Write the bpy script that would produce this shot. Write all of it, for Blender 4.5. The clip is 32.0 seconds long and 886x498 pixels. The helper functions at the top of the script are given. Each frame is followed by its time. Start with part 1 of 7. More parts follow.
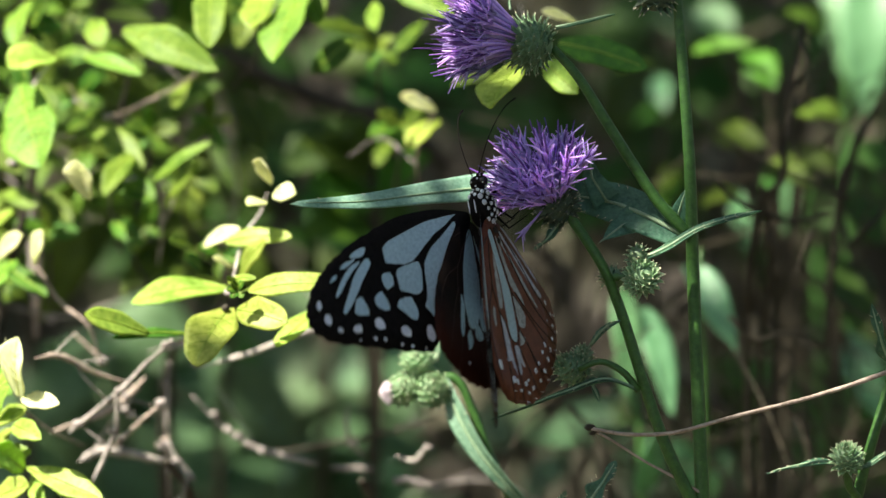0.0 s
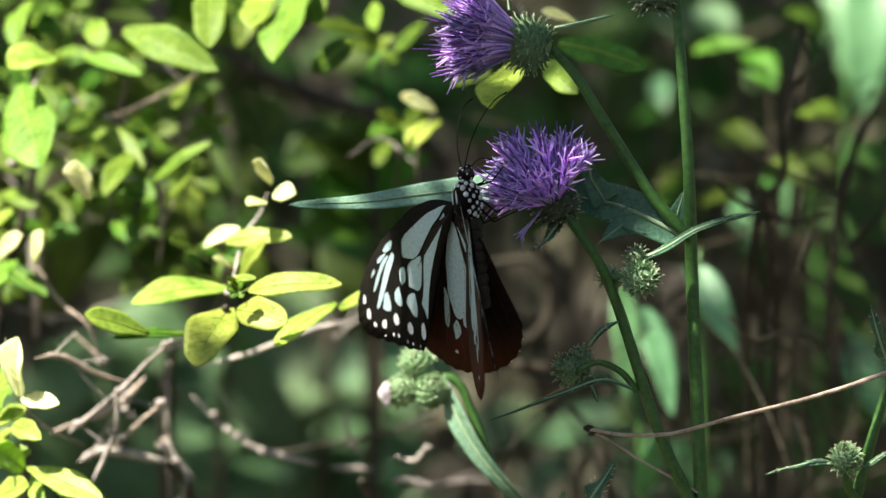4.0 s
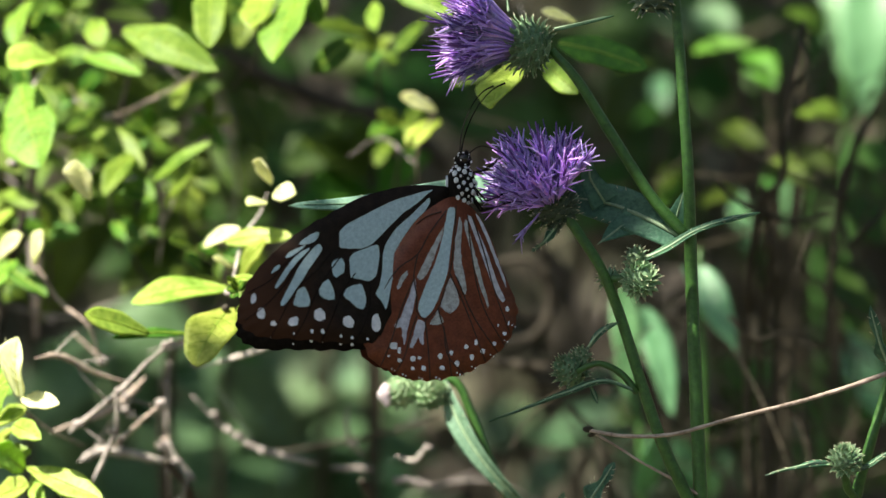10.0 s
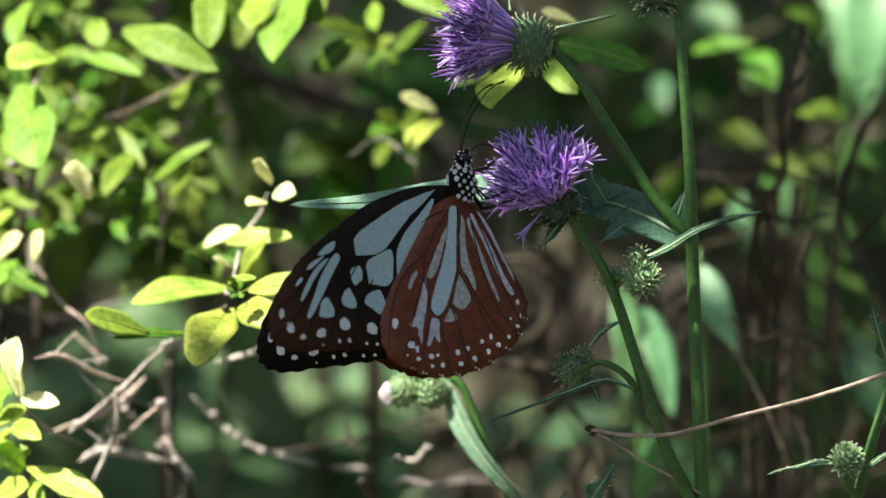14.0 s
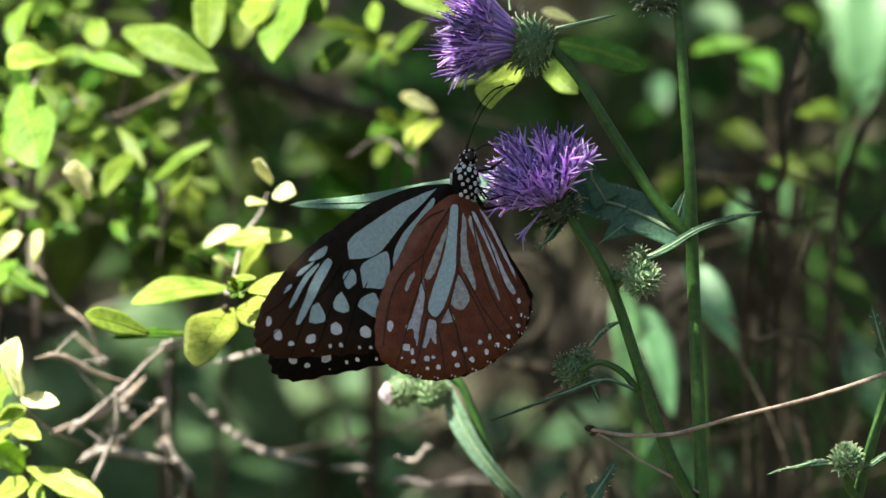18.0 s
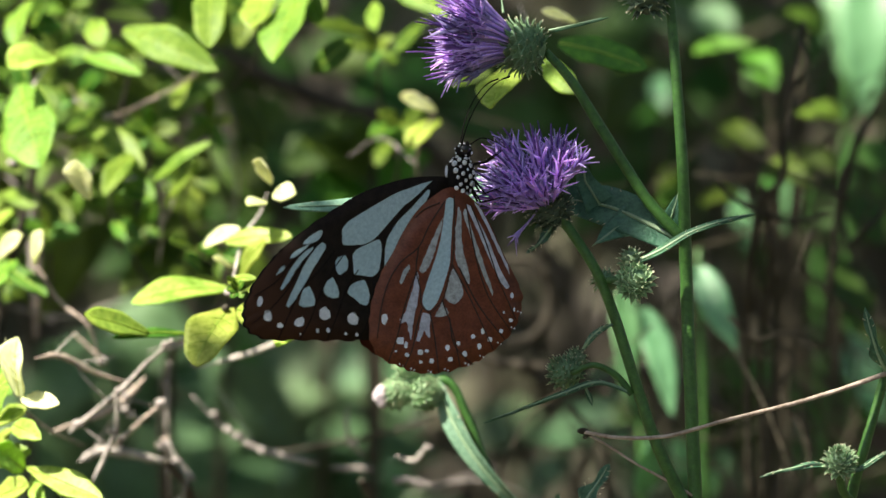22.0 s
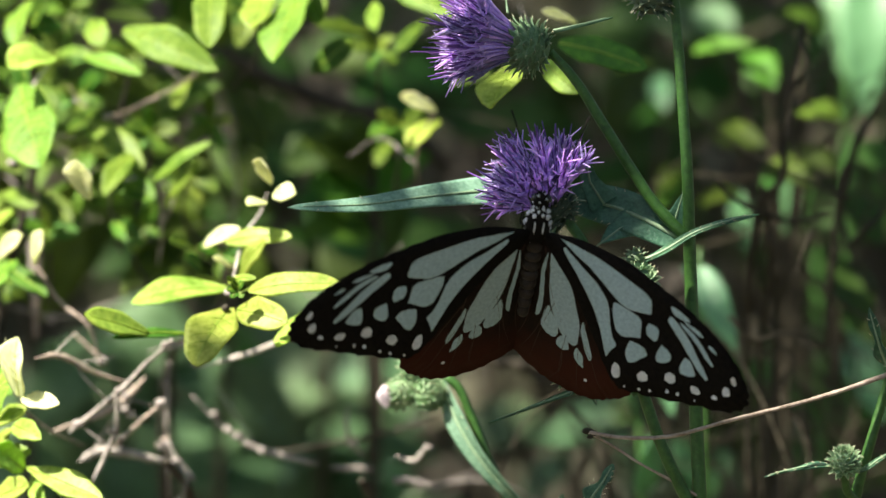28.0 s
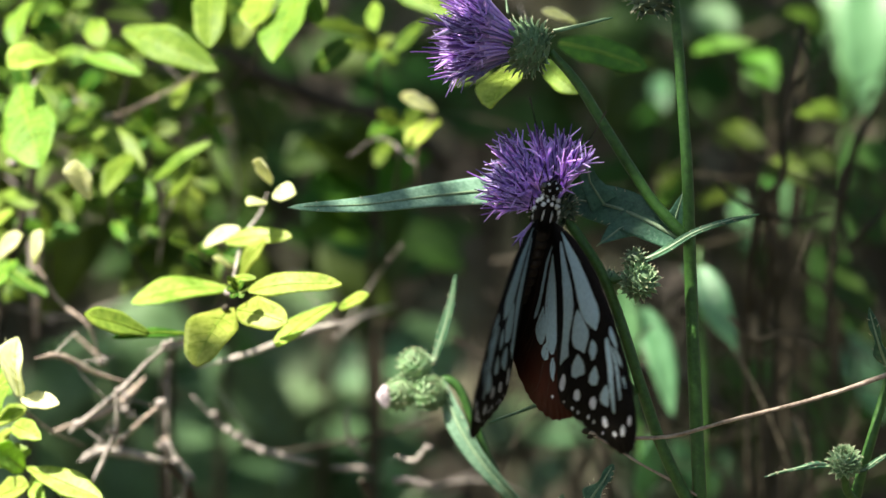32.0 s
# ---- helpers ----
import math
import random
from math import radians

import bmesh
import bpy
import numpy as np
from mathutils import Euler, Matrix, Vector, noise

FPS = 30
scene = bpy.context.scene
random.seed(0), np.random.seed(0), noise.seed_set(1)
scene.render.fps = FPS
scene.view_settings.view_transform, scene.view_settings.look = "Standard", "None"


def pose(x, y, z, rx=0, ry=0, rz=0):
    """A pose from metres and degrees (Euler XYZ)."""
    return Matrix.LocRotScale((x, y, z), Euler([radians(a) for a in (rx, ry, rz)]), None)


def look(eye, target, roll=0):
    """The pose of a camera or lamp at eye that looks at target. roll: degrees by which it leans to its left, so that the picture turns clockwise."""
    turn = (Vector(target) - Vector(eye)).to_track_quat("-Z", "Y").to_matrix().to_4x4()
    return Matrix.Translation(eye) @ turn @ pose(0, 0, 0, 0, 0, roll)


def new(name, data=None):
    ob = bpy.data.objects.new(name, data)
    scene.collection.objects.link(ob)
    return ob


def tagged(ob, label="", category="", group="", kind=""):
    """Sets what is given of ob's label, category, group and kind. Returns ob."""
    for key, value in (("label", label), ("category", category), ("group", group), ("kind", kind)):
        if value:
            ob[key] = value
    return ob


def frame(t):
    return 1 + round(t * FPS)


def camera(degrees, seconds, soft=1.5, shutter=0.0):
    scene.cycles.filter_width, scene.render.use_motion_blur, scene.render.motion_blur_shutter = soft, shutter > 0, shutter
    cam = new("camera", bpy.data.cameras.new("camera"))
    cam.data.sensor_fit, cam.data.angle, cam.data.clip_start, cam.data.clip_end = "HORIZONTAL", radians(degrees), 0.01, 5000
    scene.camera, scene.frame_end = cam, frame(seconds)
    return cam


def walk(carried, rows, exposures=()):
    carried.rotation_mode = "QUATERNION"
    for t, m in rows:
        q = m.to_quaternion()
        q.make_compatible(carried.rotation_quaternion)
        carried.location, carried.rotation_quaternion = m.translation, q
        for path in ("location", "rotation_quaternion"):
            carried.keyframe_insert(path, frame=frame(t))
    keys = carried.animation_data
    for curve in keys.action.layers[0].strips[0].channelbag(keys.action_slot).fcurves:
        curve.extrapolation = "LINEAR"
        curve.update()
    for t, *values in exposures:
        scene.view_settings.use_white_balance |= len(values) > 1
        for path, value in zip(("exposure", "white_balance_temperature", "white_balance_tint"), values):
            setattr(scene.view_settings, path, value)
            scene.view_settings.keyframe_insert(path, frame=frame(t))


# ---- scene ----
import itertools

# One forest-edge place: a thistle with a feeding butterfly before a sunlit azalea, woodland behind.
LENS = 12.0
NEAR = 0.895
VIEW = pose(0, 0, 0.95, -8, 0, 0)

cam = camera(LENS, 32.0, 1.5, 0.1)
EYE = VIEW @ pose(0, -NEAR, 0, 90, 0, 0)
cam.data.dof.use_dof = True
cam.data.dof.focus_distance = NEAR - 0.004
cam.data.dof.aperture_fstop = 12.0
walk(cam, [(0.0, EYE), (32.0, EYE)], [(0.0, 2.0, 7350, 8), (32.0, 2.0, 7350, 8)])

# ---- light ----
SUN = Vector((-0.50, -0.22, 0.84)).normalized()
world = bpy.data.worlds.new("world")
scene.world = world
world.use_nodes = True
wn = world.node_tree
sky = wn.nodes.new("ShaderNodeTexSky")
sky.sky_type = "NISHITA"
sky.sun_disc = False
sky.sun_elevation = math.asin(SUN.z)
sky.sun_rotation = math.atan2(SUN.x, SUN.y)
wn.links.new(sky.outputs[0], wn.nodes["Background"].inputs[0])
wn.nodes["Background"].inputs[1].default_value = 0.06
sun = new("sun", bpy.data.lights.new("sun", "SUN"))
sun.data.energy = 3.95
sun.data.angle = radians(0.53)
sun.data.color = (1.0, 0.97, 0.92)
sun.matrix_world = look(Vector((0, 0, 0.9)) + SUN * 8, (0, 0, 0.9))


# ---- materials ----
def material(name, low, high, rough=0.6, grain=300.0, relief=0.0, thin=0.0, shift=0.0, sheen=0.0, coords="Object", metal=0.0, spec=0.5, patch=0.0, patch_colour=(0.1, 0.08, 0.04), island=False):
    """Two colours mixed by noise at two scales; thin is the share of light let through, shift the change from piece to piece."""
    m = bpy.data.materials.new(name)
    m.use_nodes = True
    nt = m.node_tree
    link, node = nt.links.new, nt.nodes.new
    b = nt.nodes["Principled BSDF"]
    tc = node("ShaderNodeTexCoord")
    n1, n2 = node("ShaderNodeTexNoise"), node("ShaderNodeTexNoise")
    n1.inputs["Scale"].default_value, n2.inputs["Scale"].default_value = grain, grain * 5.3
    n1.inputs["Detail"].default_value = 4
    for n in (n1, n2):
        link(tc.outputs[coords], n.inputs["Vector"])
    mx = node("ShaderNodeMath")
    mx.operation = "MULTIPLY_ADD"
    mx.inputs[1].default_value = 0.45
    link(n2.outputs["Fac"], mx.inputs[0])
    half = node("ShaderNodeMath")
    half.operation = "MULTIPLY"
    half.inputs[1].default_value = 0.6
    link(n1.outputs["Fac"], half.inputs[0])
    link(half.outputs[0], mx.inputs[2])
    ramp = node("ShaderNodeValToRGB")
    ramp.color_ramp.elements[0].position, ramp.color_ramp.elements[1].position = 0.36, 0.68
    ramp.color_ramp.elements[0].color, ramp.color_ramp.elements[1].color = (*low, 1), (*high, 1)
    link(mx.outputs[0], ramp.inputs[0])
    colour = ramp.outputs[0]
    if patch:
        n3 = node("ShaderNodeTexNoise")
        n3.inputs["Scale"].default_value = grain * 0.21
        n3.inputs["Detail"].default_value = 6
        link(tc.outputs[coords], n3.inputs["Vector"])
        r3 = node("ShaderNodeValToRGB")
        r3.color_ramp.elements[0].position, r3.color_ramp.elements[1].position = 0.56, 0.66
        r3.color_ramp.elements[0].color, r3.color_ramp.elements[1].color = (0, 0, 0, 1), (patch, patch, patch, 1)
        link(n3.outputs["Fac"], r3.inputs[0])
        mc = node("ShaderNodeMixRGB")
        mc.inputs[2].default_value = (*patch_colour, 1)
        link(r3.outputs[0], mc.inputs[0])
        link(colour, mc.inputs[1])
        colour = mc.outputs[0]
    if shift:
        info, hsv = node("ShaderNodeNewGeometry" if island else "ShaderNodeObjectInfo"), node("ShaderNodeHueSaturation")
        for k, (lo, hi) in {"Hue": (0.5 - shift * 0.05, 0.5 + shift * 0.05), "Value": (1 - shift * 0.45, 1 + shift * 0.45)}.items():
            r = node("ShaderNodeMapRange")
            r.inputs[3].default_value, r.inputs[4].default_value = lo, hi
            link(info.outputs["Random Per Island" if island else "Random"], r.inputs[0])
            link(r.outputs[0], hsv.inputs[k])
        link(colour, hsv.inputs["Color"])
        colour = hsv.outputs[0]
    link(colour, b.inputs["Base Color"])
    b.inputs["Roughness"].default_value = rough
    b.inputs["Metallic"].default_value = metal
    b.inputs["Specular IOR Level"].default_value = spec
    b.inputs["Sheen Weight"].default_value = sheen
    if relief:
        bump = node("ShaderNodeBump")
        bump.inputs["Strength"].default_value = 0.6
        bump.inputs["Distance"].default_value = relief
        link(mx.outputs[0], bump.inputs["Height"])
        link(bump.outputs[0], b.inputs["Normal"])
    if thin:
        tr, mix = node("ShaderNodeBsdfTranslucent"), node("ShaderNodeMixShader")
        hs = node("ShaderNodeHueSaturation")
        hs.inputs["Hue"].default_value, hs.inputs["Saturation"].default_value, hs.inputs["Value"].default_value = 0.49, 1.1, 1.5
        link(colour, hs.inputs["Color"])
        link(hs.outputs[0], tr.inputs[0])
        mix.inputs[0].default_value = thin
        link(b.outputs[0], mix.inputs[1])
        link(tr.outputs[0], mix.inputs[2])
        link(mix.outputs[0], nt.nodes["Material Output"].inputs["Surface"])
    return m


M = dict(
    stem=material("thistle_stem", (0.017, 0.068, 0.012), (0.050, 0.148, 0.028), 0.45, 700, 0.0003),
    leaf=material("thistle_leaf", (0.024, 0.082, 0.048), (0.075, 0.185, 0.105), 0.42, 260, 0.0008, 0.2, 0.4, spec=0.35),
    leaf_pale=material("downy_thistle_leaf", (0.080, 0.19, 0.125), (0.225, 0.39, 0.275), 0.4, 240, 0.0005, 0.2, 0.3),
    rib=material("leaf_midrib", (0.16, 0.26, 0.15), (0.26, 0.38, 0.24), 0.5, 400),
    bract=material("bract", (0.065, 0.140, 0.068), (0.20, 0.31, 0.17), 0.6, 420, 0.0002, 0.1, 0.5),
    pale_bract=material("pale_bract", (0.13, 0.25, 0.12), (0.42, 0.58, 0.36), 0.6, 420, 0.0002, 0.2, 0.4),
    dark_bract=material("dark_bract", (0.035, 0.065, 0.040), (0.11, 0.16, 0.10), 0.6, 420, 0.0002, 0.05, 0.5),
    bud_core=material("woolly_bud_base", (0.26, 0.42, 0.20), (0.50, 0.64, 0.40), 0.8, 500, 0.0003),
    spine=material("spine", (0.40, 0.38, 0.24), (0.62, 0.60, 0.42), 0.5, 600),
    floret=material("floret", (0.40, 0.27, 0.64), (0.72, 0.58, 0.91), 0.34, 400, 0, 0.34, 0.9),
    style=material("style", (0.06, 0.02, 0.15), (0.17, 0.07, 0.34), 0.5, 500, 0, 0.1, 0.5),
    woolly=material("woolly_bud", (0.56, 0.48, 0.54), (0.86, 0.80, 0.84), 0.8, 900, 0.0003, 0.2, 0.3),
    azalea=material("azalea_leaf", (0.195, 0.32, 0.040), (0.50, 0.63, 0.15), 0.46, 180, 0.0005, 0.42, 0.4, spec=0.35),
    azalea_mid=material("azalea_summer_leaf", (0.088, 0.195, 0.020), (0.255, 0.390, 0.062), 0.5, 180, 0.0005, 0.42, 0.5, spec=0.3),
    # darker copy of the azalea leaf, shade put into its colour
    azalea_shade=material("azalea_shade_leaf", (0.040, 0.105, 0.012), (0.115, 0.235, 0.026), 0.55, 180, 0.0005, 0.35, 0.6, spec=0.25),
    # azalea leaf painted near white, as if bleached out by full sun
    azalea_pale=material("azalea_glare_leaf", (0.60, 0.65, 0.32), (0.84, 0.86, 0.56), 0.45, 150, 0.0003, 0.35, 0.2),
    azalea_tinged=material("red_tinged_azalea_leaf", (0.15, 0.25, 0.03), (0.40, 0.50, 0.09), 0.36, 150, 0.0005, 0.4, 0.3, patch=0.7, patch_colour=(0.20, 0.07, 0.03)),
    azalea_rib=material("azalea_midrib", (0.20, 0.33, 0.04), (0.43, 0.56, 0.10), 0.45, 300, 0, 0.35),
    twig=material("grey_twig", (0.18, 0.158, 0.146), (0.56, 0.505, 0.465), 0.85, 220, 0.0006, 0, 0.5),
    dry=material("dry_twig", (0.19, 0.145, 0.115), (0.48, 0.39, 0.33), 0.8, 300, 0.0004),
    # twig bark darkened in colour, for twigs and stems meant to lie in shade
    shade_twig=material("shade_twig_bark", (0.020, 0.016, 0.010), (0.052, 0.043, 0.029), 0.85, 200, 0.0004),
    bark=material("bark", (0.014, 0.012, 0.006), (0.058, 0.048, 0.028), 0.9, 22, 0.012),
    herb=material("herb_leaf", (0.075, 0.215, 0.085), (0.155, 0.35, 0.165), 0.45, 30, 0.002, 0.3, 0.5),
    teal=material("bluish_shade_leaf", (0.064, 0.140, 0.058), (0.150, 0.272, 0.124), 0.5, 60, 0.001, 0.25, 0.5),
    # leaf green darkened so that the deep shade is in its colour
    shaded_leaf=material("shade_leaf", (0.018, 0.052, 0.008), (0.050, 0.115, 0.018), 0.6, 60, 0.001, 0.2, 0.7, spec=0.25),
    crown=material("crown_leaf", (0.030, 0.075, 0.012), (0.075, 0.15, 0.028), 0.5, 40, 0, 0.15),
    ground=material("leaf_litter_ground", (0.018, 0.015, 0.007), (0.070, 0.055, 0.030), 0.95, 9, 0.02, coords="Object", patch=0.4, patch_colour=(0.035, 0.085, 0.025)),
    litter=material("fallen_leaf", (0.037, 0.035, 0.021), (0.158, 0.144, 0.102), 0.75, 60, 0.002, 0.1, 1.4, island=True),
    black=material("black_scales", (0.003, 0.003, 0.003), (0.011, 0.009, 0.008), 0.7, 900, 0.00008, spec=0.05),
    brown_black=material("brown_black_scales", (0.022, 0.010, 0.006), (0.050, 0.022, 0.013), 0.7, 700, 0.00008, spec=0.3),
    chestnut=material("chestnut_scales", (0.098, 0.025, 0.010), (0.184, 0.053, 0.024), 0.38, 420, 0.00008, 0.2, spec=0.28),
    pale=material("pale_blue_membrane", (0.32, 0.485, 0.55), (0.54, 0.71, 0.77), 0.30, 1300, 0.00005, 0.25),
    pale_dim=material("dim_blue_membrane", (0.20, 0.20, 0.19), (0.46, 0.50, 0.52), 0.5, 900, 0.00005, 0.1),
    lilac=material("lilac_white_scales", (0.26, 0.27, 0.33), (0.56, 0.58, 0.66), 0.5, 700, 0.00005, 0.1),
    spot=material("white_scales", (0.50, 0.54, 0.60), (0.78, 0.80, 0.84), 0.6, 700, 0, 0.1),
    eye=material("eye", (0.006, 0.005, 0.005), (0.012, 0.010, 0.010), 0.15, 900),
    abdomen=material("abdomen", (0.006, 0.004, 0.003), (0.024, 0.013, 0.009), 0.75, 800, 0.0001),
)

# ---- building helpers ----


def at(x, z, d=0.0):
    """World place of a point seen x, z millimetres from the middle of the flower's plane, d millimetres behind that plane."""
    k = (NEAR * 1000 + d) / (NEAR * 1000)
    return VIEW @ Vector((x * k / 1000, d / 1000, z * k / 1000))


BASE = {}


def thing(name, base, label, category, group="", kind=""):
    ob = tagged(new(name), label, category, group, kind)
    ob.matrix_basis = base
    BASE[ob] = base.copy()
    return ob


def part(name, bm, mat, parent, label="", smooth=True, mats=()):
    """Links a bmesh given in world space as one mesh object under a thing or part."""
    base = BASE[parent]
    bm.transform(base.inverted())
    me = bpy.data.meshes.new(name)
    bm.to_mesh(me)
    bm.free()
    me.materials.append(mat)
    for extra in mats:
        me.materials.append(extra)
    if smooth:
        me.polygons.foreach_set("use_smooth", [True] * len(me.polygons))
    ob = new(name, me)
    ob.parent = parent
    BASE[ob] = base
    if label:
        tagged(ob, label)
    return ob


def spline(points, n):
    """n + 1 points along a smooth line through the given ones."""
    p = [Vector(q) for q in points]
    if len(p) == 2:
        return [p[0].lerp(p[1], i / n) for i in range(n + 1)]
    k = len(p)
    gap = [max(1e-9, (p[i + 1] - p[i]).length) for i in range(k - 1)]
    ways = [(p[1] - p[0]) / gap[0]]
    for i in range(1, k - 1):
        ways.append(((p[i] - p[i - 1]) / gap[i - 1] * gap[i] + (p[i + 1] - p[i]) / gap[i] * gap[i - 1]) / (gap[i] + gap[i - 1]))
    ways.append((p[-1] - p[-2]) / gap[-1])
    out = []
    for i in range(n + 1):
        s = i / n * (k - 1)
        j = min(int(s), k - 2)
        t = s - j
        a, b, u, v = p[j], p[j + 1], ways[j] * gap[j], ways[j + 1] * gap[j]
        out.append((2 * t ** 3 - 3 * t * t + 1) * a + (t ** 3 - 2 * t * t + t) * u + (3 * t * t - 2 * t ** 3) * b + (t ** 3 - t * t) * v)
    return out


def tube_into(bm, path, radii, sides=8, rough=0.0, rnd=None):
    """A tapered tube along the path, closed at both ends, with an uneven surface where rough is given."""
    n = len(path)
    rings = []
    up = Vector((0.31, 0.22, 0.93))
    for i, p in enumerate(path):
        way = (path[min(i + 1, n - 1)] - path[max(i - 1, 0)]).normalized()
        a = way.cross(up)
        a = (a if a.length > 1e-4 else way.cross(Vector((1, 0, 0)))).normalized()
        b = way.cross(a)
        f = i / (n - 1) * (len(radii) - 1)
        k = min(int(f), len(radii) - 2)
        r = radii[k] + (radii[k + 1] - radii[k]) * (f - k)
        ring = []
        for j in range(sides):
            w = 2 * math.pi * j / sides
            s = r * (1 + (rnd.uniform(-rough, rough) if rnd else 0))
            ring.append(bm.verts.new(p + a * math.cos(w) * s + b * math.sin(w) * s))
        rings.append(ring)
    for q, w in zip(rings, rings[1:]):
        for j in range(sides):
            bm.faces.new((q[j], q[(j + 1) % sides], w[(j + 1) % sides], w[j]))
    if sides > 2:
        bm.faces.new(rings[0][::-1])
        bm.faces.new(rings[-1])


def tube(name, points, radii, mat, parent, sides=8, n=16, label="", rough=0.0, rnd=None):
    bm = bmesh.new()
    tube_into(bm, spline(points, n), radii, sides, rough, rnd)
    return part(name, bm, mat, parent, label)


def blade_into(bm, path, half, face, fold=0.25, wave=0.0, lobes=0, thick=0.00025, shape=None, cols=4, seed=0):
    """A leaf blade with thickness along the path: half its width, folded at the midrib, waved or lobed at the edge."""
    rnd = random.Random(seed)
    n = len(path) - 1
    ph = rnd.uniform(0, 6)
    top, low = [], []
    for i, p in enumerate(path):
        t = i / n
        way = (path[min(i + 1, n)] - path[max(i - 1, 0)]).normalized()
        side = way.cross(face).normalized()
        up = side.cross(way).normalized()
        w = half * (shape(t) if shape else math.sin(math.pi * min(1, t * 0.97 + 0.02)) ** 0.75 * (0.72 + 0.42 * t if t < 0.66 else 1.0))
        row, row2 = [], []
        for j in range(-cols, cols + 1):
            s = j / cols
            edge = abs(s)
            ww = w
            if lobes:
                ww = w * (1 - edge * 0.62 * (0.5 + 0.5 * math.cos(2 * math.pi * lobes * t + (0.6 if s > 0 else 0))) ** 1.4)
            q = p + side * s * ww + up * (fold * edge * ww + wave * half * edge * math.sin(9 * t + ph + (1.7 if s > 0 else 0)))
            row.append(bm.verts.new(q))
            row2.append(bm.verts.new(q - up * thick))
        top.append(row)
        low.append(row2)
    m = 2 * cols
    for i in range(n):
        for j in range(m):
            bm.faces.new((top[i][j], top[i][j + 1], top[i + 1][j + 1], top[i + 1][j]))
            bm.faces.new((low[i][j], low[i + 1][j], low[i + 1][j + 1], low[i][j + 1]))
        for j, flip in ((0, False), (m, True)):
            f = (top[i][j], top[i + 1][j], low[i + 1][j], low[i][j])
            bm.faces.new(f[::-1] if flip else f)


def blob_into(bm, centre, radius, squash=(1, 1, 1), turn=None, seg=16, rings=10):
    m = Matrix.Translation(centre) @ (turn.to_4x4() if turn else Matrix.Identity(4)) @ Matrix.Diagonal((radius * squash[0], radius * squash[1], radius * squash[2], 1))
    bmesh.ops.create_uvsphere(bm, u_segments=seg, v_segments=rings, radius=1.0, matrix=m)


def frame_of(axis, hint=Vector((0, -1, 0.2))):
    """A turn whose z axis is the given way."""
    z = Vector(axis).normalized()
    x = hint.cross(z)
    x = (x if x.length > 1e-3 else Vector((1, 0, 0)).cross(z)).normalized()
    return Matrix((x, z.cross(x), z)).transposed()


TOWARD = (VIEW.to_3x3() @ Vector((0, -1, 0))).normalized()
ACROSS = (VIEW.to_3x3() @ Vector((1, 0, 0))).normalized()
UPWARD = (VIEW.to_3x3() @ Vector((0, 0, 1))).normalized()


def seen(x, z, y=0.0):
    """A direction given across, up and away from the camera."""
    return (ACROSS * x + UPWARD * z - TOWARD * y).normalized()


def standing(x, z, d):
    """The spot of the ground under a place."""
    p = at(x, z, d)
    return Vector((p.x, p.y, height(p.x, p.y)))


def height(x, y):
    """The ground: level at the path, uneven, rising to a leafy bank behind the bush."""
    far = max(0.0, y - 1.2)
    k = min(1.0, max(0.0, (y - 0.92 - 0.10 * noise.noise((x * 1.3, 0, 7))) / 0.95))
    bank = 1.55 * k * k * (3 - 2 * k) + 0.05 * noise.noise((x * 4.1, y * 4.1, 5)) * (k > 0)
    return bank + 0.03 * noise.noise((x * 0.9, y * 0.9, 0)) + 0.16 * noise.noise((x * 0.21, y * 0.21, 3)) * min(1.0, far) + 0.05 * far * min(1.0, far / 6)


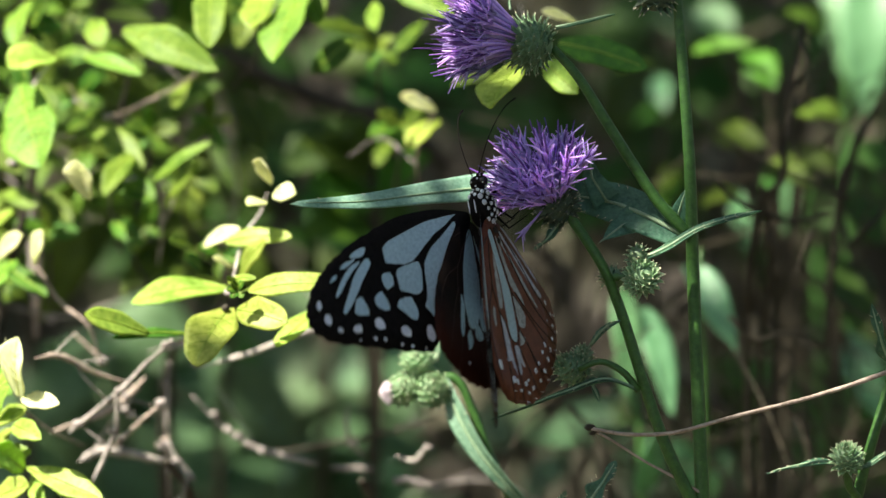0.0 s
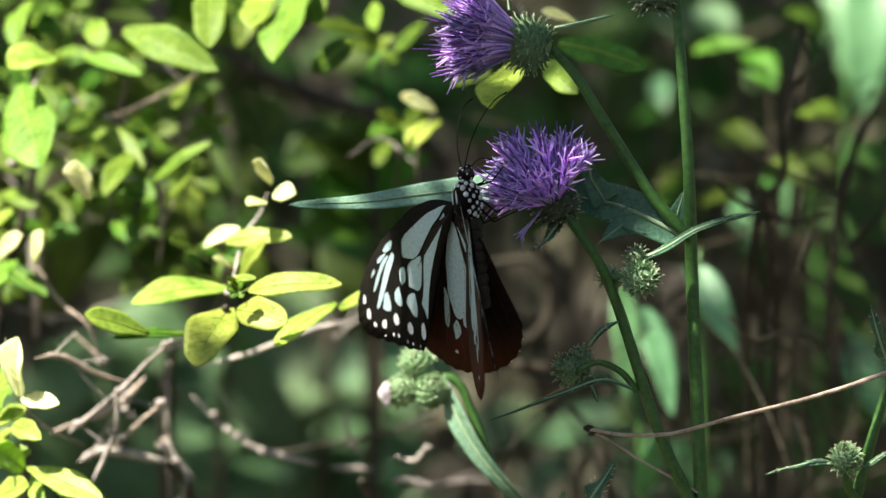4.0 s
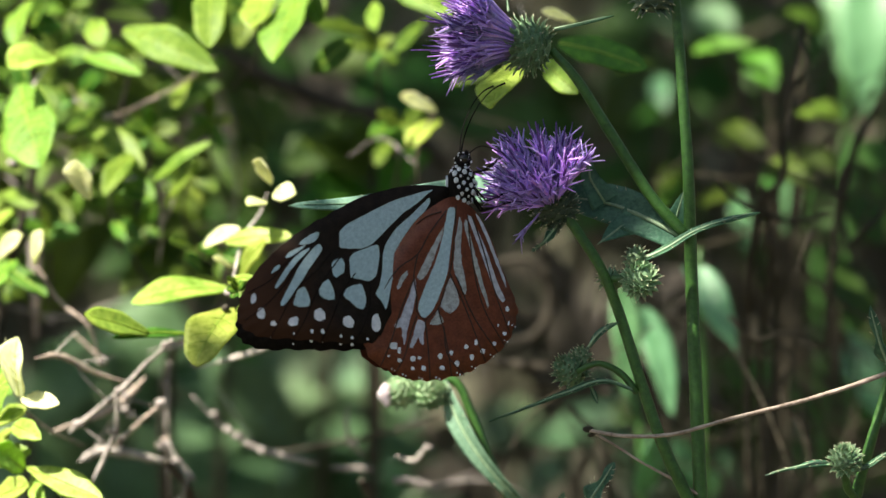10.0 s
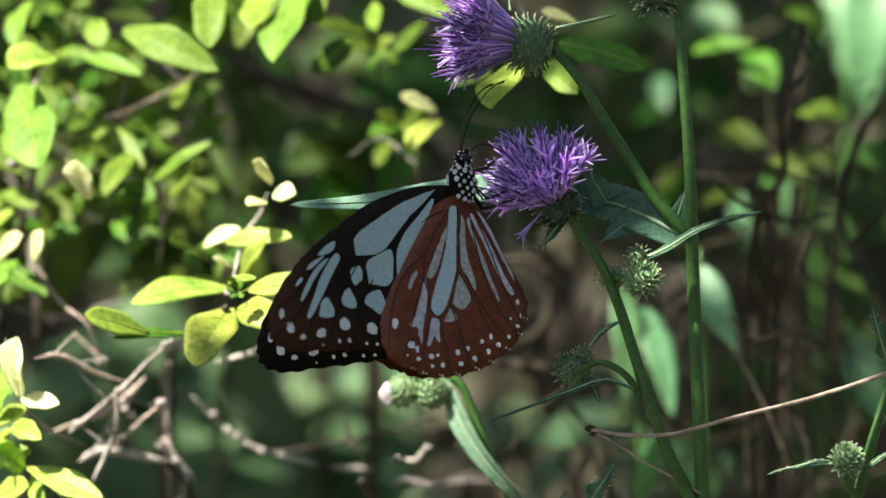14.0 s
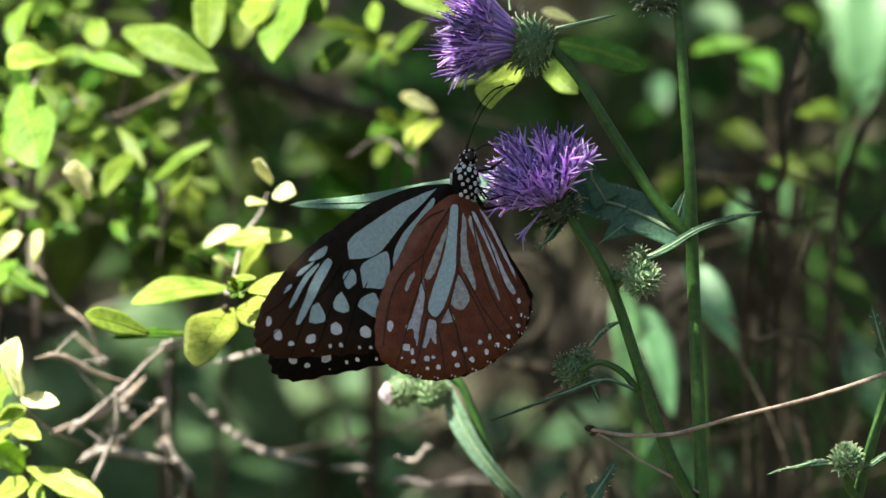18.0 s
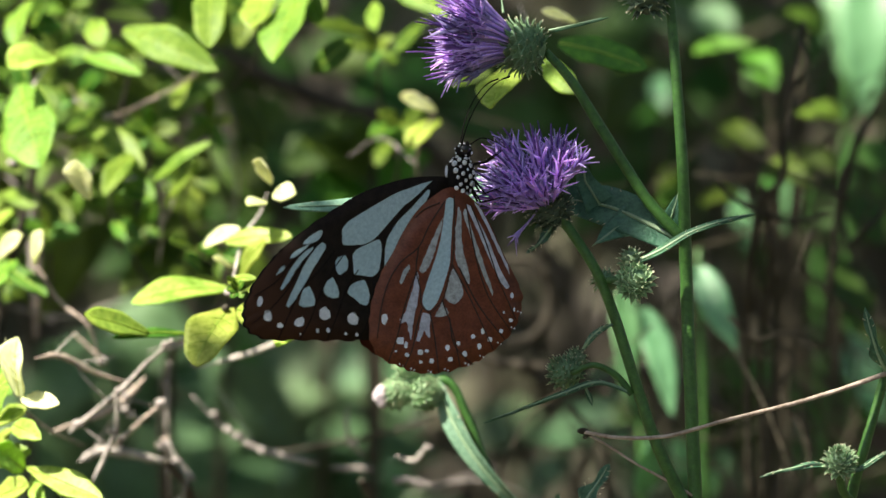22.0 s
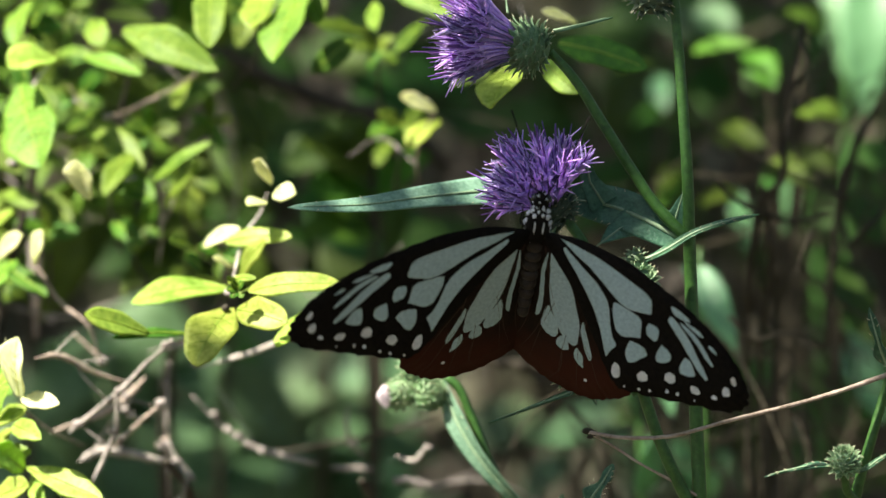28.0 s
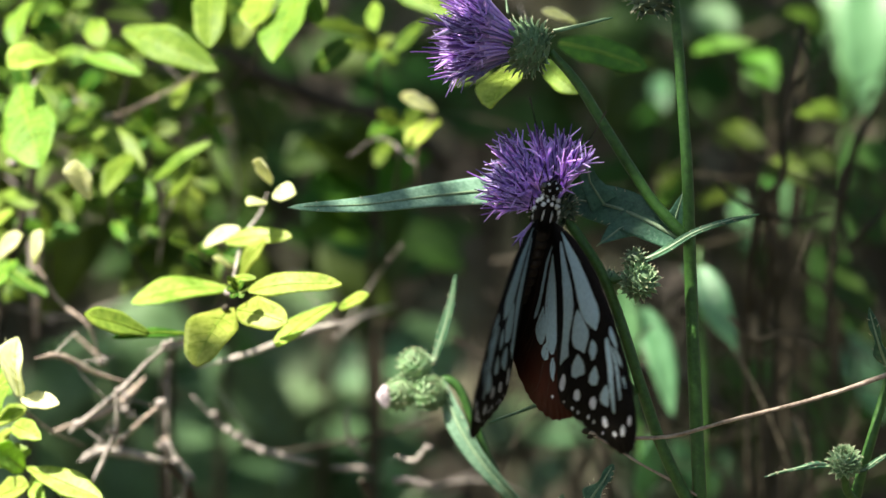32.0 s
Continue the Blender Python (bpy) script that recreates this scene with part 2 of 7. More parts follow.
# ---- ground ----
def build_ground():
    steps = [-400, -120, -40, -14, -7, -4, -2.5, -1.5, -0.8, -0.3, 0.1, 0.5, 0.8, 0.9, 1.0, 1.1, 1.2, 1.3, 1.4, 1.5, 1.6, 1.7, 1.8, 1.95, 2.4, 3.0, 3.6, 4.2, 4.8, 5.5, 6.2, 7, 8, 9, 10.5, 12, 14, 17, 22, 30, 45, 90, 200, 500]
    bm = bmesh.new()
    xs = [s for s in steps if abs(s) < 450] + [0.15, 0.3, 0.45, 0.6, 0.7]
    xs = sorted(set([-x for x in xs] + xs))
    grid = [[bm.verts.new((x, y, height(x, min(y, 20)))) for x in xs] for y in steps]
    for a, b in zip(grid, grid[1:]):
        for i in range(len(xs) - 1):
            bm.faces.new((a[i], a[i + 1], b[i + 1], b[i]))
    me = bpy.data.meshes.new("ground")
    bm.to_mesh(me)
    bm.free()
    me.materials.append(M["ground"])
    me.polygons.foreach_set("use_smooth", [True] * len(me.polygons))
    tagged(new("ground", me), "dark woodland soil with leaf litter and moss", "ground", kind="structure")
    # fallen leaves
    rnd = random.Random(5)
    verts, faces = [], []
    for i in range(13000):
        if i < 8500:
            y = rnd.uniform(0.85, 1.75)
            x = rnd.uniform(-0.26, 0.26) * (y + 0.9) / 1.8
            l = rnd.uniform(0.011, 0.032)
        else:
            x, y, l = rnd.gauss(0, 4), rnd.gauss(0, 5), rnd.uniform(0.02, 0.05)
        up = Vector((height(x - 0.02, y) - height(x + 0.02, y), height(x, y - 0.02) - height(x, y + 0.02), 0.04)).normalized()
        c = Vector((x, y, height(x, y))) + up * rnd.uniform(0.004, 0.02)
        turn = up.to_track_quat("Z", "Y").to_matrix() @ Euler((rnd.uniform(-0.8, 0.8), rnd.uniform(-0.8, 0.8), rnd.uniform(0, 6.3))).to_matrix()
        w, k = l * rnd.uniform(0.3, 0.5), len(verts)
        for q in ((-l, 0, 0.1 * l), (-l * 0.3, w, 0.3 * l), (l * 0.5, w * 0.8, 0.2 * l), (l, 0, 0), (l * 0.5, -w * 0.8, 0.25 * l), (-l * 0.3, -w, 0.2 * l)):
            verts.append(c + turn @ Vector(q))
        faces += [(k, k + 1, k + 2, k + 3), (k, k + 3, k + 4, k + 5)]
    me = bpy.data.meshes.new("leaf_litter")
    me.from_pydata(verts, [], faces)
    me.materials.append(M["litter"])
    tagged(new("leaf_litter", me), "dry grey-brown fallen leaves covering the woodland bank", "leaf litter", kind="stuff")


build_ground()


# ---- butterfly ----
MM = 0.001
FORE_ROOT, HIND_ROOT = Vector((1.5, -1.2, 2.6)) * MM, Vector((2.4, -4.4, 1.7)) * MM
FORE_EDGE = [(0, 0.6), (2, 2.4), (7.3, 5.4), (13.3, 7.4), (18.2, 8.5), (24, 8.8), (30.8, 8.9), (37.3, 8.3), (41.2, 7.6), (46.7, 5.9), (51.6, 3), (53.8, 0.4), (54, -2.6), (51.1, -6.2), (45.7, -9.8), (40.3, -13.6), (34.4, -17.3), (31, -18.8), (27, -17), (20, -12), (11, -6), (2.2, -1.8)]
HIND_EDGE = [(0.6, 1.9), (4.8, -0.6), (8.1, -4), (10.7, -8.2), (12.7, -12.4), (14.7, -15.9), (16.1, -19.5), (17.2, -24.2), (17.4, -28.4), (16.5, -32.7), (13.5, -35.2), (10.7, -36.2), (8.2, -37.1), (4.6, -37.4), (0.9, -37), (-3.5, -35.6), (-6.7, -33.9), (-10.5, -31), (-13.4, -27.6), (-14.8, -24.2), (-15.2, -20.6), (-13.7, -16.7), (-11, -11.7), (-8.6, -6.5), (-6, -2.2), (-3.2, 0.4)]
# pale panels and spots of the forewing, in millimetres along and across it
FORE_CELLS = {
    "discal": [(3.2, 2.1), (6.8, 3.1), (11.7, 4.3), (17.9, 4.8), (23, 5.1), (25.4, 4.6), (26.6, 3), (27.2, 1.6), (25.6, 0.5), (23.3, -0.8), (20.6, -1.1), (15.9, 0), (11.8, 1), (7.9, 1.3), (4.5, 1.9)],
    "cubital": [(19.9, -1.9), (23.2, -1.1), (25.4, -0.8), (26.8, -1.6), (27.9, -3.7), (28.5, -4.9), (27.5, -5.7), (26.4, -6.7), (25.3, -7.5), (23.6, -7.3), (22.1, -5.8), (20.5, -3.9)],
    "inner": [(5, 1), (10.2, -0.2), (14.2, -0.9), (18.1, -2.6), (19.9, -4.2), (21.8, -7), (23.8, -9.3), (25.5, -10.4), (25.3, -12.7), (25.3, -14.3), (24, -13.1), (21.1, -10), (17.5, -6.9), (13.4, -4.3), (9.3, -2), (5.3, -0.1)],
}
FORE_CELLS.update({
    "costal": [(29.5, 6.7), (31.3, 7.1), (33.3, 7), (34.6, 6.6), (33.5, 5.9), (31.5, 5.4), (30.1, 5.9)],
    "upper_streak": [(33.5, 5.8), (35.3, 6.2), (37.2, 6.4), (38.6, 5.7), (37.5, 5.1), (35.6, 5.2), (34, 5.5)],
    "middle_streak": [(33.1, 4.9), (35, 5.2), (37.2, 4.9), (39.7, 4), (41.9, 2.8), (43.7, 1.5), (43.5, 1), (41.5, 1.5), (38.5, 3), (35.9, 3.9), (33.5, 4.3)],
    "long_streak": [(30.7, 4.6), (32.1, 4.8), (34.6, 4.1), (37.4, 2.9), (40.5, 0.7), (43.2, -0.9), (44.7, -2.1), (44.2, -2.8), (42.8, -2.6), (40.4, -1.6), (37.6, -0.3), (34.7, 1.2), (31.9, 2.4), (30.6, 3.2)],
    "tip_streak": [(40.4, 5.1), (41.6, 5.2), (43, 4.4), (41.9, 4.2), (40.8, 4.4)],
})
FORE_CELLS.update({
    "third": [(38.2, -1.6), (39.8, -1.4), (41.3, -2.6), (42.2, -3.6), (41.2, -4.7), (39.5, -5.4), (38.6, -4.4)],
    "second": [(32.9, -2.8), (34.4, -2.8), (35.7, -3.4), (36.2, -4.8), (35.3, -6.3), (34.1, -6.9), (33.2, -5.8), (32.9, -3.8)],
    "first": [(27.2, -7.3), (28.9, -6.5), (30.6, -6.4), (31.8, -7.3), (31.2, -9.1), (30.6, -10.9), (29.6, -11.8), (28.3, -10.9), (27.6, -9.4)],
    "small": [(28.1, -0.5), (29.5, 0), (30.6, -0.4), (31.4, -2), (31.3, -3.2), (30.3, -3.3), (29.1, -3.1), (28.1, -1.7)],
})
FORE_SPOTS = {
    "spot_a": [(48.2, 2.6), (49, 2.5), (49.8, 1.7), (49.8, 1), (49, 1), (48.2, 1.8)],
    "spot_b": [(48.2, -0.8), (49.3, -0.6), (50.2, -1.6), (50, -2.4), (49.1, -2.8), (48.4, -1.9)],
    "spot_c": [(47.5, -4.4), (48.3, -4.2), (48.7, -4.7), (48.1, -5.3), (47.5, -5.2)],
    "spot_d": [(42.9, -6), (44.4, -5.6), (45.3, -6.3), (44.9, -7.1), (43.8, -7.5), (43, -6.8)],
    "spot_e": [(37.7, -7), (39, -6.9), (39.8, -8.3), (39, -9.4), (37.8, -9.4), (37.2, -8.2)],
    "spot_f": [(32.9, -11.5), (34.2, -11.2), (35, -12.1), (34.7, -13.3), (33.6, -13.9), (32.7, -13)],
    "spot_g": [(27.4, -14.2), (28.7, -14.2), (30, -15.9), (29.7, -17.3), (28.4, -17.1), (27.7, -15.8)],
}
FORE_DOTS = [(45.3, -8.7, 0.22), (41.7, -10.2, 0.36), (39.7, -11.4, 0.46), (36.8, -14.2, 0.36), (34.9, -15.7, 0.36), (32.1, -17.6, 0.26)]
# pale streaks beneath the hindwing
HIND_STREAKS = {
    "cell": [(-0.1, -0.5), (1.3, -0.6), (1.7, -2.9), (2.1, -6.5), (2.7, -10.1), (3.7, -13.7), (5.1, -17.9), (6, -20.9), (6.2, -22.7), (5.5, -23.9), (4.5, -24.2), (3.4, -23), (2.4, -20.9), (1.6, -18.5), (0.9, -16.1), (0.4, -13.7), (0.2, -8.9), (-0.1, -4.1)],
    "brushed": [(2.1, -4.7), (3.9, -8.3), (5.2, -11.3), (6.2, -13.7), (6.9, -15.9), (6, -16.4), (4.9, -15.2), (3.9, -12.5), (3, -9.2), (2.2, -6.5)],
    "middle": [(-1.2, -2.3), (-0.7, -6.5), (-0.7, -10.1), (-0.7, -13.1), (-1.5, -14.9), (-2.7, -17), (-3.7, -18.5), (-3.9, -17.2), (-3.3, -14.8), (-2.4, -11.3), (-1.9, -7.7), (-1.8, -3.5)],
}
HIND_STREAKS.update({
    "lower": [(-0.3, -15.1), (0.5, -17.3), (1, -19.6), (1.4, -21.4), (0.4, -22.3), (-0.8, -22.7), (-2.1, -21.4), (-2.5, -20), (-1.9, -17.8), (-1.1, -16.1)],
    "small": [(1.9, -22.4), (2.7, -23.8), (3.4, -25.4), (2.2, -25.5), (0.9, -25.1), (0.6, -24.6), (1.1, -23.5)],
    "forked": [(6.1, -24.7), (6.5, -26.8), (7.1, -29.2), (7.4, -30.7), (6.6, -30.7), (6.1, -29.2), (5.6, -28.6), (5, -29.7), (4.4, -29.8), (4.6, -28), (4.4, -26.2), (4.6, -25.2)],
    "ragged": [(7.5, -16.1), (8, -18.5), (8.8, -21.5), (9.7, -24.5), (10.9, -26.3), (10.7, -27.1), (9.4, -26.8), (9.1, -28.6), (8.5, -30.4), (8.2, -28), (7.9, -25.7), (7.2, -22.7), (6.9, -19.1), (7.1, -17.3)],
})
HIND_STREAKS.update({
    "faint": [(9.2, -14.7), (10.4, -16.2), (11.1, -18.3), (10.7, -18.9), (9.8, -17.3), (9, -15.6)],
    "thin": [(-2.3, -3.5), (-3.2, -6.2), (-4.2, -9.4), (-5.3, -12.7), (-6.6, -16), (-8, -19), (-8.9, -20.8), (-8.7, -19.3), (-7.7, -16.4), (-6.3, -12.4), (-5, -9.1), (-3.9, -5.7), (-2.8, -2.6)],
    "bright": [(-2.9, -1.8), (-4.3, -4.8), (-5.8, -7.9), (-7.2, -11), (-8.7, -14.3), (-10.2, -17.3), (-11.7, -19.1), (-12.4, -18.5), (-11.1, -16.4), (-9.7, -13.5), (-8.2, -9.9), (-6.7, -6.9), (-4.9, -3.8), (-3.8, -1.9)],
    "edge": [(-4.7, -1.3), (-6.3, -4.1), (-8.2, -7.8), (-10.2, -11.9), (-12.3, -15.9), (-12.1, -14.5), (-10.4, -10.8), (-8.5, -6.9), (-6.6, -3.3), (-5.2, -1.4)],
})
HIND_SPOTS = [(14.2, -26.3, 0.84, 1.44), (10.8, -30.8, 1.08, 0.96), (9.5, -31.6, 0.48, 0.96), (11.7, -33, 0.36, 0.24), (9.3, -33.7, 0.6, 0.48), (6.4, -33.1, 0.72, 0.72), (5.1, -32.7, 0.48, 0.48), (6.4, -35.1, 0.48, 0.48), (4.1, -34.8, 0.6, 0.72), (0.7, -31.9, 0.6, 0.72), (0.1, -34.3, 0.72, 0.6)]
HIND_EDGE_SPOTS = [(-1.6, -30.9, 0.48, 0.6), (-3, -33.1, 0.72, 0.72), (-4.7, -29.4, 0.6, 0.6), (-6.1, -31.5, 0.6, 0.72), (-6.8, -28.2, 0.48, 0.72), (-8.4, -29.9, 0.6, 0.72), (-10.7, -28.1, 0.48, 0.6), (-13, -20.5, 0.48, 0.84), (-12.8, -25.7, 0.48, 0.48), (-13.5, -23.4, 0.24, 0.6), (-11.3, -24.1, 0.24, 0.36)]
# pale panels on the upper side of the hindwing
HIND_TOP = {
    "cell": [(1.6, -0.3), (2.9, -2.2), (4, -5.9), (5.1, -10.4), (5.4, -15), (5.7, -18.1), (5, -21.2), (4.4, -23.6), (3.3, -24.4), (1.8, -23.4), (0.5, -21.5), (-0.6, -17.7), (-0.9, -13.8), (-0.7, -10.4), (0.1, -6.1), (0.6, -2.7)],
    "inner": [(0.4, -1.1), (-1.1, -6.2), (-2, -10.8), (-2.8, -14.7), (-4, -17.9), (-5.2, -18.4), (-3.8, -14), (-2.7, -9.3), (-1.8, -5.4)],
    "lower": [(-1.6, -15.1), (-0.6, -17.7), (0.1, -19.9), (-0.2, -22.3), (-1.4, -23.3), (-3.2, -22.5), (-4.1, -20.5), (-3.2, -17.8)],
    "small": [(1.4, -22.2), (2, -23.7), (2, -25.7), (0.4, -26.1), (-1, -25), (-0.2, -23.1)],
}
HIND_TOP.update({
    "end": [(4.1, -24.7), (5.3, -26.6), (5.1, -29), (5, -29.7), (4, -29), (3.2, -27.5), (3.3, -26)],
    "outer": [(6.6, -17.3), (6.9, -19.5), (7.3, -22.6), (7.6, -25.7), (7.4, -26.9), (6.8, -27.3), (6.1, -25), (5.8, -21.9), (5.6, -19.9)],
})
HIND_VEINS = {
    "a": [(1.7, -1.1), (5.1, -6.6), (7.2, -11.1), (11, -14.4), (13.5, -18.6), (14.8, -23.3), (15.7, -30.4)],
    "b": [(7.2, -11.1), (7.6, -16.1), (6.7, -19.7), (6.3, -23.3), (4.5, -24.8)],
    "c": [(7.5, -16.1), (9.6, -22.3), (11.6, -30.4), (13.2, -35.3)],
    "d": [(6.3, -23.9), (7.4, -28), (8.3, -32.8), (9.9, -36.3)],
    "e": [(4.5, -24.8), (3.4, -30.4), (2.5, -37.1)],
    "f": [(1.9, -22), (-0.2, -28), (-2.1, -35.9)],
    "g": [(-0.3, 0.1), (-0.4, -6.5), (0, -14.3), (1, -18.5), (1.9, -22), (4.5, -24.8)],
    "h": [(0, -14.3), (-3.7, -20.8), (-9.1, -32.1)],
    "i": [(-1.5, -14.9), (-5.7, -22.6), (-11.6, -29.9)],
    "j": [(-3.9, -1.7), (-7, -8.8), (-9.6, -16), (-13.9, -25.5)],
    "k": [(2.8, -1.5), (6, -3), (8.1, -4.8)],
}
HIND_VEINS.update({
    "l": [(-2.9, -1.7), (-4.5, -10), (-7.9, -20.8), (-12.9, -28.1)],
    "m": [(0.4, -25.6), (-0.9, -31.5), (-4.8, -35.4)],
})
FORE_VEINS = {
    "a": [(32.6, 5.4), (38, 4.9), (44, 3.2), (49.5, 3.4)],
    "b": [(31.4, 4.9), (36.5, 3.4), (42, 0.8), (47, -0.6), (53, -1.2)],
    "c": [(29.4, 1.6), (34, 0.2), (40, -1.2), (45.5, -4.2), (50, -7)],
    "d": [(28.4, -0.2), (32.6, -1.8), (37.4, -4.4), (42, -7.6), (46, -9.6)],
    "e": [(27.2, -4.6), (31.8, -6.6), (35.8, -9.6), (41, -13)],
    "f": [(25.6, -8.2), (28.2, -12.2), (31.6, -15), (35, -16.8)],
}


def loop(points, n, sharp=False):
    """A smooth closed outline of n points through the given ones."""
    p = [Vector((*q, 0)) for q in points]
    k = len(p)
    out = []
    for i in range(n):
        s = i / n * k
        j = int(s)
        t = s - j
        a, b, c, e = p[(j - 1) % k], p[j % k], p[(j + 1) % k], p[(j + 2) % k]
        soft = 0.5 * (2 * b + (c - a) * t + (2 * a - 5 * b + 4 * c - e) * t * t + (3 * b - a - 3 * c + e) * t ** 3)
        out.append(soft.lerp(b.lerp(c, t), 0.35 if sharp else 0.0))
    return out


def camber(u, v, hind):
    """The gentle bow of a wing across its surface, in millimetres."""
    return (0.012 * (u - 14) * v / 4 if not hind else -0.010 * u * (v + 18) / 6) * 0.35


def plate_into(bm, ring, low, high, side, hind, scallop=0.0):
    """A thin plate with a given outline between two heights of a wing."""
    c = sum(ring, Vector()) / len(ring)
    loops = []
    for k in (1.0, 0.72, 0.4):
        loops.append([c + (p - c) * k for p in ring])
    up = [[bm.verts.new(Vector((side * p.x, p.y, camber(p.x, p.y, hind) + high)) * MM) for p in r] for r in loops]
    dn = [[bm.verts.new(Vector((side * p.x, p.y, camber(p.x, p.y, hind) + low)) * MM) for p in r] for r in loops]
    n = len(ring)
    tops, lows = [], []
    for lay, keep in ((up, tops), (dn, lows)):
        for a, b in zip(lay, lay[1:]):
            for i in range(n):
                keep.append(bm.faces.new((a[i], a[(i + 1) % n], b[(i + 1) % n], b[i])))
        keep.append(bm.faces.new(lay[-1]))
    for i in range(n):
        bm.faces.new((up[0][i], dn[0][i], dn[0][(i + 1) % n], up[0][(i + 1) % n]))
    bmesh.ops.recalc_face_normals(bm, faces=bm.faces)
    return tops, lows


def scales(name, inner, outer, start, end, axis):
    """Two scale colours with a soft uneven border along one axis of the wing."""
    m = material(name, inner[0], inner[1], 0.7, 500, 0.00008, spec=0.25)
    nt = m.node_tree
    link, node = nt.links.new, nt.nodes.new
    b = nt.nodes["Principled BSDF"]
    b.inputs["Specular IOR Level"].default_value = 0.08
    old = b.inputs["Base Color"].links[0].from_socket
    tc, sep, nz = node("ShaderNodeTexCoord"), node("ShaderNodeSeparateXYZ"), node("ShaderNodeTexNoise")
    nz.inputs["Scale"].default_value = 260
    link(tc.outputs["Object"], nz.inputs["Vector"])
    link(tc.outputs["Object"], sep.inputs[0])
    ab = node("ShaderNodeMath")
    ab.operation = "ABSOLUTE"
    link(sep.outputs[axis], ab.inputs[0])
    wob = node("ShaderNodeMath")
    wob.operation = "MULTIPLY_ADD"
    wob.inputs[1].default_value = 0.006
    link(nz.outputs["Fac"], wob.inputs[0])
    link(ab.outputs[0], wob.inputs[2])
    r = node("ShaderNodeMapRange")
    r.inputs[1].default_value, r.inputs[2].default_value = start * MM + 0.003, end * MM + 0.003
    link(wob.outputs[0], r.inputs[0])
    mx = node("ShaderNodeMixRGB")
    mx.inputs[2].default_value = (*outer, 1)
    link(r.outputs[0], mx.inputs[0])
    link(old, mx.inputs[1])
    link(mx.outputs[0], b.inputs["Base Color"])
    return m


M["fore_under"] = scales("forewing_underside_scales", ((0.007, 0.006, 0.005), (0.020, 0.014, 0.011)), (0.048, 0.022, 0.013), 34, 46, 0)
M["hind_top"] = scales("hindwing_upper_scales", ((0.008, 0.006, 0.005), (0.020, 0.011, 0.008)), (0.042, 0.011, 0.006), 21, 30, 1)


def build_wing(name, side, hind, parent):
    edge = loop(HIND_EDGE if hind else FORE_EDGE, 132)
    rnd = random.Random(3 + hind)
    c = Vector((3, -18, 0)) if hind else Vector((26, -2, 0))
    for i, p in enumerate(edge):
        far = (p.length > 22)
        s = 1 + (0.010 * math.sin(i * 1.5) + rnd.uniform(-0.006, 0.006) if far else 0)
        edge[i] = c + (p - c) * s
    bm = bmesh.new()
    tops, lows = plate_into(bm, edge, -0.05, 0.05, side, hind)
    for f in lows:
        f.material_index = 1
    ob = part(name, bm, M["hind_top" if hind else "black"], parent, ("chestnut-margined hindwing, brown and pale-streaked beneath" if hind else "black forewing with pale blue translucent panels"), mats=(M["chestnut" if hind else "fore_under"],))
    BASE[ob] = Matrix.Identity(4)

    def cell(kind, ring, mat, low, high):
        b2 = bmesh.new()
        plate_into(b2, ring, low, high, side, hind)
        part(kind, b2, mat, ob, smooth=False)

    def dot(kind, u, v, r, mat, low, high, tall=1.15):
        q = [(u + r * math.cos(a) * rnd.uniform(0.75, 1.2), v + r * tall * math.sin(a) * rnd.uniform(0.75, 1.2)) for a in (i * math.pi / 4 for i in range(8))]
        cell(kind, loop(q, 16, True), mat, low, high)

    def ragged(points, n, rag=0.06):
        """A panel's outline, feathered where the scales thin out."""
        return [p + Vector((rnd.uniform(-rag, rag), rnd.uniform(-rag, rag), 0)) for p in loop(points, n, True)]

    def slim(points, k):
        """The outline drawn in towards its long axis."""
        p = [Vector(q) for q in points]
        mid = sum(p, Vector((0, 0))) / len(p)
        axis = (max(p, key=lambda q: (q - mid).length) - mid).normalized()
        return [mid + axis * (q - mid).dot(axis) + ((q - mid) - axis * (q - mid).dot(axis)) * k for q in p]

    def vein(line, r, mat, lift):
        b2 = bmesh.new()
        way = [Vector((side * p.x, p.y, camber(p.x, p.y, hind) + lift)) * MM for p in spline([Vector((*q, 0)) for q in line], 18)]
        tube_into(b2, way, [r, r * 0.9, r * 0.7], 6)
        part("vein", b2, mat, ob)

    if hind:
        for k in HIND_TOP.values():
            cell("pale_panel", ragged(k, 44), M["pale"], 0.03, 0.08)
        for name_, k in HIND_STREAKS.items():
            strong = name_ in ("cell", "bright")
            cell("pale_streak" if strong else "dim_streak", ragged(k, 56, 0.05 if strong else 0.11), M["pale" if name_ == "cell" else "lilac" if name_ in ("bright", "forked", "ragged", "edge") else "pale_dim"], -0.08, -0.03)
        for u, v, r, tall in HIND_SPOTS + HIND_EDGE_SPOTS:
            dot("white_spot", u, v, r * 0.86, M["spot"], -0.08, -0.03, tall / r)
        for u, v in HIND_EDGE[11:20]:
            for k in (-0.35, 0.3):
                dot("fringe_spot", u * 0.985 + k, v * 0.988 + k * 0.4, rnd.uniform(0.10, 0.2), M["spot"], -0.08, -0.03)
        dot("small_spot", 5.2, -32.8, 0.42, M["spot"], 0.03, 0.08)
        for line in HIND_VEINS.values():
            vein(line, 0.00017, M["brown_black"], -0.06)
    else:
        for name_, k in FORE_CELLS.items():
            cell("pale_panel", ragged(slim(k, 0.78) if "streak" in name_ else k, 48), M["pale"], -0.08, 0.08)
        for k in FORE_SPOTS.values():
            cell("white_spot", ragged(k, 20), M["spot"], -0.08, 0.08)
        for u, v, r in FORE_DOTS:
            dot("white_spot", u, v, r, M["spot"], -0.08, 0.08)
        for line in FORE_VEINS.values():
            vein(line, 0.00014, M["black"], -0.06)
    return ob


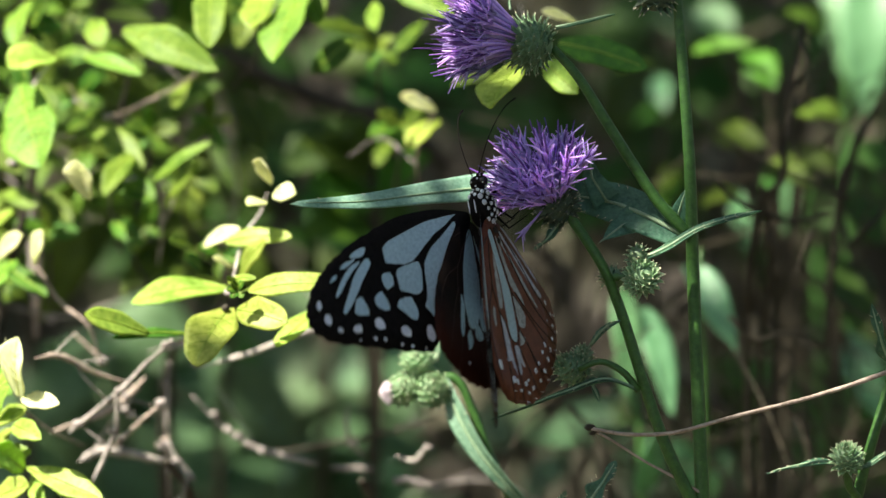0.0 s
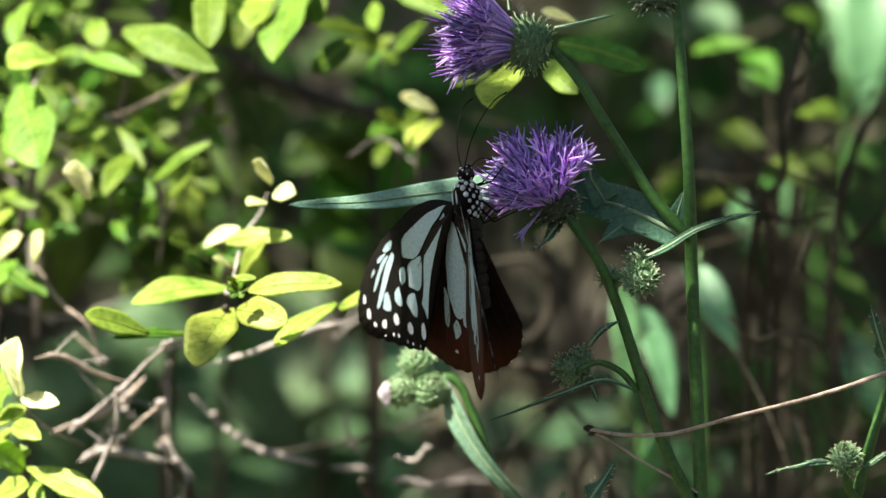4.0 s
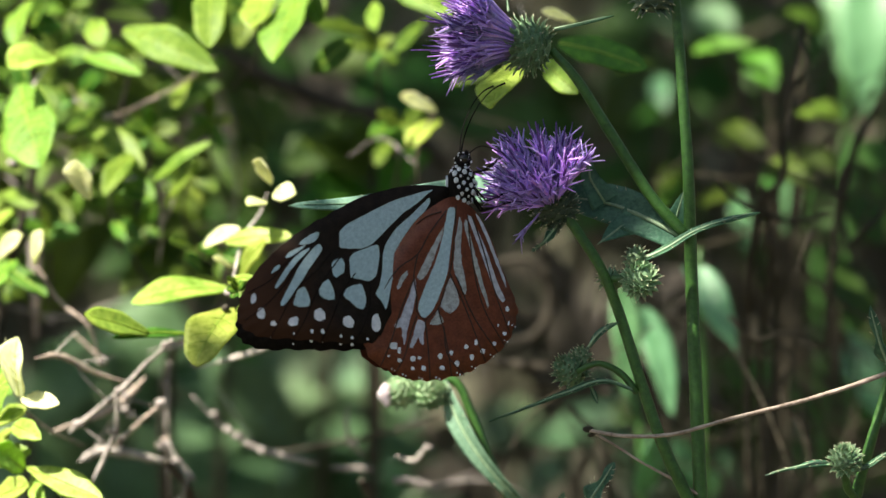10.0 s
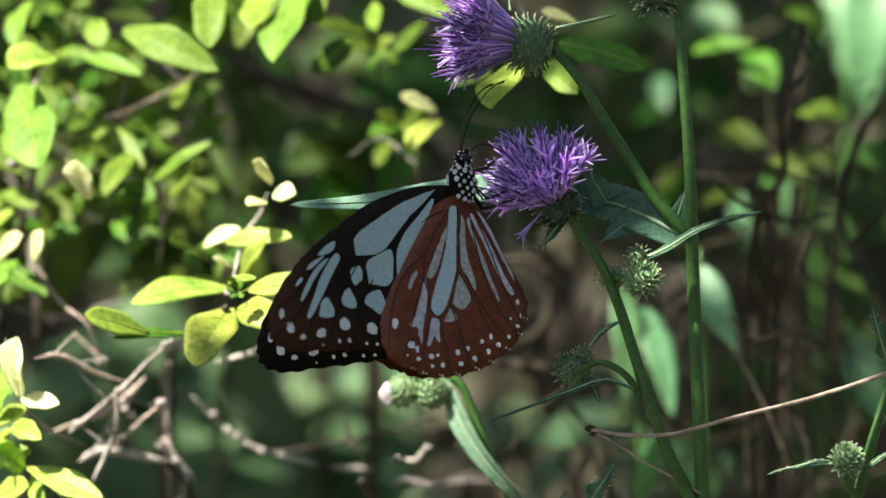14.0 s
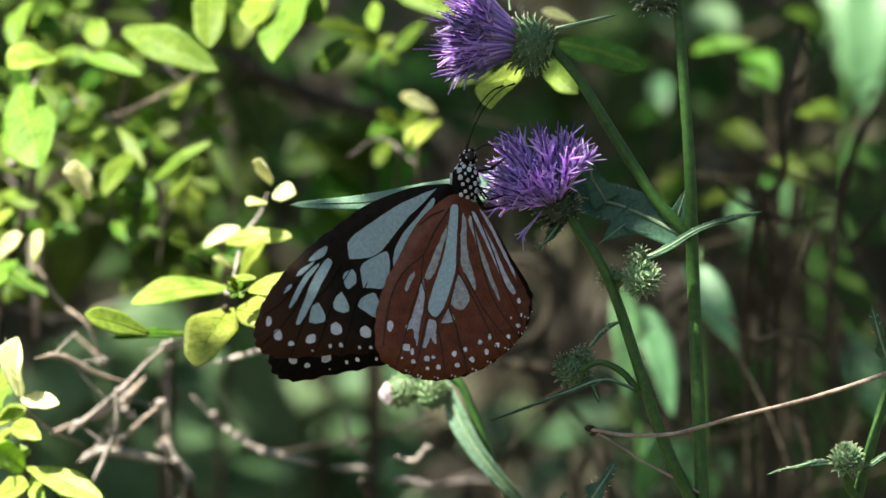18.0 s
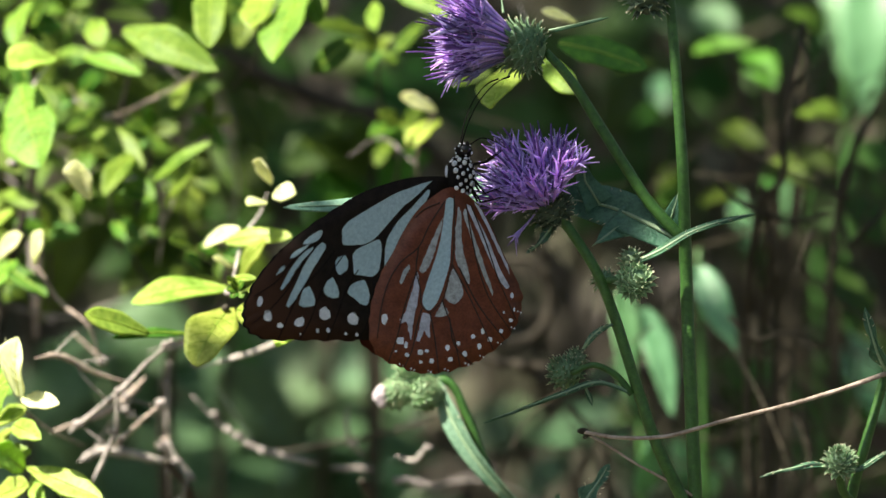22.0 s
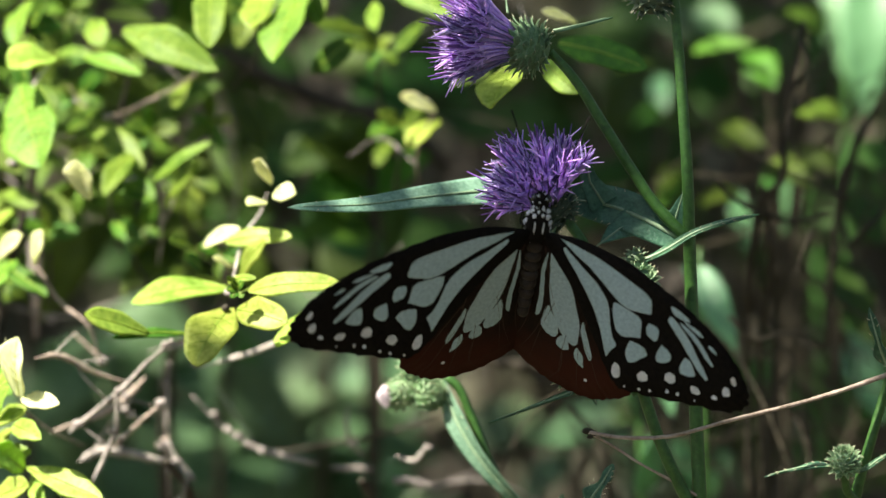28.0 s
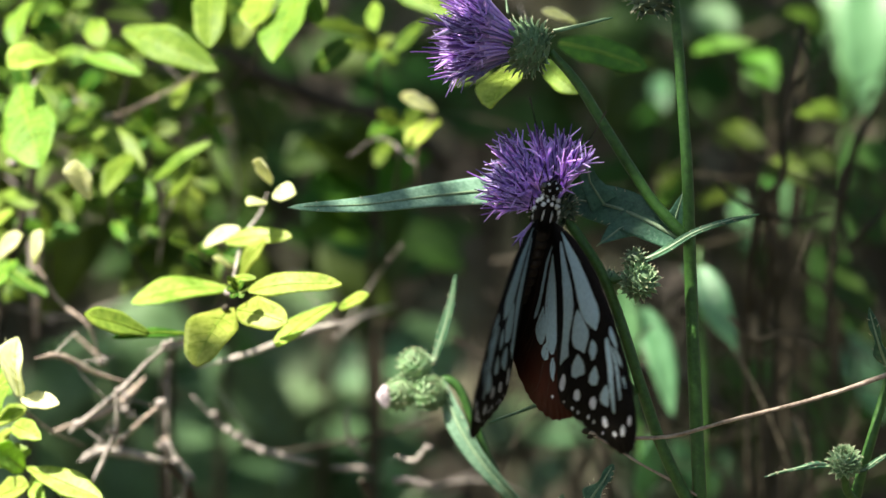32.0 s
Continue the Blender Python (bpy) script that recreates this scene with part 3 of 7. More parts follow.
def build_butterfly():
    b = thing("butterfly", Matrix.Identity(4), "pale blue and black butterfly with chestnut hindwings on a thistle flower", "butterfly")
    rnd = random.Random(11)

    def egg(name, centre, radii, mat, parent=None, seg=20, rings=14):
        bm = bmesh.new()
        bmesh.ops.create_uvsphere(bm, u_segments=seg, v_segments=rings, radius=1.0)
        for v in bm.verts:
            k = 1 + 0.04 * noise.noise(v.co * 3)
            v.co = Vector((v.co.x * radii[0] * k, v.co.y * radii[1] * k, v.co.z * radii[2] * k)) * MM + Vector(centre) * MM
        return part(name, bm, mat, parent or b)

    thorax = egg("thorax", (0, -0.2, 0), (2.7, 4.6, 3.1), M["black"])
    head = egg("head", (0, 5.2, -0.4), (1.9, 1.7, 1.8), M["black"])
    for s in (-1, 1):
        egg("eye", (s * 1.3, 5.6, -0.5), (0.95, 1.0, 1.1), M["eye"], head)
        egg("palp", (s * 0.5, 6.6, -1.1), (0.35, 0.8, 0.4), M["black"], head, 8, 6)
    # white dots on the thorax and head
    gold = math.pi * (3 - 5 ** 0.5)
    for i in range(82):
        y = 1 - 2 * (i + 0.5) / 82
        a = i * gold
        r = (1 - y * y) ** 0.5
        n = Vector((r * math.cos(a), y, r * math.sin(a)))
        p = Vector((n.x * 2.55, n.y * 4.4 - 0.2, n.z * 2.95))
        k = rnd.uniform(0.30, 0.60)
        if n.z > 0.45 and n.y < 0.55:
            continue
        egg("white_dot", p, (k, k * 1.2, k), M["spot"], thorax, 8, 6)
    for i in range(18):
        y = 1 - 2 * (i + 0.5) / 18
        a = i * gold
        r = (1 - y * y) ** 0.5
        p = Vector((r * math.cos(a) * 1.9, y * 1.7 + 5.2, r * math.sin(a) * 1.8 - 0.4))
        k = rnd.uniform(0.18, 0.34)
        egg("white_dot", p, (k, k, k), M["spot"], head, 8, 6)
    for s in (-1, 1):
        egg("white_streak", (s * 0.9, 0.6, 3.0), (0.16, 1.5, 0.16), M["spot"], thorax, 8, 6)
    # fine hair along the thorax
    bm = bmesh.new()
    for i in range(420):
        n = Vector((rnd.gauss(0, 1), rnd.gauss(0, 1), rnd.gauss(0, 1))).normalized()
        p = Vector((n.x * 2.65, n.y * 4.5 - 0.2, n.z * 3.05)) * MM
        q = p + (n + Vector((0, -0.5, 0))).normalized() * rnd.uniform(0.4, 0.9) * MM
        s = n.cross(Vector((0, 1, 0.3))).normalized() * 0.00004
        bm.faces.new([bm.verts.new(v) for v in (p - s, p + s, q)])
    part("hair", bm, M["black"], thorax)
    for i in range(8):
        t = i / 7
        egg("abdomen_segment", (0, -5.2 - 2.35 * i, -0.3 - 0.9 * t), (2.15 - 0.9 * t ** 2, 1.75, 2.15 - 0.9 * t ** 2), M["abdomen"], None, 14, 8)
    for s in (-1, 1):
        pts = [Vector(q) * MM for q in ((s * 0.7, 6.4, 0.2), (s * 2.8, 11, -0.6), (s * 5.6, 17, -3.2), (s * 7.4, 20.4, -6.4), (s * 8.0, 21.2, -8.2))]
        a = tube("antenna", pts, [0.00015, 0.00011, 0.00011, 0.00014, 0.00024], M["black"], b, 6, 18)
        for knee, foot, root in (((2.2, 3.2, -5.2), (1.6, 6.0, -8.6), (1.2, 2.6, -2.4)), ((3.0, -3.4, -5.0), (2.4, -1.6, -9.6), (1.3, -0.5, -2.6)), ((2.2, -5.4, -4.4), (2.0, -3.4, -11.0), (1.2, -2.4, -2.4))):
            pts = [Vector((s * q[0], q[1], q[2])) * MM for q in (root, knee, foot)]
            bm = bmesh.new()
            tube_into(bm, [pts[0], pts[0].lerp(pts[1], 0.5), pts[1]], [0.00030, 0.00024, 0.00018], 6)
            tube_into(bm, [pts[1], pts[1].lerp(pts[2], 0.5), pts[2]], [0.00017, 0.00014, 0.00009], 6)
            part("leg", bm, M["black"], b)
    tube("proboscis", [Vector(q) * MM for q in ((0, 6.6, -1.6), (0, 8.2, -4.0), (0, 7.4, -7.5), (0, 6.4, -9.5))], [0.00013, 0.00010], M["black"], b, 6, 12)
    wings = {}
    for side, tag in ((1, "R"), (-1, "L")):
        wings[tag + "F"] = build_wing("forewing", side, False, b)
        wings[tag + "H"] = build_wing("hindwing", side, True, b)
    return b, wings


butterfly, wings = build_butterfly()


# ---- thistle ----
def floret_mesh(rnd, length, bend):
    """One tubular floret, z along its length: a thin tube that splits into narrow lobes, with a dark style."""
    bm = bmesh.new()
    path = [Vector((bend * (t ** 2) * length, 0.02 * length * math.sin(5 * t), t * length)) for t in (0, 0.25, 0.5, 0.68)]
    tube_into(bm, path, [0.00020, 0.00024, 0.00034, 0.00050], 5)
    top = path[-1]
    for k in range(5):
        a = 2 * math.pi * k / 5 + rnd.uniform(-0.2, 0.2)
        o = Vector((math.cos(a), math.sin(a), 0))
        l = length * rnd.uniform(0.24, 0.40)
        p = [top + o * 0.0003, top + o * 0.0005 + Vector((bend * 0.4 * l, 0, l * 0.5)), top + o * rnd.uniform(0.0010, 0.0034) + Vector((bend * l, 0, l))]
        tube_into(bm, p, [0.00026, 0.00022, 0.00008], 4)
    n = len(bm.faces)
    q = [top, top + Vector((bend * 0.5 * length * 0.3, 0, length * 0.2)), top + Vector((bend * length * 0.35, rnd.uniform(-1, 1) * 0.0006, length * rnd.uniform(0.36, 0.72)))]
    tube_into(bm, q, [0.00024, 0.00026, 0.00009], 5)
    bm.faces.ensure_lookup_table()
    for f in bm.faces[n:]:
        f.material_index = 1
    me = bpy.data.meshes.new("floret")
    bm.to_mesh(me)
    bm.free()
    me.materials.append(M["floret"])
    me.materials.append(M["style"])
    me.polygons.foreach_set("use_smooth", [True] * len(me.polygons))
    return me


def bract_mesh(rnd, length, width, mat, tip, bend=0.5):
    """A scale of the involucre, z along it: a thick pointed blade that bends outward into a spine."""
    bm = bmesh.new()
    path = [Vector((0, 0.12 * length * t + bend * length * t * t, length * t)) for t in (0, 0.3, 0.55, 0.75, 0.9, 1.0)]
    blade_into(bm, path, width, Vector((0, 1, 0)), -0.35, 0, 0, 0.00018, lambda t: max(0.03, (1 - t) ** 0.9), 2)
    n = len(bm.faces)
    way = (path[-1] - path[-2]).normalized()
    tube_into(bm, [path[-2], path[-1], path[-1] + way * tip], [0.00016, 0.00012, 0.00003], 4)
    bm.faces.ensure_lookup_table()
    for f in bm.faces[n:]:
        f.material_index = 1
    me = bpy.data.meshes.new("bract")
    bm.to_mesh(me)
    bm.free()
    me.materials.append(M[mat])
    me.materials.append(M["spine"])
    return me


def shared(name, me, m, parent):
    ob = new(name, me)
    ob.parent = parent
    ob.matrix_basis = BASE[parent].inverted() @ m
    return ob


def involucre(parent, centre, axis, radius, long, count, mat, seed, tip=0.0015, name="involucre", reach=1.0, open_=1.0):
    """The scaly cup or bud: an egg of overlapping bracts round an axis."""
    rnd = random.Random(seed)
    turn = frame_of(axis)
    bm = bmesh.new()
    blob_into(bm, Vector(), 1.0, (radius * 0.86, radius * 0.86, long * 0.86), None, 14, 10)
    bm.transform(Matrix.Translation(centre) @ turn.to_4x4())
    cup = part(name, bm, M["dark_bract" if mat == "dark_bract" else "bract" if open_ >= 0.6 else "bud_core"], parent)
    tight = open_ < 0.6
    shapes = [bract_mesh(rnd, radius * rnd.uniform(0.27, 0.38) * (1.25 if tight else 1), radius * rnd.uniform(0.19, 0.24) * (1.5 if tight else 1), mat, tip * rnd.uniform(0.2, 0.4), 0.12 if tight else 0.5) for _ in range(5)]
    count = int(count * 1.4)
    gold = math.pi * (3 - 5 ** 0.5)
    for i in range(count):
        t = (i + 0.5) / count
        z = -0.92 + 1.72 * t * reach
        a = i * gold
        r = max(0.08, 1 - z * z) ** 0.5
        n = Vector((r * math.cos(a) / radius, r * math.sin(a) / radius, z / long)).normalized()
        p = Vector((r * math.cos(a) * radius * 0.84, r * math.sin(a) * radius * 0.84, z * long * 0.84))
        along = Vector((0, 0, 1)) - n * n.z
        along = (along if along.length > 0.1 else Vector((1, 0, 0)) - n * n.x).normalized()
        along = (along + n * (rnd.uniform(0.25, 0.85) + 0.5 * max(0, z)) * open_).normalized()
        x = n.cross(along).normalized()
        y = along.cross(x)
        m = Matrix((x, y, along)).transposed().to_4x4()
        shared("bract", shapes[i % 5], Matrix.Translation(centre) @ turn.to_4x4() @ Matrix.Translation(p) @ m, cup)
    return cup


def flower(parent, base, axis, radius, count, length, spread, seed, mat="dark_bract", open_=1.0):
    """A flower head: the cup of bracts and a tuft of florets."""
    rnd = random.Random(seed)
    turn = frame_of(axis)
    cup = involucre(parent, base, axis, radius, radius * 1.05, 70, mat, seed, name="flower_head", open_=open_)
    shapes = [floret_mesh(rnd, length * rnd.uniform(0.86, 1.1), rnd.uniform(0.02, 0.2)) for _ in range(9)]
    gold = math.pi * (3 - 5 ** 0.5)
    for i in range(count):
        t = (i + 0.5) / count
        a = i * gold
        w = spread * t ** 0.62 + rnd.uniform(-0.12, 0.12) + (0.7 if t > 0.6 and rnd.random() < 0.12 and spread > 0.6 else 0.0)
        n = Vector((math.sin(w) * math.cos(a), math.sin(w) * math.sin(a), math.cos(w)))
        p = Vector((math.cos(a) * radius * 0.62 * t ** 0.5, math.sin(a) * radius * 0.62 * t ** 0.5, radius * 0.45))
        x = Vector((math.cos(a), math.sin(a), 0))
        x = (x - n * x.dot(n)).normalized()
        m = Matrix((x, n.cross(x), n)).transposed().to_4x4()
        s = rnd.uniform(0.76, 1.1) + (0.28 if rnd.random() < 0.2 else 0)
        shared("floret", shapes[i % 9], Matrix.Translation(base) @ turn.to_4x4() @ Matrix.Translation(p) @ m @ Matrix.Scale(s, 4), cup)
    return cup


def spiny_leaf(parent, points, half, face, lobes, seed, spines=True, fold=0.18, mat="leaf", n=44, shape=None, wave=0.06, side_lobes=()):
    path = spline(points, n)
    bm = bmesh.new()
    sh = shape or (lambda t: (0.25 + 0.75 * min(1, t / 0.35)) * (1 - t) ** 0.55 * 1.15)
    blade_into(bm, path, half, face, fold, wave, lobes, 0.0003, sh, 5, seed)
    for a, b, c, w in side_lobes:
        blade_into(bm, spline([a, b, c], 16), w, face, 0.1, 0.05, 0, 0.0003, lambda t: (1 - t) ** 0.75, 4, seed)
    leaf = part("leaf", bm, M[mat], parent)
    for a, b, c, w in side_lobes:
        bm = bmesh.new()
        tube_into(bm, [a, b, c, c + (c - b) * 0.22], [0.0003, 0.00026, 0.00022, 0.00004], 5)
        part("lobe_spine", bm, M["rib"], leaf)
    bm = bmesh.new()
    tube_into(bm, [p + face * 0.0002 for p in path[:-2]], [half * 0.075 + 0.0003, 0.0001], 5)
    part("midrib", bm, M["rib"], leaf)
    if spines:
        bm = bmesh.new()
        rnd = random.Random(seed)
        for i in range(2, n - 1, 3):
            way = (path[i + 1] - path[i - 1]).normalized()
            side = way.cross(face).normalized()
            for s in (-1, 1):
                if rnd.random() < 0.4:
                    continue
                w = half * sh(i / n) * (0.95 if not lobes else 0.9)
                p = path[i] + side * s * w + face * fold * w
                tube_into(bm, [p - side * s * 0.0004, p + side * s * 0.0002 + way * 0.0005], [0.00010, 0.00003], 4)
        tagged(part("spine", bm, M["spine"], leaf), kind="stuff")
    return leaf


def to_ground(points, spread=0.0):
    """The points of a stem, led on down to the soil."""
    last = points[-1]
    foot = Vector((last.x + spread, last.y + 0.02, height(last.x, last.y) - 0.01))
    return [*points, last.lerp(foot, 0.35) + Vector((0.004, 0.002, 0)), foot]


def build_thistle():
    foot = to_ground([at(55.1, -53.9, 4)])[-1]
    base = Matrix.Translation(foot)
    th = thing("thistle", base, "tall green spiny thistle with purple flower heads and scaly buds", "thistle")
    rnd = random.Random(2)
    tube("stem", to_ground([at(49.4, 60.1, 0), at(51.1, 38.5, 0), at(52.6, 16.9, 0), at(53.2, -2.3, 2), at(54.2, -28.7, 3), at(55.3, -53.9, 4)]), [0.00105, 0.00125, 0.0014, 0.0016, 0.003], M["stem"], th, 12, 40, "", 0.03, rnd)
    tube("branch", [at(23.5, 42.6, -1), at(28.3, 37.3, -1), at(34.1, 28.3, 0), at(40.1, 18.7, 1), at(45.7, 10.3, 1), at(52.6, 2.8, 1)], [0.0009, 0.0011, 0.0012, 0.0013], M["stem"], th, 10, 24, "", 0.03, rnd)
    tube("branch", to_ground([at(26.5, 7.6, -2), at(29.5, 3.5, -2), at(34.3, -4.1, -2), at(37.7, -12.5, -1), at(42.1, -26.3, 0), at(47.5, -41.9, 1), at(53.3, -54.1, 3)]), [0.0011, 0.0011, 0.0012, 0.0014, 0.0028], M["stem"], th, 10, 40, "", 0.03, rnd)
    # flower heads
    flower(th, at(24.2, 9.2, -1), seen(-0.44, 0.78, -0.44), 0.0047, 124, 0.0122, 0.84, 7)
    flower(th, at(18.3, 43.6, -2), seen(-0.97, 0.20, -0.14), 0.0058, 210, 0.0120, 0.46, 8, "bract", 0.6)
    # buds
    involucre(th, at(42.5, -6.1, -3), seen(0.35, 0.45, -0.82), 0.0038, 0.0039, 60, "pale_bract", 3, 0.0013, "bud", 1.08, 0.85)
    tube("bud_stalk", [at(35.5, -6.1, -1), at(37.9, -5.9, -2), at(40.3, -5.8, -2)], [0.0008, 0.0009], M["stem"], th, 8, 8)
    involucre(th, at(41.5, -1.7, -2), seen(0.1, 0.9, -0.3), 0.0024, 0.0026, 24, "bract", 15, 0.0014, "bud", 1.1, 1.2)
    involucre(th, at(36.2, -6.1, 2), seen(-0.6, 0.3, 0.2), 0.0026, 0.0030, 26, "bract", 13, 0.0014, "bud", 1.1, 1.2)
    involucre(th, at(27.8, -25.7, 4), seen(-0.65, 0.35, -0.4), 0.0037, 0.0038, 54, "bract", 4, 0.0012, "bud", 1.1, 0.7)
    involucre(th, at(29.8, -22.9, 6), seen(0.1, 0.9, -0.2), 0.0024, 0.0026, 30, "bract", 14, 0.0008, "bud", 1.1, 0.6)
    tube("bud_stalk", [at(28.9, -25.7, 0), at(33.4, -23.9, 0), at(37.9, -25.7, 0), at(41.8, -30.1, 0)], [0.0006, 0.0007, 0.0008], M["stem"], th, 8, 12)
    involucre(th, at(45.1, 54.6, -1), seen(0.0, 0.9, -0.3), 0.0046, 0.0048, 46, "dark_bract", 5, 0.0022, "bud", 1.0, 1.4)
    # cluster of three buds on a low shoot
    involucre(th, at(-5.3, -23.9, 56), seen(-0.1, 0.9, -0.4), 0.0040, 0.0034, 48, "pale_bract", 21, 0.0008, "bud", 1.1, 0.42)
    involucre(th, at(-2.2, -29.9, 54), seen(0.1, 0.5, -0.8), 0.0041, 0.0037, 50, "pale_bract", 22, 0.0006, "bud", 1.1, 0.42)
    involucre(th, at(-8.6, -30.1, 54), seen(-0.7, 0.2, -0.6), 0.0037, 0.0034, 46, "pale_bract", 23, 0.0006, "bud", 1.1, 0.42)
    bm = bmesh.new()
    for i in range(150):
        a = seen(-0.8 + rnd.gauss(0, 0.35), 0.1 + rnd.gauss(0, 0.5), -0.5 + rnd.gauss(0, 0.4))
        p = at(-10.3, -30.5, 53)
        tube_into(bm, [p + a * 0.0012, p + a * 0.0022 + UPWARD * 0.0002, p + a * rnd.uniform(0.0026, 0.0036)], [0.00022, 0.0002, 0.00008], 4)
    part("woolly_tuft", bm, M["woolly"], th, "pinkish white woolly tuft of an opening bud")
    tube("branch", to_ground([at(-1.7, -27.7, 56), at(1.9, -27.2, 56), at(6.5, -34.4, 56), at(9.4, -41.9, 56), at(12.7, -49.1, 57), at(15.7, -55.1, 58)]), [0.0011, 0.0010, 0.0010, 0.0012, 0.0016], M["stem"], th, 9, 30, "", 0.03, rnd)
    # leaves
    face = seen(0.05, 0.55, -0.83)
    spiny_leaf(th, [at(50.5, 4, 4), at(40.3, 8.3, 8), at(28.3, 11.5, 12), at(13.9, 13.1, 14), at(-0.5, 12.0, 12), at(-16.1, 10.1, 8), at(-32.3, 9.7, 4)], 0.0054, seen(0.1, 0.55, -0.80), 0, 1, True, 0.12, "leaf_pale", 60, lambda t: (0.2 + 0.8 * min(1, t / 0.4)) * (1 - t) ** 0.5 * 0.95)
    spiny_leaf(th, [at(51.1, 3, 2), at(43.9, 6.7, 4), at(37.3, 9.5, 7), at(30.7, 10.9, 10), at(24.1, 11.5, 12)], 0.0046, seen(-0.1, 0.35, -0.92), 0, 2, True, 0.15, "leaf", 48, lambda t: 0.55 + 0.45 * math.sin(math.pi * min(1, 0.1 + t)) ** 0.8, 0.06, [(at(34.9, 10.3, 7), at(31.9, 15.1, 7), at(30.8, 22, 6), 0.0034), (at(42.7, 7.1, 5), at(38.5, 5.2, 4), at(34.1, 1.9, 2), 0.0042), (at(49.3, 4.3, 3), at(50.5, 8.5, 1), at(51.8, 12.8, 0), 0.0028)])
    spiny_leaf(th, [at(41.8, -2.5, -2), at(47.5, 0.1, -4), at(54.1, 4, -5), at(60.7, 6.4, -5), at(67.9, 8.3, -4)], 0.0019, seen(-0.1, 0.9, -0.45), 0, 3, True, 0.25, "leaf", 36, lambda t: (0.25 + 0.75 * min(1, t / 0.3)) * (1 - t) ** 0.6 * 1.2)
    spiny_leaf(th, [at(41.5, -29.9, 0), at(34.9, -27.7, -2), at(27.1, -30.1, -3), at(18.7, -33.2, -2), at(10.3, -36.1, 0)], 0.0013, seen(-0.1, 0.9, -0.4), 0, 4, True, 0.25, "leaf", 36, lambda t: (0.4 + 0.6 * min(1, t / 0.3)) * (1 - t) ** 0.6 * 1.2)
    spiny_leaf(th, [at(31.4, -20.5, 0), at(33.4, -17.9, -1), at(35.5, -16.2, -2), at(37.9, -15.1, -2)], 0.0010, seen(0.2, 0.7, -0.6), 0, 5, True, 0.2, "leaf", 24)
    spiny_leaf(th, [at(31.9, -28.7, 0), at(32.9, -31.1, -1), at(33.4, -32.5, -1)], 0.0007, seen(0.2, 0.3, -0.9), 0, 6, False, 0.2, "leaf", 16)
    spiny_leaf(th, [at(25, 5.9, -2), at(23.3, 3.5, -3), at(21.4, 1.3, -3), at(19.3, -0.1, -3)], 0.0012, seen(0.2, 0.4, -0.9), 1.5, 8, True, 0.2, "leaf", 20)
    spiny_leaf(th, [at(0.7, -27.7, 55), at(3.4, -35.3, 52), at(7.9, -43.1, 50), at(13.3, -49.7, 50), at(18.7, -55.1, 52)], 0.0027, seen(-0.7, 0.35, -0.62), 0, 9, True, 0.34, "leaf_pale", 40, lambda t: (0.3 + 0.7 * min(1, t / 0.25)) * (1 - t) ** 0.4 * 1.1)
    spiny_leaf(th, [at(-1.4, -23.9, 58), at(0.5, -17.9, 59), at(2.2, -11.9, 60), at(3.4, -4.4, 61)], 0.0016, seen(-0.5, 0.2, -0.85), 0, 10, True, 0.35, "leaf", 30)
    spiny_leaf(th, [at(24.1, 46.9, 0), at(27.1, 47.6, 0), at(31.3, 48.6, 0), at(36.7, 50, 0)], 0.0006, seen(0.1, 0.8, -0.5), 0, 11, False, 0.2, "leaf", 24)
    spiny_leaf(th, [at(14.5, 50.8, -2), at(14.3, 52.3, -2), at(13.9, 55.3, -2)], 0.0004, seen(0.1, 0.3, -0.9), 0, 16, False, 0.2, "leaf", 16)
    spiny_leaf(th, [at(30.7, -55.1, 10), at(32.5, -52.1, 8), at(34.9, -48.5, 8), at(37, -44.9, 8)], 0.0032, seen(-0.3, 0.5, -0.8), 1.6, 12, True, 0.3, "leaf", 30)
    spiny_leaf(th, [at(24.1, -55.1, 4), at(25.3, -53.3, 4), at(26.3, -51.2, 4)], 0.0012, seen(0.1, 0.3, -0.9), 0, 15, True, 0.3, "leaf", 20)
    # second, lower shoot
    foot = to_ground([at(89.5, -55.1, 10)])[-1]
    t2 = thing("thistle", Matrix.Translation(foot), "smaller spiny thistle shoot with one closed green bud", "thistle")
    tube("stem", to_ground([at(96, -23.9, 8), at(94.1, -31.1, 8), at(91.9, -38.9, 8), at(89.3, -47.9, 9), at(87.7, -55.1, 10)]), [0.0009, 0.0011, 0.0013, 0.002], M["stem"], t2, 10, 30, "", 0.03, rnd)
    tube("bud_stalk", [at(85.9, -46.7, 4), at(86.5, -50.5, 6), at(88.3, -52.7, 9)], [0.0010, 0.0009], M["stem"], t2, 8, 10)
    involucre(t2, at(85.9, -44.5, 3), seen(0.0, 0.8, -0.6), 0.0034, 0.0034, 54, "pale_bract", 31, 0.0010, "bud", 1.1, 0.75)
    spiny_leaf(t2, [at(85.9, -46.4, 5), at(81.1, -45.2, 4), at(75.7, -46, 3), at(68.9, -47.6, 3)], 0.0015, seen(0.0, 0.9, -0.4), 1.2, 32, True, 0.25, "leaf", 34)
    spiny_leaf(t2, [at(87.1, -46.7, 5), at(90.1, -46.2, 4), at(93.4, -44, 3), at(96.7, -41.9, 3)], 0.0014, seen(0.0, 0.9, -0.4), 0, 33, True, 0.25, "leaf", 24)
    spiny_leaf(t2, [at(95.8, -25.1, 6), at(94.1, -21.5, 4), at(92.6, -16.7, 3), at(91.2, -11.6, 3)], 0.0024, seen(-0.6, 0.3, -0.7), 1.8, 34, True, 0.3, "leaf", 28)
    # dry twig caught between the stems
    tw = thing("dry_twig", Matrix.Translation(at(97.9, -25.7, 12)), "thin bare brown dry twig caught among the thistle stems", "twig")
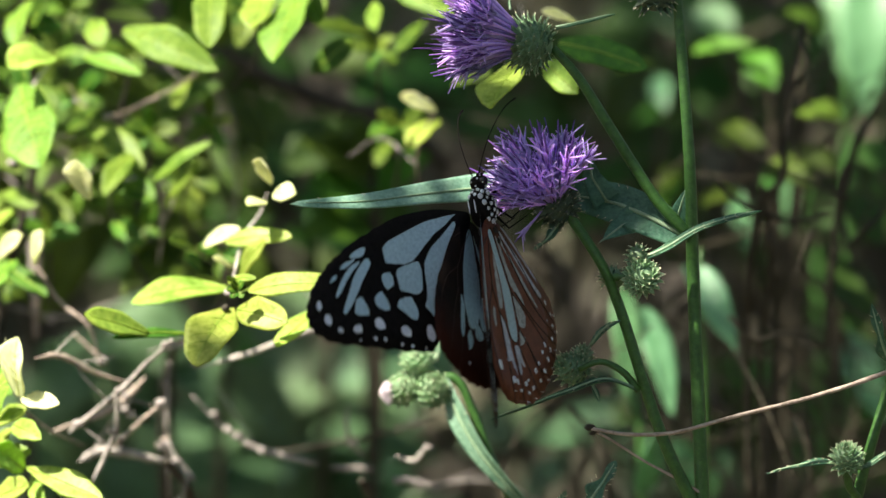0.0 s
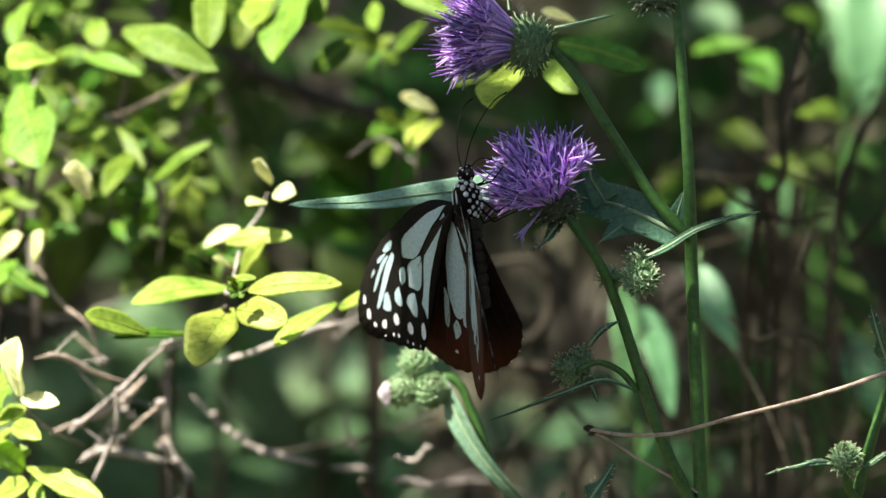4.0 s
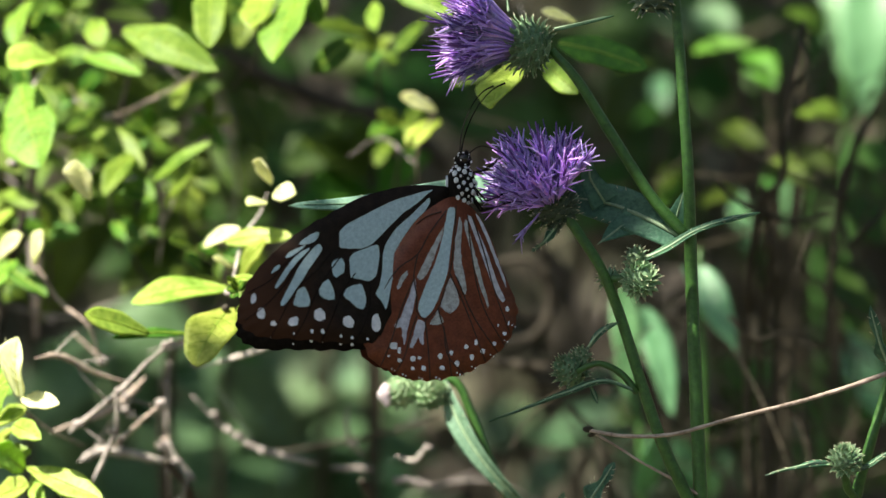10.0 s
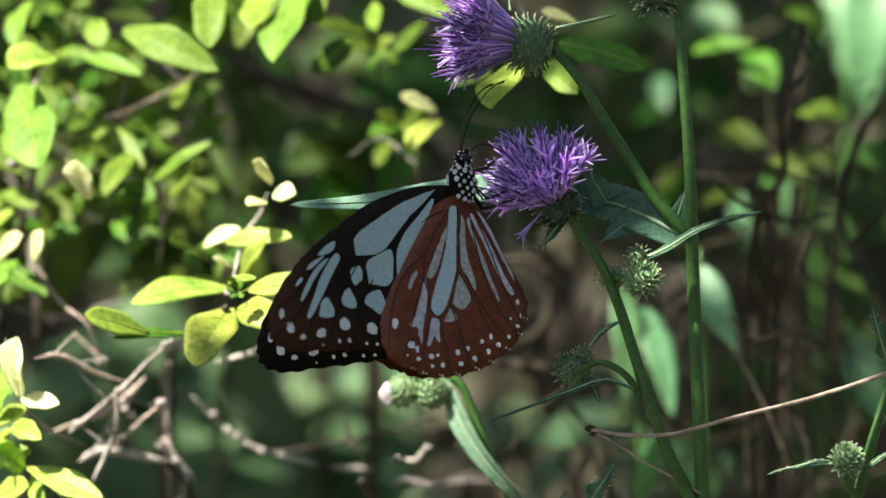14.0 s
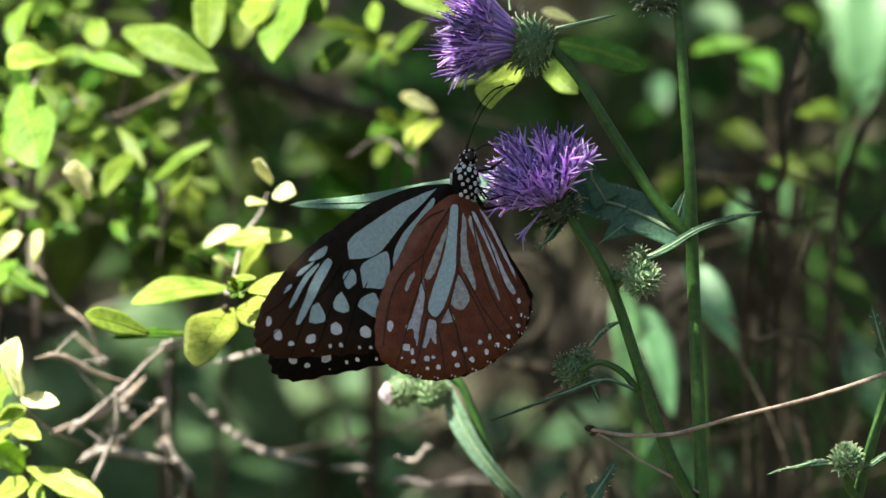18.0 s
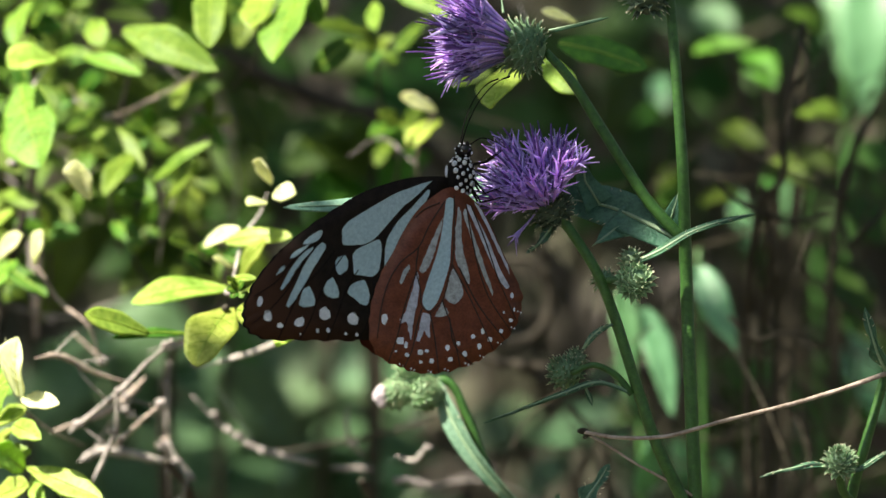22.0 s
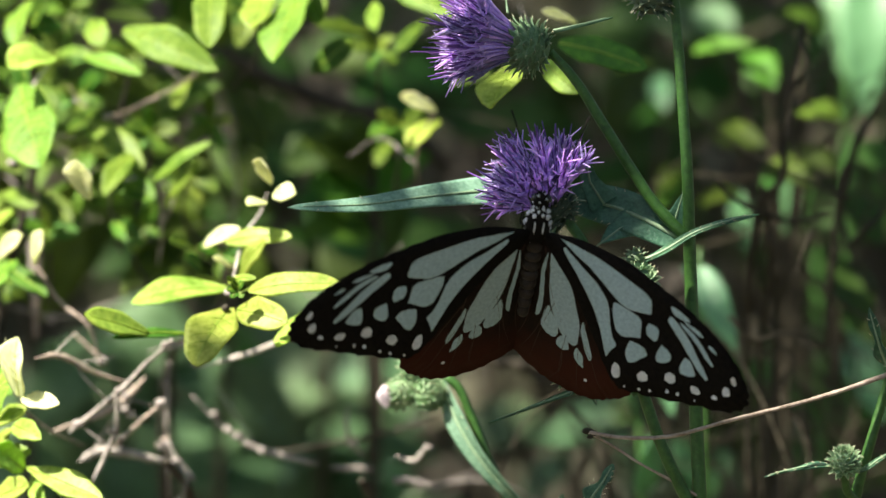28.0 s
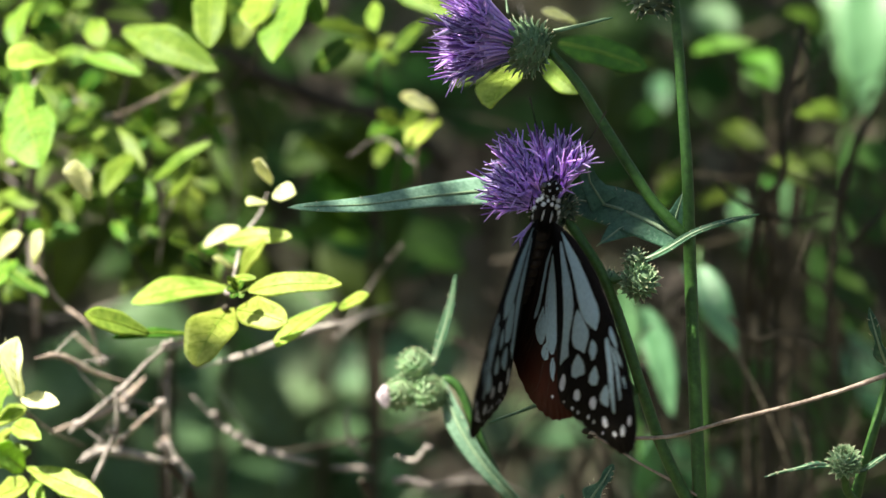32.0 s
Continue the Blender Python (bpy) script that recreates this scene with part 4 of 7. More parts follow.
    tube("twig", [at(31, -38, -2), at(37.9, -39.2, -4), at(47.5, -39.2, -5), at(61.9, -35.6, -5), at(77.5, -31.7, 0), at(94.1, -26.3, 6), at(102.7, -22.7, 12)], [0.0004, 0.00042, 0.00045, 0.0005, 0.0006], M["dry"], tw, 7, 40, "", 0.12, rnd)
    tube("side_twig", [at(31.7, -38.3, -2), at(36.1, -40.7, -1), at(42.7, -44.9, 0), at(49.9, -48.8, 2), at(55.9, -52.4, 3)], [0.0003, 0.0003, 0.00035], M["dry"], tw, 6, 26, "", 0.12, rnd)
    bm = bmesh.new()
    for q, r in ((at(31.4, -37.9, -2), 0.0009), (at(32.6, -38.5, -2), 0.0007), (at(31.9, -39.2, -2), 0.0005)):
        blob_into(bm, q, r, (1.4, 0.8, 0.8), None, 8, 6)
    part("knot", bm, M["bark"], tw)
    return th, t2, tw


thistle, shoot, dry_twig = build_thistle()


# ---- azalea ----
def azalea_leaf(parent, base, tip, half, mat, seed, tilt=0.0, lean=0.0):
    """An oval azalea leaf with a midrib, arched, from its base to its tip."""
    rnd = random.Random(seed)
    way = (tip - base)
    skew, blunt, beat = rnd.uniform(0.95, 1.35), rnd.uniform(0.5, 0.72), rnd.uniform(9, 17)
    face = (seen(rnd.uniform(-0.35, 0.35) + lean, 0.45 + tilt, -0.8)).normalized()
    mid = base.lerp(tip, 0.5) + face * way.length * rnd.uniform(0.02, 0.10)
    path = spline([base, mid, tip], 14)
    bm = bmesh.new()
    blade_into(bm, path, half, face, rnd.uniform(0.08, 0.28), rnd.uniform(0.02, 0.09), 0, 0.0003, lambda t: max(0.02, math.sin(math.pi * min(1.0, 0.02 + 0.975 * t ** skew))) ** blunt * (1 + 0.07 * math.sin(beat * t + seed)), 4, seed)
    leaf = part("leaf", bm, M[mat], parent)
    bm = bmesh.new()
    tube_into(bm, [p + face * 0.00012 for p in path[:-1]], [0.00024, 0.00010], 5)
    for i in (3, 5, 7, 9) if half > 0.0042 else ():
        w = (path[i + 1] - path[i]).normalized()
        s = w.cross(face).normalized()
        for k in (-1, 1):
            q = path[i] + face * 0.0002
            tube_into(bm, [q, q + s * k * half * 0.4 + w * half * 0.25 + face * half * 0.07, q + s * k * half * 0.7 + w * half * 0.6 + face * half * 0.14], [0.0001, 0.00007, 0.00004], 4)
    part("midrib", bm, M["azalea_rib" if mat != "azalea_pale" else "azalea_pale"], leaf)
    return leaf


def build_azalea():
    foot = standing(-76.1, -31.1, 140)
    az = thing("azalea_bush", Matrix.Translation(foot), "leafy azalea bush with bright yellow-green sunlit leaves and bare grey twigs", "bush")
    rnd = random.Random(9)
    # B sunlit leaves, G leaves painted as shaded, W painted as sun-bleached
    B, G, W = "azalea", "azalea_shade", "azalea_pale"
    R, N = "azalea_tinged", "azalea_mid"
    count = itertools.count(40)

    def grow(rows):
        """Leaves from base to tip, with half their width in millimetres and how far back they grow."""
        for x0, z0, x1, z1, half, d, mat in rows:
            azalea_leaf(az, at(x0, z0, d + 6 + max(0.0, z0 - z1) * 0.9), at(x1, z1, d), half * 0.001 * (1 + d / 895), mat, next(count), 0.1 if mat in (B, N) else 0.0, -0.4 if mat in (B, W, R, N) else 0.0)

    # the rosette before the twigs
    grow([
        (-45.5, -8.3, -66.1, -11.4, 3.7, 56, B), (-45.5, -12.6, -52.7, -24.6, 5.3, 26, B), (-43.7, -12.8, -33.1, -15.7, 3.6, 26, B),
        (-41.3, -8.8, -21.6, -7.4, 2.8, 32, B), (-23, -11.4, -35.5, -20.5, 3.7, 40, B), (-22.1, -12.5, -15.8, -9.5, 1.6, 52, B),
        (-62.6, -17.9, -76.1, -13.8, 2.8, 38, R), (-54.2, -17.9, -70.1, -18.7, 1.2, 42, G), (-43.1, -6.1, -37.7, 2, 2.4, 56, B),
        (-46.3, 1.6, -32.2, 2.8, 2.3, 60, B), (-50.9, 0.6, -43.2, 4.4, 1.8, 70, W), (-44.9, -3.5, -48.7, -1.8, 1.2, 66, W),
    ])
    # small green leaves beside it, and the pale tips
    grow([
        (-52.7, 0.1, -58.1, 2, 1.7, 90, G), (-50.9, -4.7, -54.7, -1.3, 1.7, 88, G), (-36.7, 13.8, -38.9, 19.1, 2.5, 58, W),
        (-37.7, 10, -41.5, 9.5, 1.9, 56, W), (-36, 11.5, -31.4, 11.9, 2.2, 56, W), (-45.5, -7.1, -39.8, -6.1, 1, 30, B),
        (-42.5, -8, -45.8, -5.9, 0.8, 30, G),
    ])
    # the edge below
    grow([
        (-89.8, -31.3, -90.5, -18.8, 4.8, 28, W), (-95.5, -37, -88.6, -34, 2.4, 42, B), (-96, -45.5, -87.5, -43, 2.6, 50, R), (-95.5, -53.5, -88, -50, 3.0, 40, B), (-90, -49.5, -93.5, -56, 2.6, 52, N), (-95.8, -25, -92, -31, 2.4, 52, N), (-89.5, -32, -81.6, -32.8, 2, 26, W), (-94.8, -35.3, -92.4, -29.2, 1.9, 40, B),
        (-91.2, -37.3, -85.4, -40.2, 2.4, 34, B), (-88.3, -46.4, -72.2, -53.2, 3.1, 30, B), (-89, -46.9, -95, -42.1, 3.1, 40, B),
        (-86.9, -47.6, -84.7, -55.1, 1.8, 44, B), (-83.3, -48.6, -75.8, -53.2, 1.9, 56, G), (-95.3, -29.9, -91.7, -26.8, 2.2, 44, B),
        (-92.9, -38.3, -95, -43.1, 2.9, 46, B),
    ])
    # the middle of the left edge
    grow([
        (-95.5, 4.7, -91.2, 8, 1.7, 92, B), (-94.6, -1.6, -89.5, 3, 2.3, 80, W), (-86.9, -3.1, -85.2, 4, 2.5, 80, W),
        (-95.5, -2, -84, -10, 2.3, 97, G), (-71.5, 16, -61.4, 10.4, 3.5, 110, G),
        (-61.4, 14.3, -49.4, 22.7, 1.6, 99, N), (-74.9, 27.2, -63.6, 17.4, 3.2, 115, N),
        (-75.5, 10.5, -77.8, 18.8, 4.0, 58, W), (-66, 20, -72, 11.5, 2.6, 104, N), (-58, 11, -53, 17.5, 2.2, 108, N),
        (-53.5, 36, -56.5, 30, 2.6, 130, N), (-80, 24, -72, 30, 2.4, 128, G), (-94, 24, -90, 16, 3.0, 120, G),
        (-84.5, 12, -79, 5.5, 2.6, 126, G), (-93, 12, -86.5, 9, 2.2, 122, N), (-70, 6, -64, 1, 2.4, 132, G), (-91, -2.5, -95, -8, 2.6, 84, N),
    ])
    # the upper left
    grow([
        (-87.6, 52.7, -90.7, 42.8, 3.1, 98, N), (-82.3, 40.7, -92.4, 38.8, 4.6, 81, B), (-89.8, 34.9, -85.4, 17.4, 6.6, 73, N),
        (-86.6, 35.4, -82.1, 29.2, 2.4, 112, G), (-74.6, 48.6, -72, 43.1, 2.8, 104, N), (-67.9, 46.4, -47.8, 38, 4.1, 92, N),
        (-76.1, 40.7, -64.1, 37.1, 2.0, 98, N), (-82.3, 41.4, -74.6, 41.6, 1.4, 126, N), (-84, 50.5, -75.8, 48.6, 2, 154, N),
        (-71.8, 50, -61.2, 48.1, 2.2, 154, G), (-48.7, 57, -49.7, 42.8, 3.7, 87, N), (-56.6, 36.1, -49.7, 33, 1.8, 168, G),
    ])
    # the upper middle
    grow([
        (-37.2, 56.5, -40.6, 46.9, 3.7, 86, R), (-28.3, 57.2, -36, 39.7, 5.3, 78, N), (-31, 56.5, -26.2, 48.1, 3.6, 94, N),
        (-19, 44.5, -27.8, 37.3, 2.8, 101, G), (-16.8, 46, -27.1, 47.9, 1.8, 125, G), (-14.6, 52.4, -14.4, 46.4, 2, 120, N),
        (-11.5, 55.6, 2.6, 49.3, 2.3, 125, N), (-3.8, 48.4, -10.1, 41.6, 1.7, 143, G), (-1.4, 29.4, -8.9, 32.5, 1.9, 114, W),
        (-0.7, 27.5, -7.7, 21, 2.6, 120, B), (-9.1, 26.3, -15.6, 24.1, 2.3, 143, G), (-11.3, 22.9, -13.9, 17.6, 1.8, 156, G),
    ])
    # leaves behind the upper flower head
    grow([
        (17.8, 40, 10.3, 30.1, 5.4, 26, B), (21.4, 40, 28.6, 33, 2.8, 32, B), (24.7, 43.8, 43.2, 38.5, 3.4, 58, G),
        (1.9, 34.9, 10.3, 37.3, 1.7, 100, G), (28.3, 48.1, 21.1, 50.5, 1.4, 70, W),
    ])
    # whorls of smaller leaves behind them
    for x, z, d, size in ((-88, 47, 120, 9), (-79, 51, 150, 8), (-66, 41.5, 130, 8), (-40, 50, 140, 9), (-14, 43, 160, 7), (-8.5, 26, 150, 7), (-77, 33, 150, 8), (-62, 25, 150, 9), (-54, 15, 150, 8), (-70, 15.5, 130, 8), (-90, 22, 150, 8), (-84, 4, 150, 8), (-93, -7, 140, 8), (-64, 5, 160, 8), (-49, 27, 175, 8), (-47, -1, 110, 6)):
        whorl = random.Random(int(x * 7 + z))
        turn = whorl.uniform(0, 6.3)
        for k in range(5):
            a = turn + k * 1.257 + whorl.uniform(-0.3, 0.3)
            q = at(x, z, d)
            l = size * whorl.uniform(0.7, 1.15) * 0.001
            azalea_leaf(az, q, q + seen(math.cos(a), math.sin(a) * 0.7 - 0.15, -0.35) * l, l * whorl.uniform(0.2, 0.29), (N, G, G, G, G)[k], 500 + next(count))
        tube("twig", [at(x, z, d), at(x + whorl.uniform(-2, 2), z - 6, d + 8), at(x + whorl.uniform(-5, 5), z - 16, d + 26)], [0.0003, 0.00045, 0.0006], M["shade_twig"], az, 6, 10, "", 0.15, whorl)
    # centre of the rosette
    for i in range(6):
        a = i * 1.05
        p = at(-43.6, -8.6, 28)
        azalea_leaf(az, p, p + seen(math.cos(a), math.sin(a) * 0.8, -0.7) * 0.0028, 0.0009, G, 140 + i)
    T = [
        ([at(-37.2, 12.1, 62), at(-38.6, 8.3, 62), at(-41.8, 3.5, 56), at(-43.9, -3.5, 44), at(-44.9, -8.5, 34)], 4, 6),
        ([at(-1.7, 29.2, 98), at(-4.8, 22.9, 104), at(-5.5, 13.3, 120)], 4, 5),
        ([at(-72.5, 14.5, 96), at(-64.1, 13.3, 100), at(-61.4, 14.3, 96), at(-59.8, 4.9, 110), at(-60.5, -3.5, 130)], 4, 5),
        ([at(-82.3, 40.7, 90), at(-86.9, 34.9, 84), at(-91.7, 16.9, 100)], 4, 6),
        ([at(-86.6, -23.2, 46), at(-81.5, -22.7, 50), at(-74.9, -25.8, 54), at(-65.8, -28.9, 58)], 12, 9),
        ([at(-57.8, -20, 50), at(-63.1, -24.4, 54), at(-68.2, -29.9, 56), at(-72, -33, 58), at(-79.4, -39, 60)], 9, 13),
    ]
    T += [
        ([at(-69.4, -31.3, 56), at(-69.4, -38, 58), at(-71.8, -44, 60), at(-74.4, -49.3, 60)], 10, 9),
        ([at(-60, -33, 64), at(-64.1, -36.6, 62), at(-70.1, -42.1, 60)], 9, 9),
        ([at(-77.3, -45.2, 80), at(-73.9, -43.3, 84), at(-59, -45, 90)], 14, 20),
        ([at(-70.6, -31.1, 70), at(-64.1, -36.8, 74)], 7, 6),
        ([at(-63.1, -27.2, 80), at(-68.2, -32.5, 78), at(-83.3, -39, 76)], 16, 10),
        ([at(-53.3, -31.1, 110), at(-46.6, -37.8, 112), at(-40.1, -42.1, 112), at(-34.1, -43.8, 112), at(-26.6, -45.7, 114)], 6, 12),
        ([at(-23.8, -46.4, 130), at(-14.9, -46.7, 130)], 10, 10),
    ]
    T += [
        ([at(-49.4, -36.1, 150), at(-37.7, -42.6, 150), at(-22.1, -40.9, 146), at(-10.1, -38.5, 140), at(-1.4, -35.4, 136)], 7, 9),
        ([at(-10.1, -44, 90), at(-5.8, -44.8, 88), at(-3.4, -41.4, 86)], 9, 9),
        ([at(-10.1, -48.6, 110), at(-1.7, -50.5, 112)], 12, 14),
        ([at(-87.4, -1.3, 80), at(-80.6, -11.9, 78), at(-75.8, -15.7, 76), at(-72.7, -23.9, 80)], 8, 7),
        ([at(-52.1, -25.1, 80), at(-41.3, -22.2, 78), at(-26.9, -16.9, 76), at(-19.7, -15.5, 80)], 9, 12),
        ([at(-20.2, -33.5, 120), at(-20.6, -37.1, 120), at(-19, -41.4, 122), at(-17.3, -43.8, 124)], 8, 9),
        ([at(-61, -41.9, 90), at(-58.1, -39.7, 90)], 10, 9),
    ]
    T += [
        ([at(-57.8, -43.6, 84), at(-52.6, -49.1, 84)], 9, 9),
        ([at(-23.3, -19.1, 140), at(-17.3, -14.3, 150), at(-10.1, -11.9, 160)], 7, 7),
        ([at(-78.5, -17.9, 92), at(-72.7, -23.2, 92), at(-71.8, -24.1, 92)], 8, 9),
        ([at(-62.6, -21.5, 90), at(-54.5, -20.3, 94), at(-46.1, -16.7, 98)], 6, 6),
        ([at(-58.1, -23.9, 130), at(-58.6, -33.5, 130), at(-58.1, -52.9, 136)], 6, 6),
        ([at(-86.9, 16.9, 140), at(-86.2, 2.5, 142), at(-86.4, -19.1, 146)], 16, 18),
        ([at(-38.9, 52.9, 110), at(-34.1, 49.3, 100), at(-29.3, 56.5, 90)], 4, 4),
        ([at(-72.5, 13.3, 92), at(-65.3, 15.1, 92), at(-58.1, 13.3, 100), at(-60.5, 2.5, 120)], 4, 5),
    ]
    T += [
        ([at(-79.7, 34.9, 110), at(-74.9, 28.9, 110), at(-58.1, 33.7, 120), at(-48.5, 40.9, 100)], 4, 4),
        ([at(19.9, 40.9, 50), at(18.7, 45.7, 70), at(16.3, 51.7, 90)], 3, 4),
        ([at(-86.9, 16.9, 140), at(-87.5, 2.5, 140), at(-86.9, -14.3, 140)], 9, 9),
        ([at(-91.7, -29.9, 50), at(-86.9, -35.9, 60), at(-76.1, -41.9, 80)], 4, 5),
        ([at(-65.3, -9.5, 160), at(-79.7, -14.3, 160), at(-94.1, -11.9, 160)], 5, 5),
        ([at(-7.7, -51.5, 150), at(9.1, -49.1, 160), at(21.1, -53.9, 170)], 6, 6),
        ([at(-46.1, 27.7, 200), at(-43.7, 13.3, 200), at(-48.5, -7.1, 200)], 6, 8),
    ]
    T = [([p + (p - EYE.translation) * 0.024 for p in pts], r0, r1) for pts, r0, r1 in T]
    for i, (pts, r0, r1) in enumerate(T):
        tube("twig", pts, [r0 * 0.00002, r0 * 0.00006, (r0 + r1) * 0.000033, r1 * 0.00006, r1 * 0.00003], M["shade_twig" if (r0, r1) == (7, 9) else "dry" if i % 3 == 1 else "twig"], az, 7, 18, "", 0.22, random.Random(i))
    # fine side twigs
    for i in range(16):
        pts, r0, r1 = T[rnd.randrange(len(T))]
        p = spline(pts, 20)[rnd.randrange(2, 19)]
        q = p + seen(rnd.uniform(-1, 1), rnd.uniform(-0.7, 1), rnd.uniform(-0.6, 0.9)) * rnd.uniform(0.006, 0.022)
        r = q + seen(rnd.uniform(-1, 1), rnd.uniform(-0.7, 1), rnd.uniform(-0.4, 0.8)) * rnd.uniform(0.004, 0.014)
        tube("twig", [p, q, r], [0.00022, 0.00017, 0.00008], M["twig"], az, 6, 10, "", 0.25, rnd)
    # knobbly bits on the twigs
    bm = bmesh.new()
    for i in range(40):
        pts, r0, r1 = T[rnd.randrange(len(T))]
        p = spline(pts, 20)[rnd.randrange(21)]
        blob_into(bm, p + Vector((rnd.uniform(-1, 1), 0, rnd.uniform(-1, 1))) * 0.0008, rnd.uniform(0.0007, 0.0016), (1, 1, 0.7), None, 7, 5)
    tagged(part("twig_bud", bm, M["twig"], az), kind="stuff")
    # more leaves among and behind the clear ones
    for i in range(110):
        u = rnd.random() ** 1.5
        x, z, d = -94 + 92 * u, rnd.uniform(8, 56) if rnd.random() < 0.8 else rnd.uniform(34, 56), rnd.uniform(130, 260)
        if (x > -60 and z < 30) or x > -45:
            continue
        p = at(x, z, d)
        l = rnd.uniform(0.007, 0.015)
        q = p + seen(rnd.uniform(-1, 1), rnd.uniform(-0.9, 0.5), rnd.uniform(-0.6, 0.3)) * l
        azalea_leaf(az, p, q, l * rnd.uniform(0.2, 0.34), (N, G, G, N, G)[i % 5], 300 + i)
    # main stems down to the soil
    for pts in ([at(-101.3, -55.1, 150), at(-97.7, -31.1, 150), at(-92.9, -7.1, 150), at(-86.9, 16.9, 140), at(-89.3, 57.7, 110)], [at(-58.6, -45.2, 92), at(-54.5, -50.3, 120), at(-52.1, -62.3, 160)], [at(-46.1, -12.5, 40), at(-53, -19, 130), at(-58.5, -28, 220), at(-58.7, -62.3, 260)], [at(-17.3, -49.1, 110), at(-11.3, -62.3, 180)]):
        end = pts[0] if pts[0].z < pts[-1].z else pts[-1]
        line = pts if pts[-1] == end else pts[::-1]
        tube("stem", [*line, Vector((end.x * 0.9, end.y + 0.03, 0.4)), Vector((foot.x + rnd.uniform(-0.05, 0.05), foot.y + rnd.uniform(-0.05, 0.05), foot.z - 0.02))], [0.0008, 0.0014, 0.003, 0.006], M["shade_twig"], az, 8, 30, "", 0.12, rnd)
    # deeper leaves of the bush, out of reach of the eye
    def mass(name, count, box, sizes, mat, seed, label=""):
        r = random.Random(seed)
        bm = bmesh.new()
        for _ in range(count):
            d = r.uniform(*box[4:6])
            c = at(r.uniform(*box[0:2]), r.uniform(*box[2:4]), d)
            w = Vector((r.gauss(0, 1), r.gauss(0, 0.6), r.gauss(0, 0.6))).normalized()
            l = r.uniform(*sizes)
            blade_into(bm, spline([c - w * l * 0.5, c + UPWARD * l * 0.06, c + w * l * 0.5], 5), l * r.uniform(0.2, 0.3), seen(r.uniform(-0.6, 0.6), 0.7, -0.6), 0.2, 0.06, 0, 0.0003, None, 2, r.randrange(999))
        part(name, bm, M[mat], az, label)
    mass("inner_leaves", 70, (-110, -45, 5, 75, 160, 420), (0.018, 0.032), "azalea_shade", 1)
    mass("inner_leaves", 40, (-100, -40, -10, 40, 150, 360), (0.016, 0.03), "azalea_shade", 4)


build_azalea()


# ---- plants and trees of the wood ----
def herb(points, leaves, label, mat="herb", stem=0.004, category="plant", name="woodland_plant", seed=0):
    """A tall broad-leaved plant: a stem from the soil and its leaves."""
    foot = Vector((points[-1].x, points[-1].y, height(points[-1].x, points[-1].y) - 0.01))
    h = thing(name, Matrix.Translation(foot), label, category, "plants of the wood")
    tube("stem", [*points, foot], [stem * 0.5, stem * 0.8, stem], M["stem" if mat == "herb" else "bark"], h, 7, 20)
    for i, (a, b, half) in enumerate(leaves):
        rnd = random.Random(seed * 50 + i)
        face = seen(rnd.uniform(-0.4, 0.4), 0.55, -0.7)
        bm = bmesh.new()
        blade_into(bm, spline([a, a.lerp(b, 0.5) + face * (b - a).length * 0.08, b], 10), half, face, 0.2, 0.06, 0, 0.0005, lambda t: max(0.02, math.sin(math.pi * min(1.0, 0.03 + 0.97 * t ** 0.8))) ** 0.8, 3, i)
        part("leaf", bm, M[mat], h)
    return h


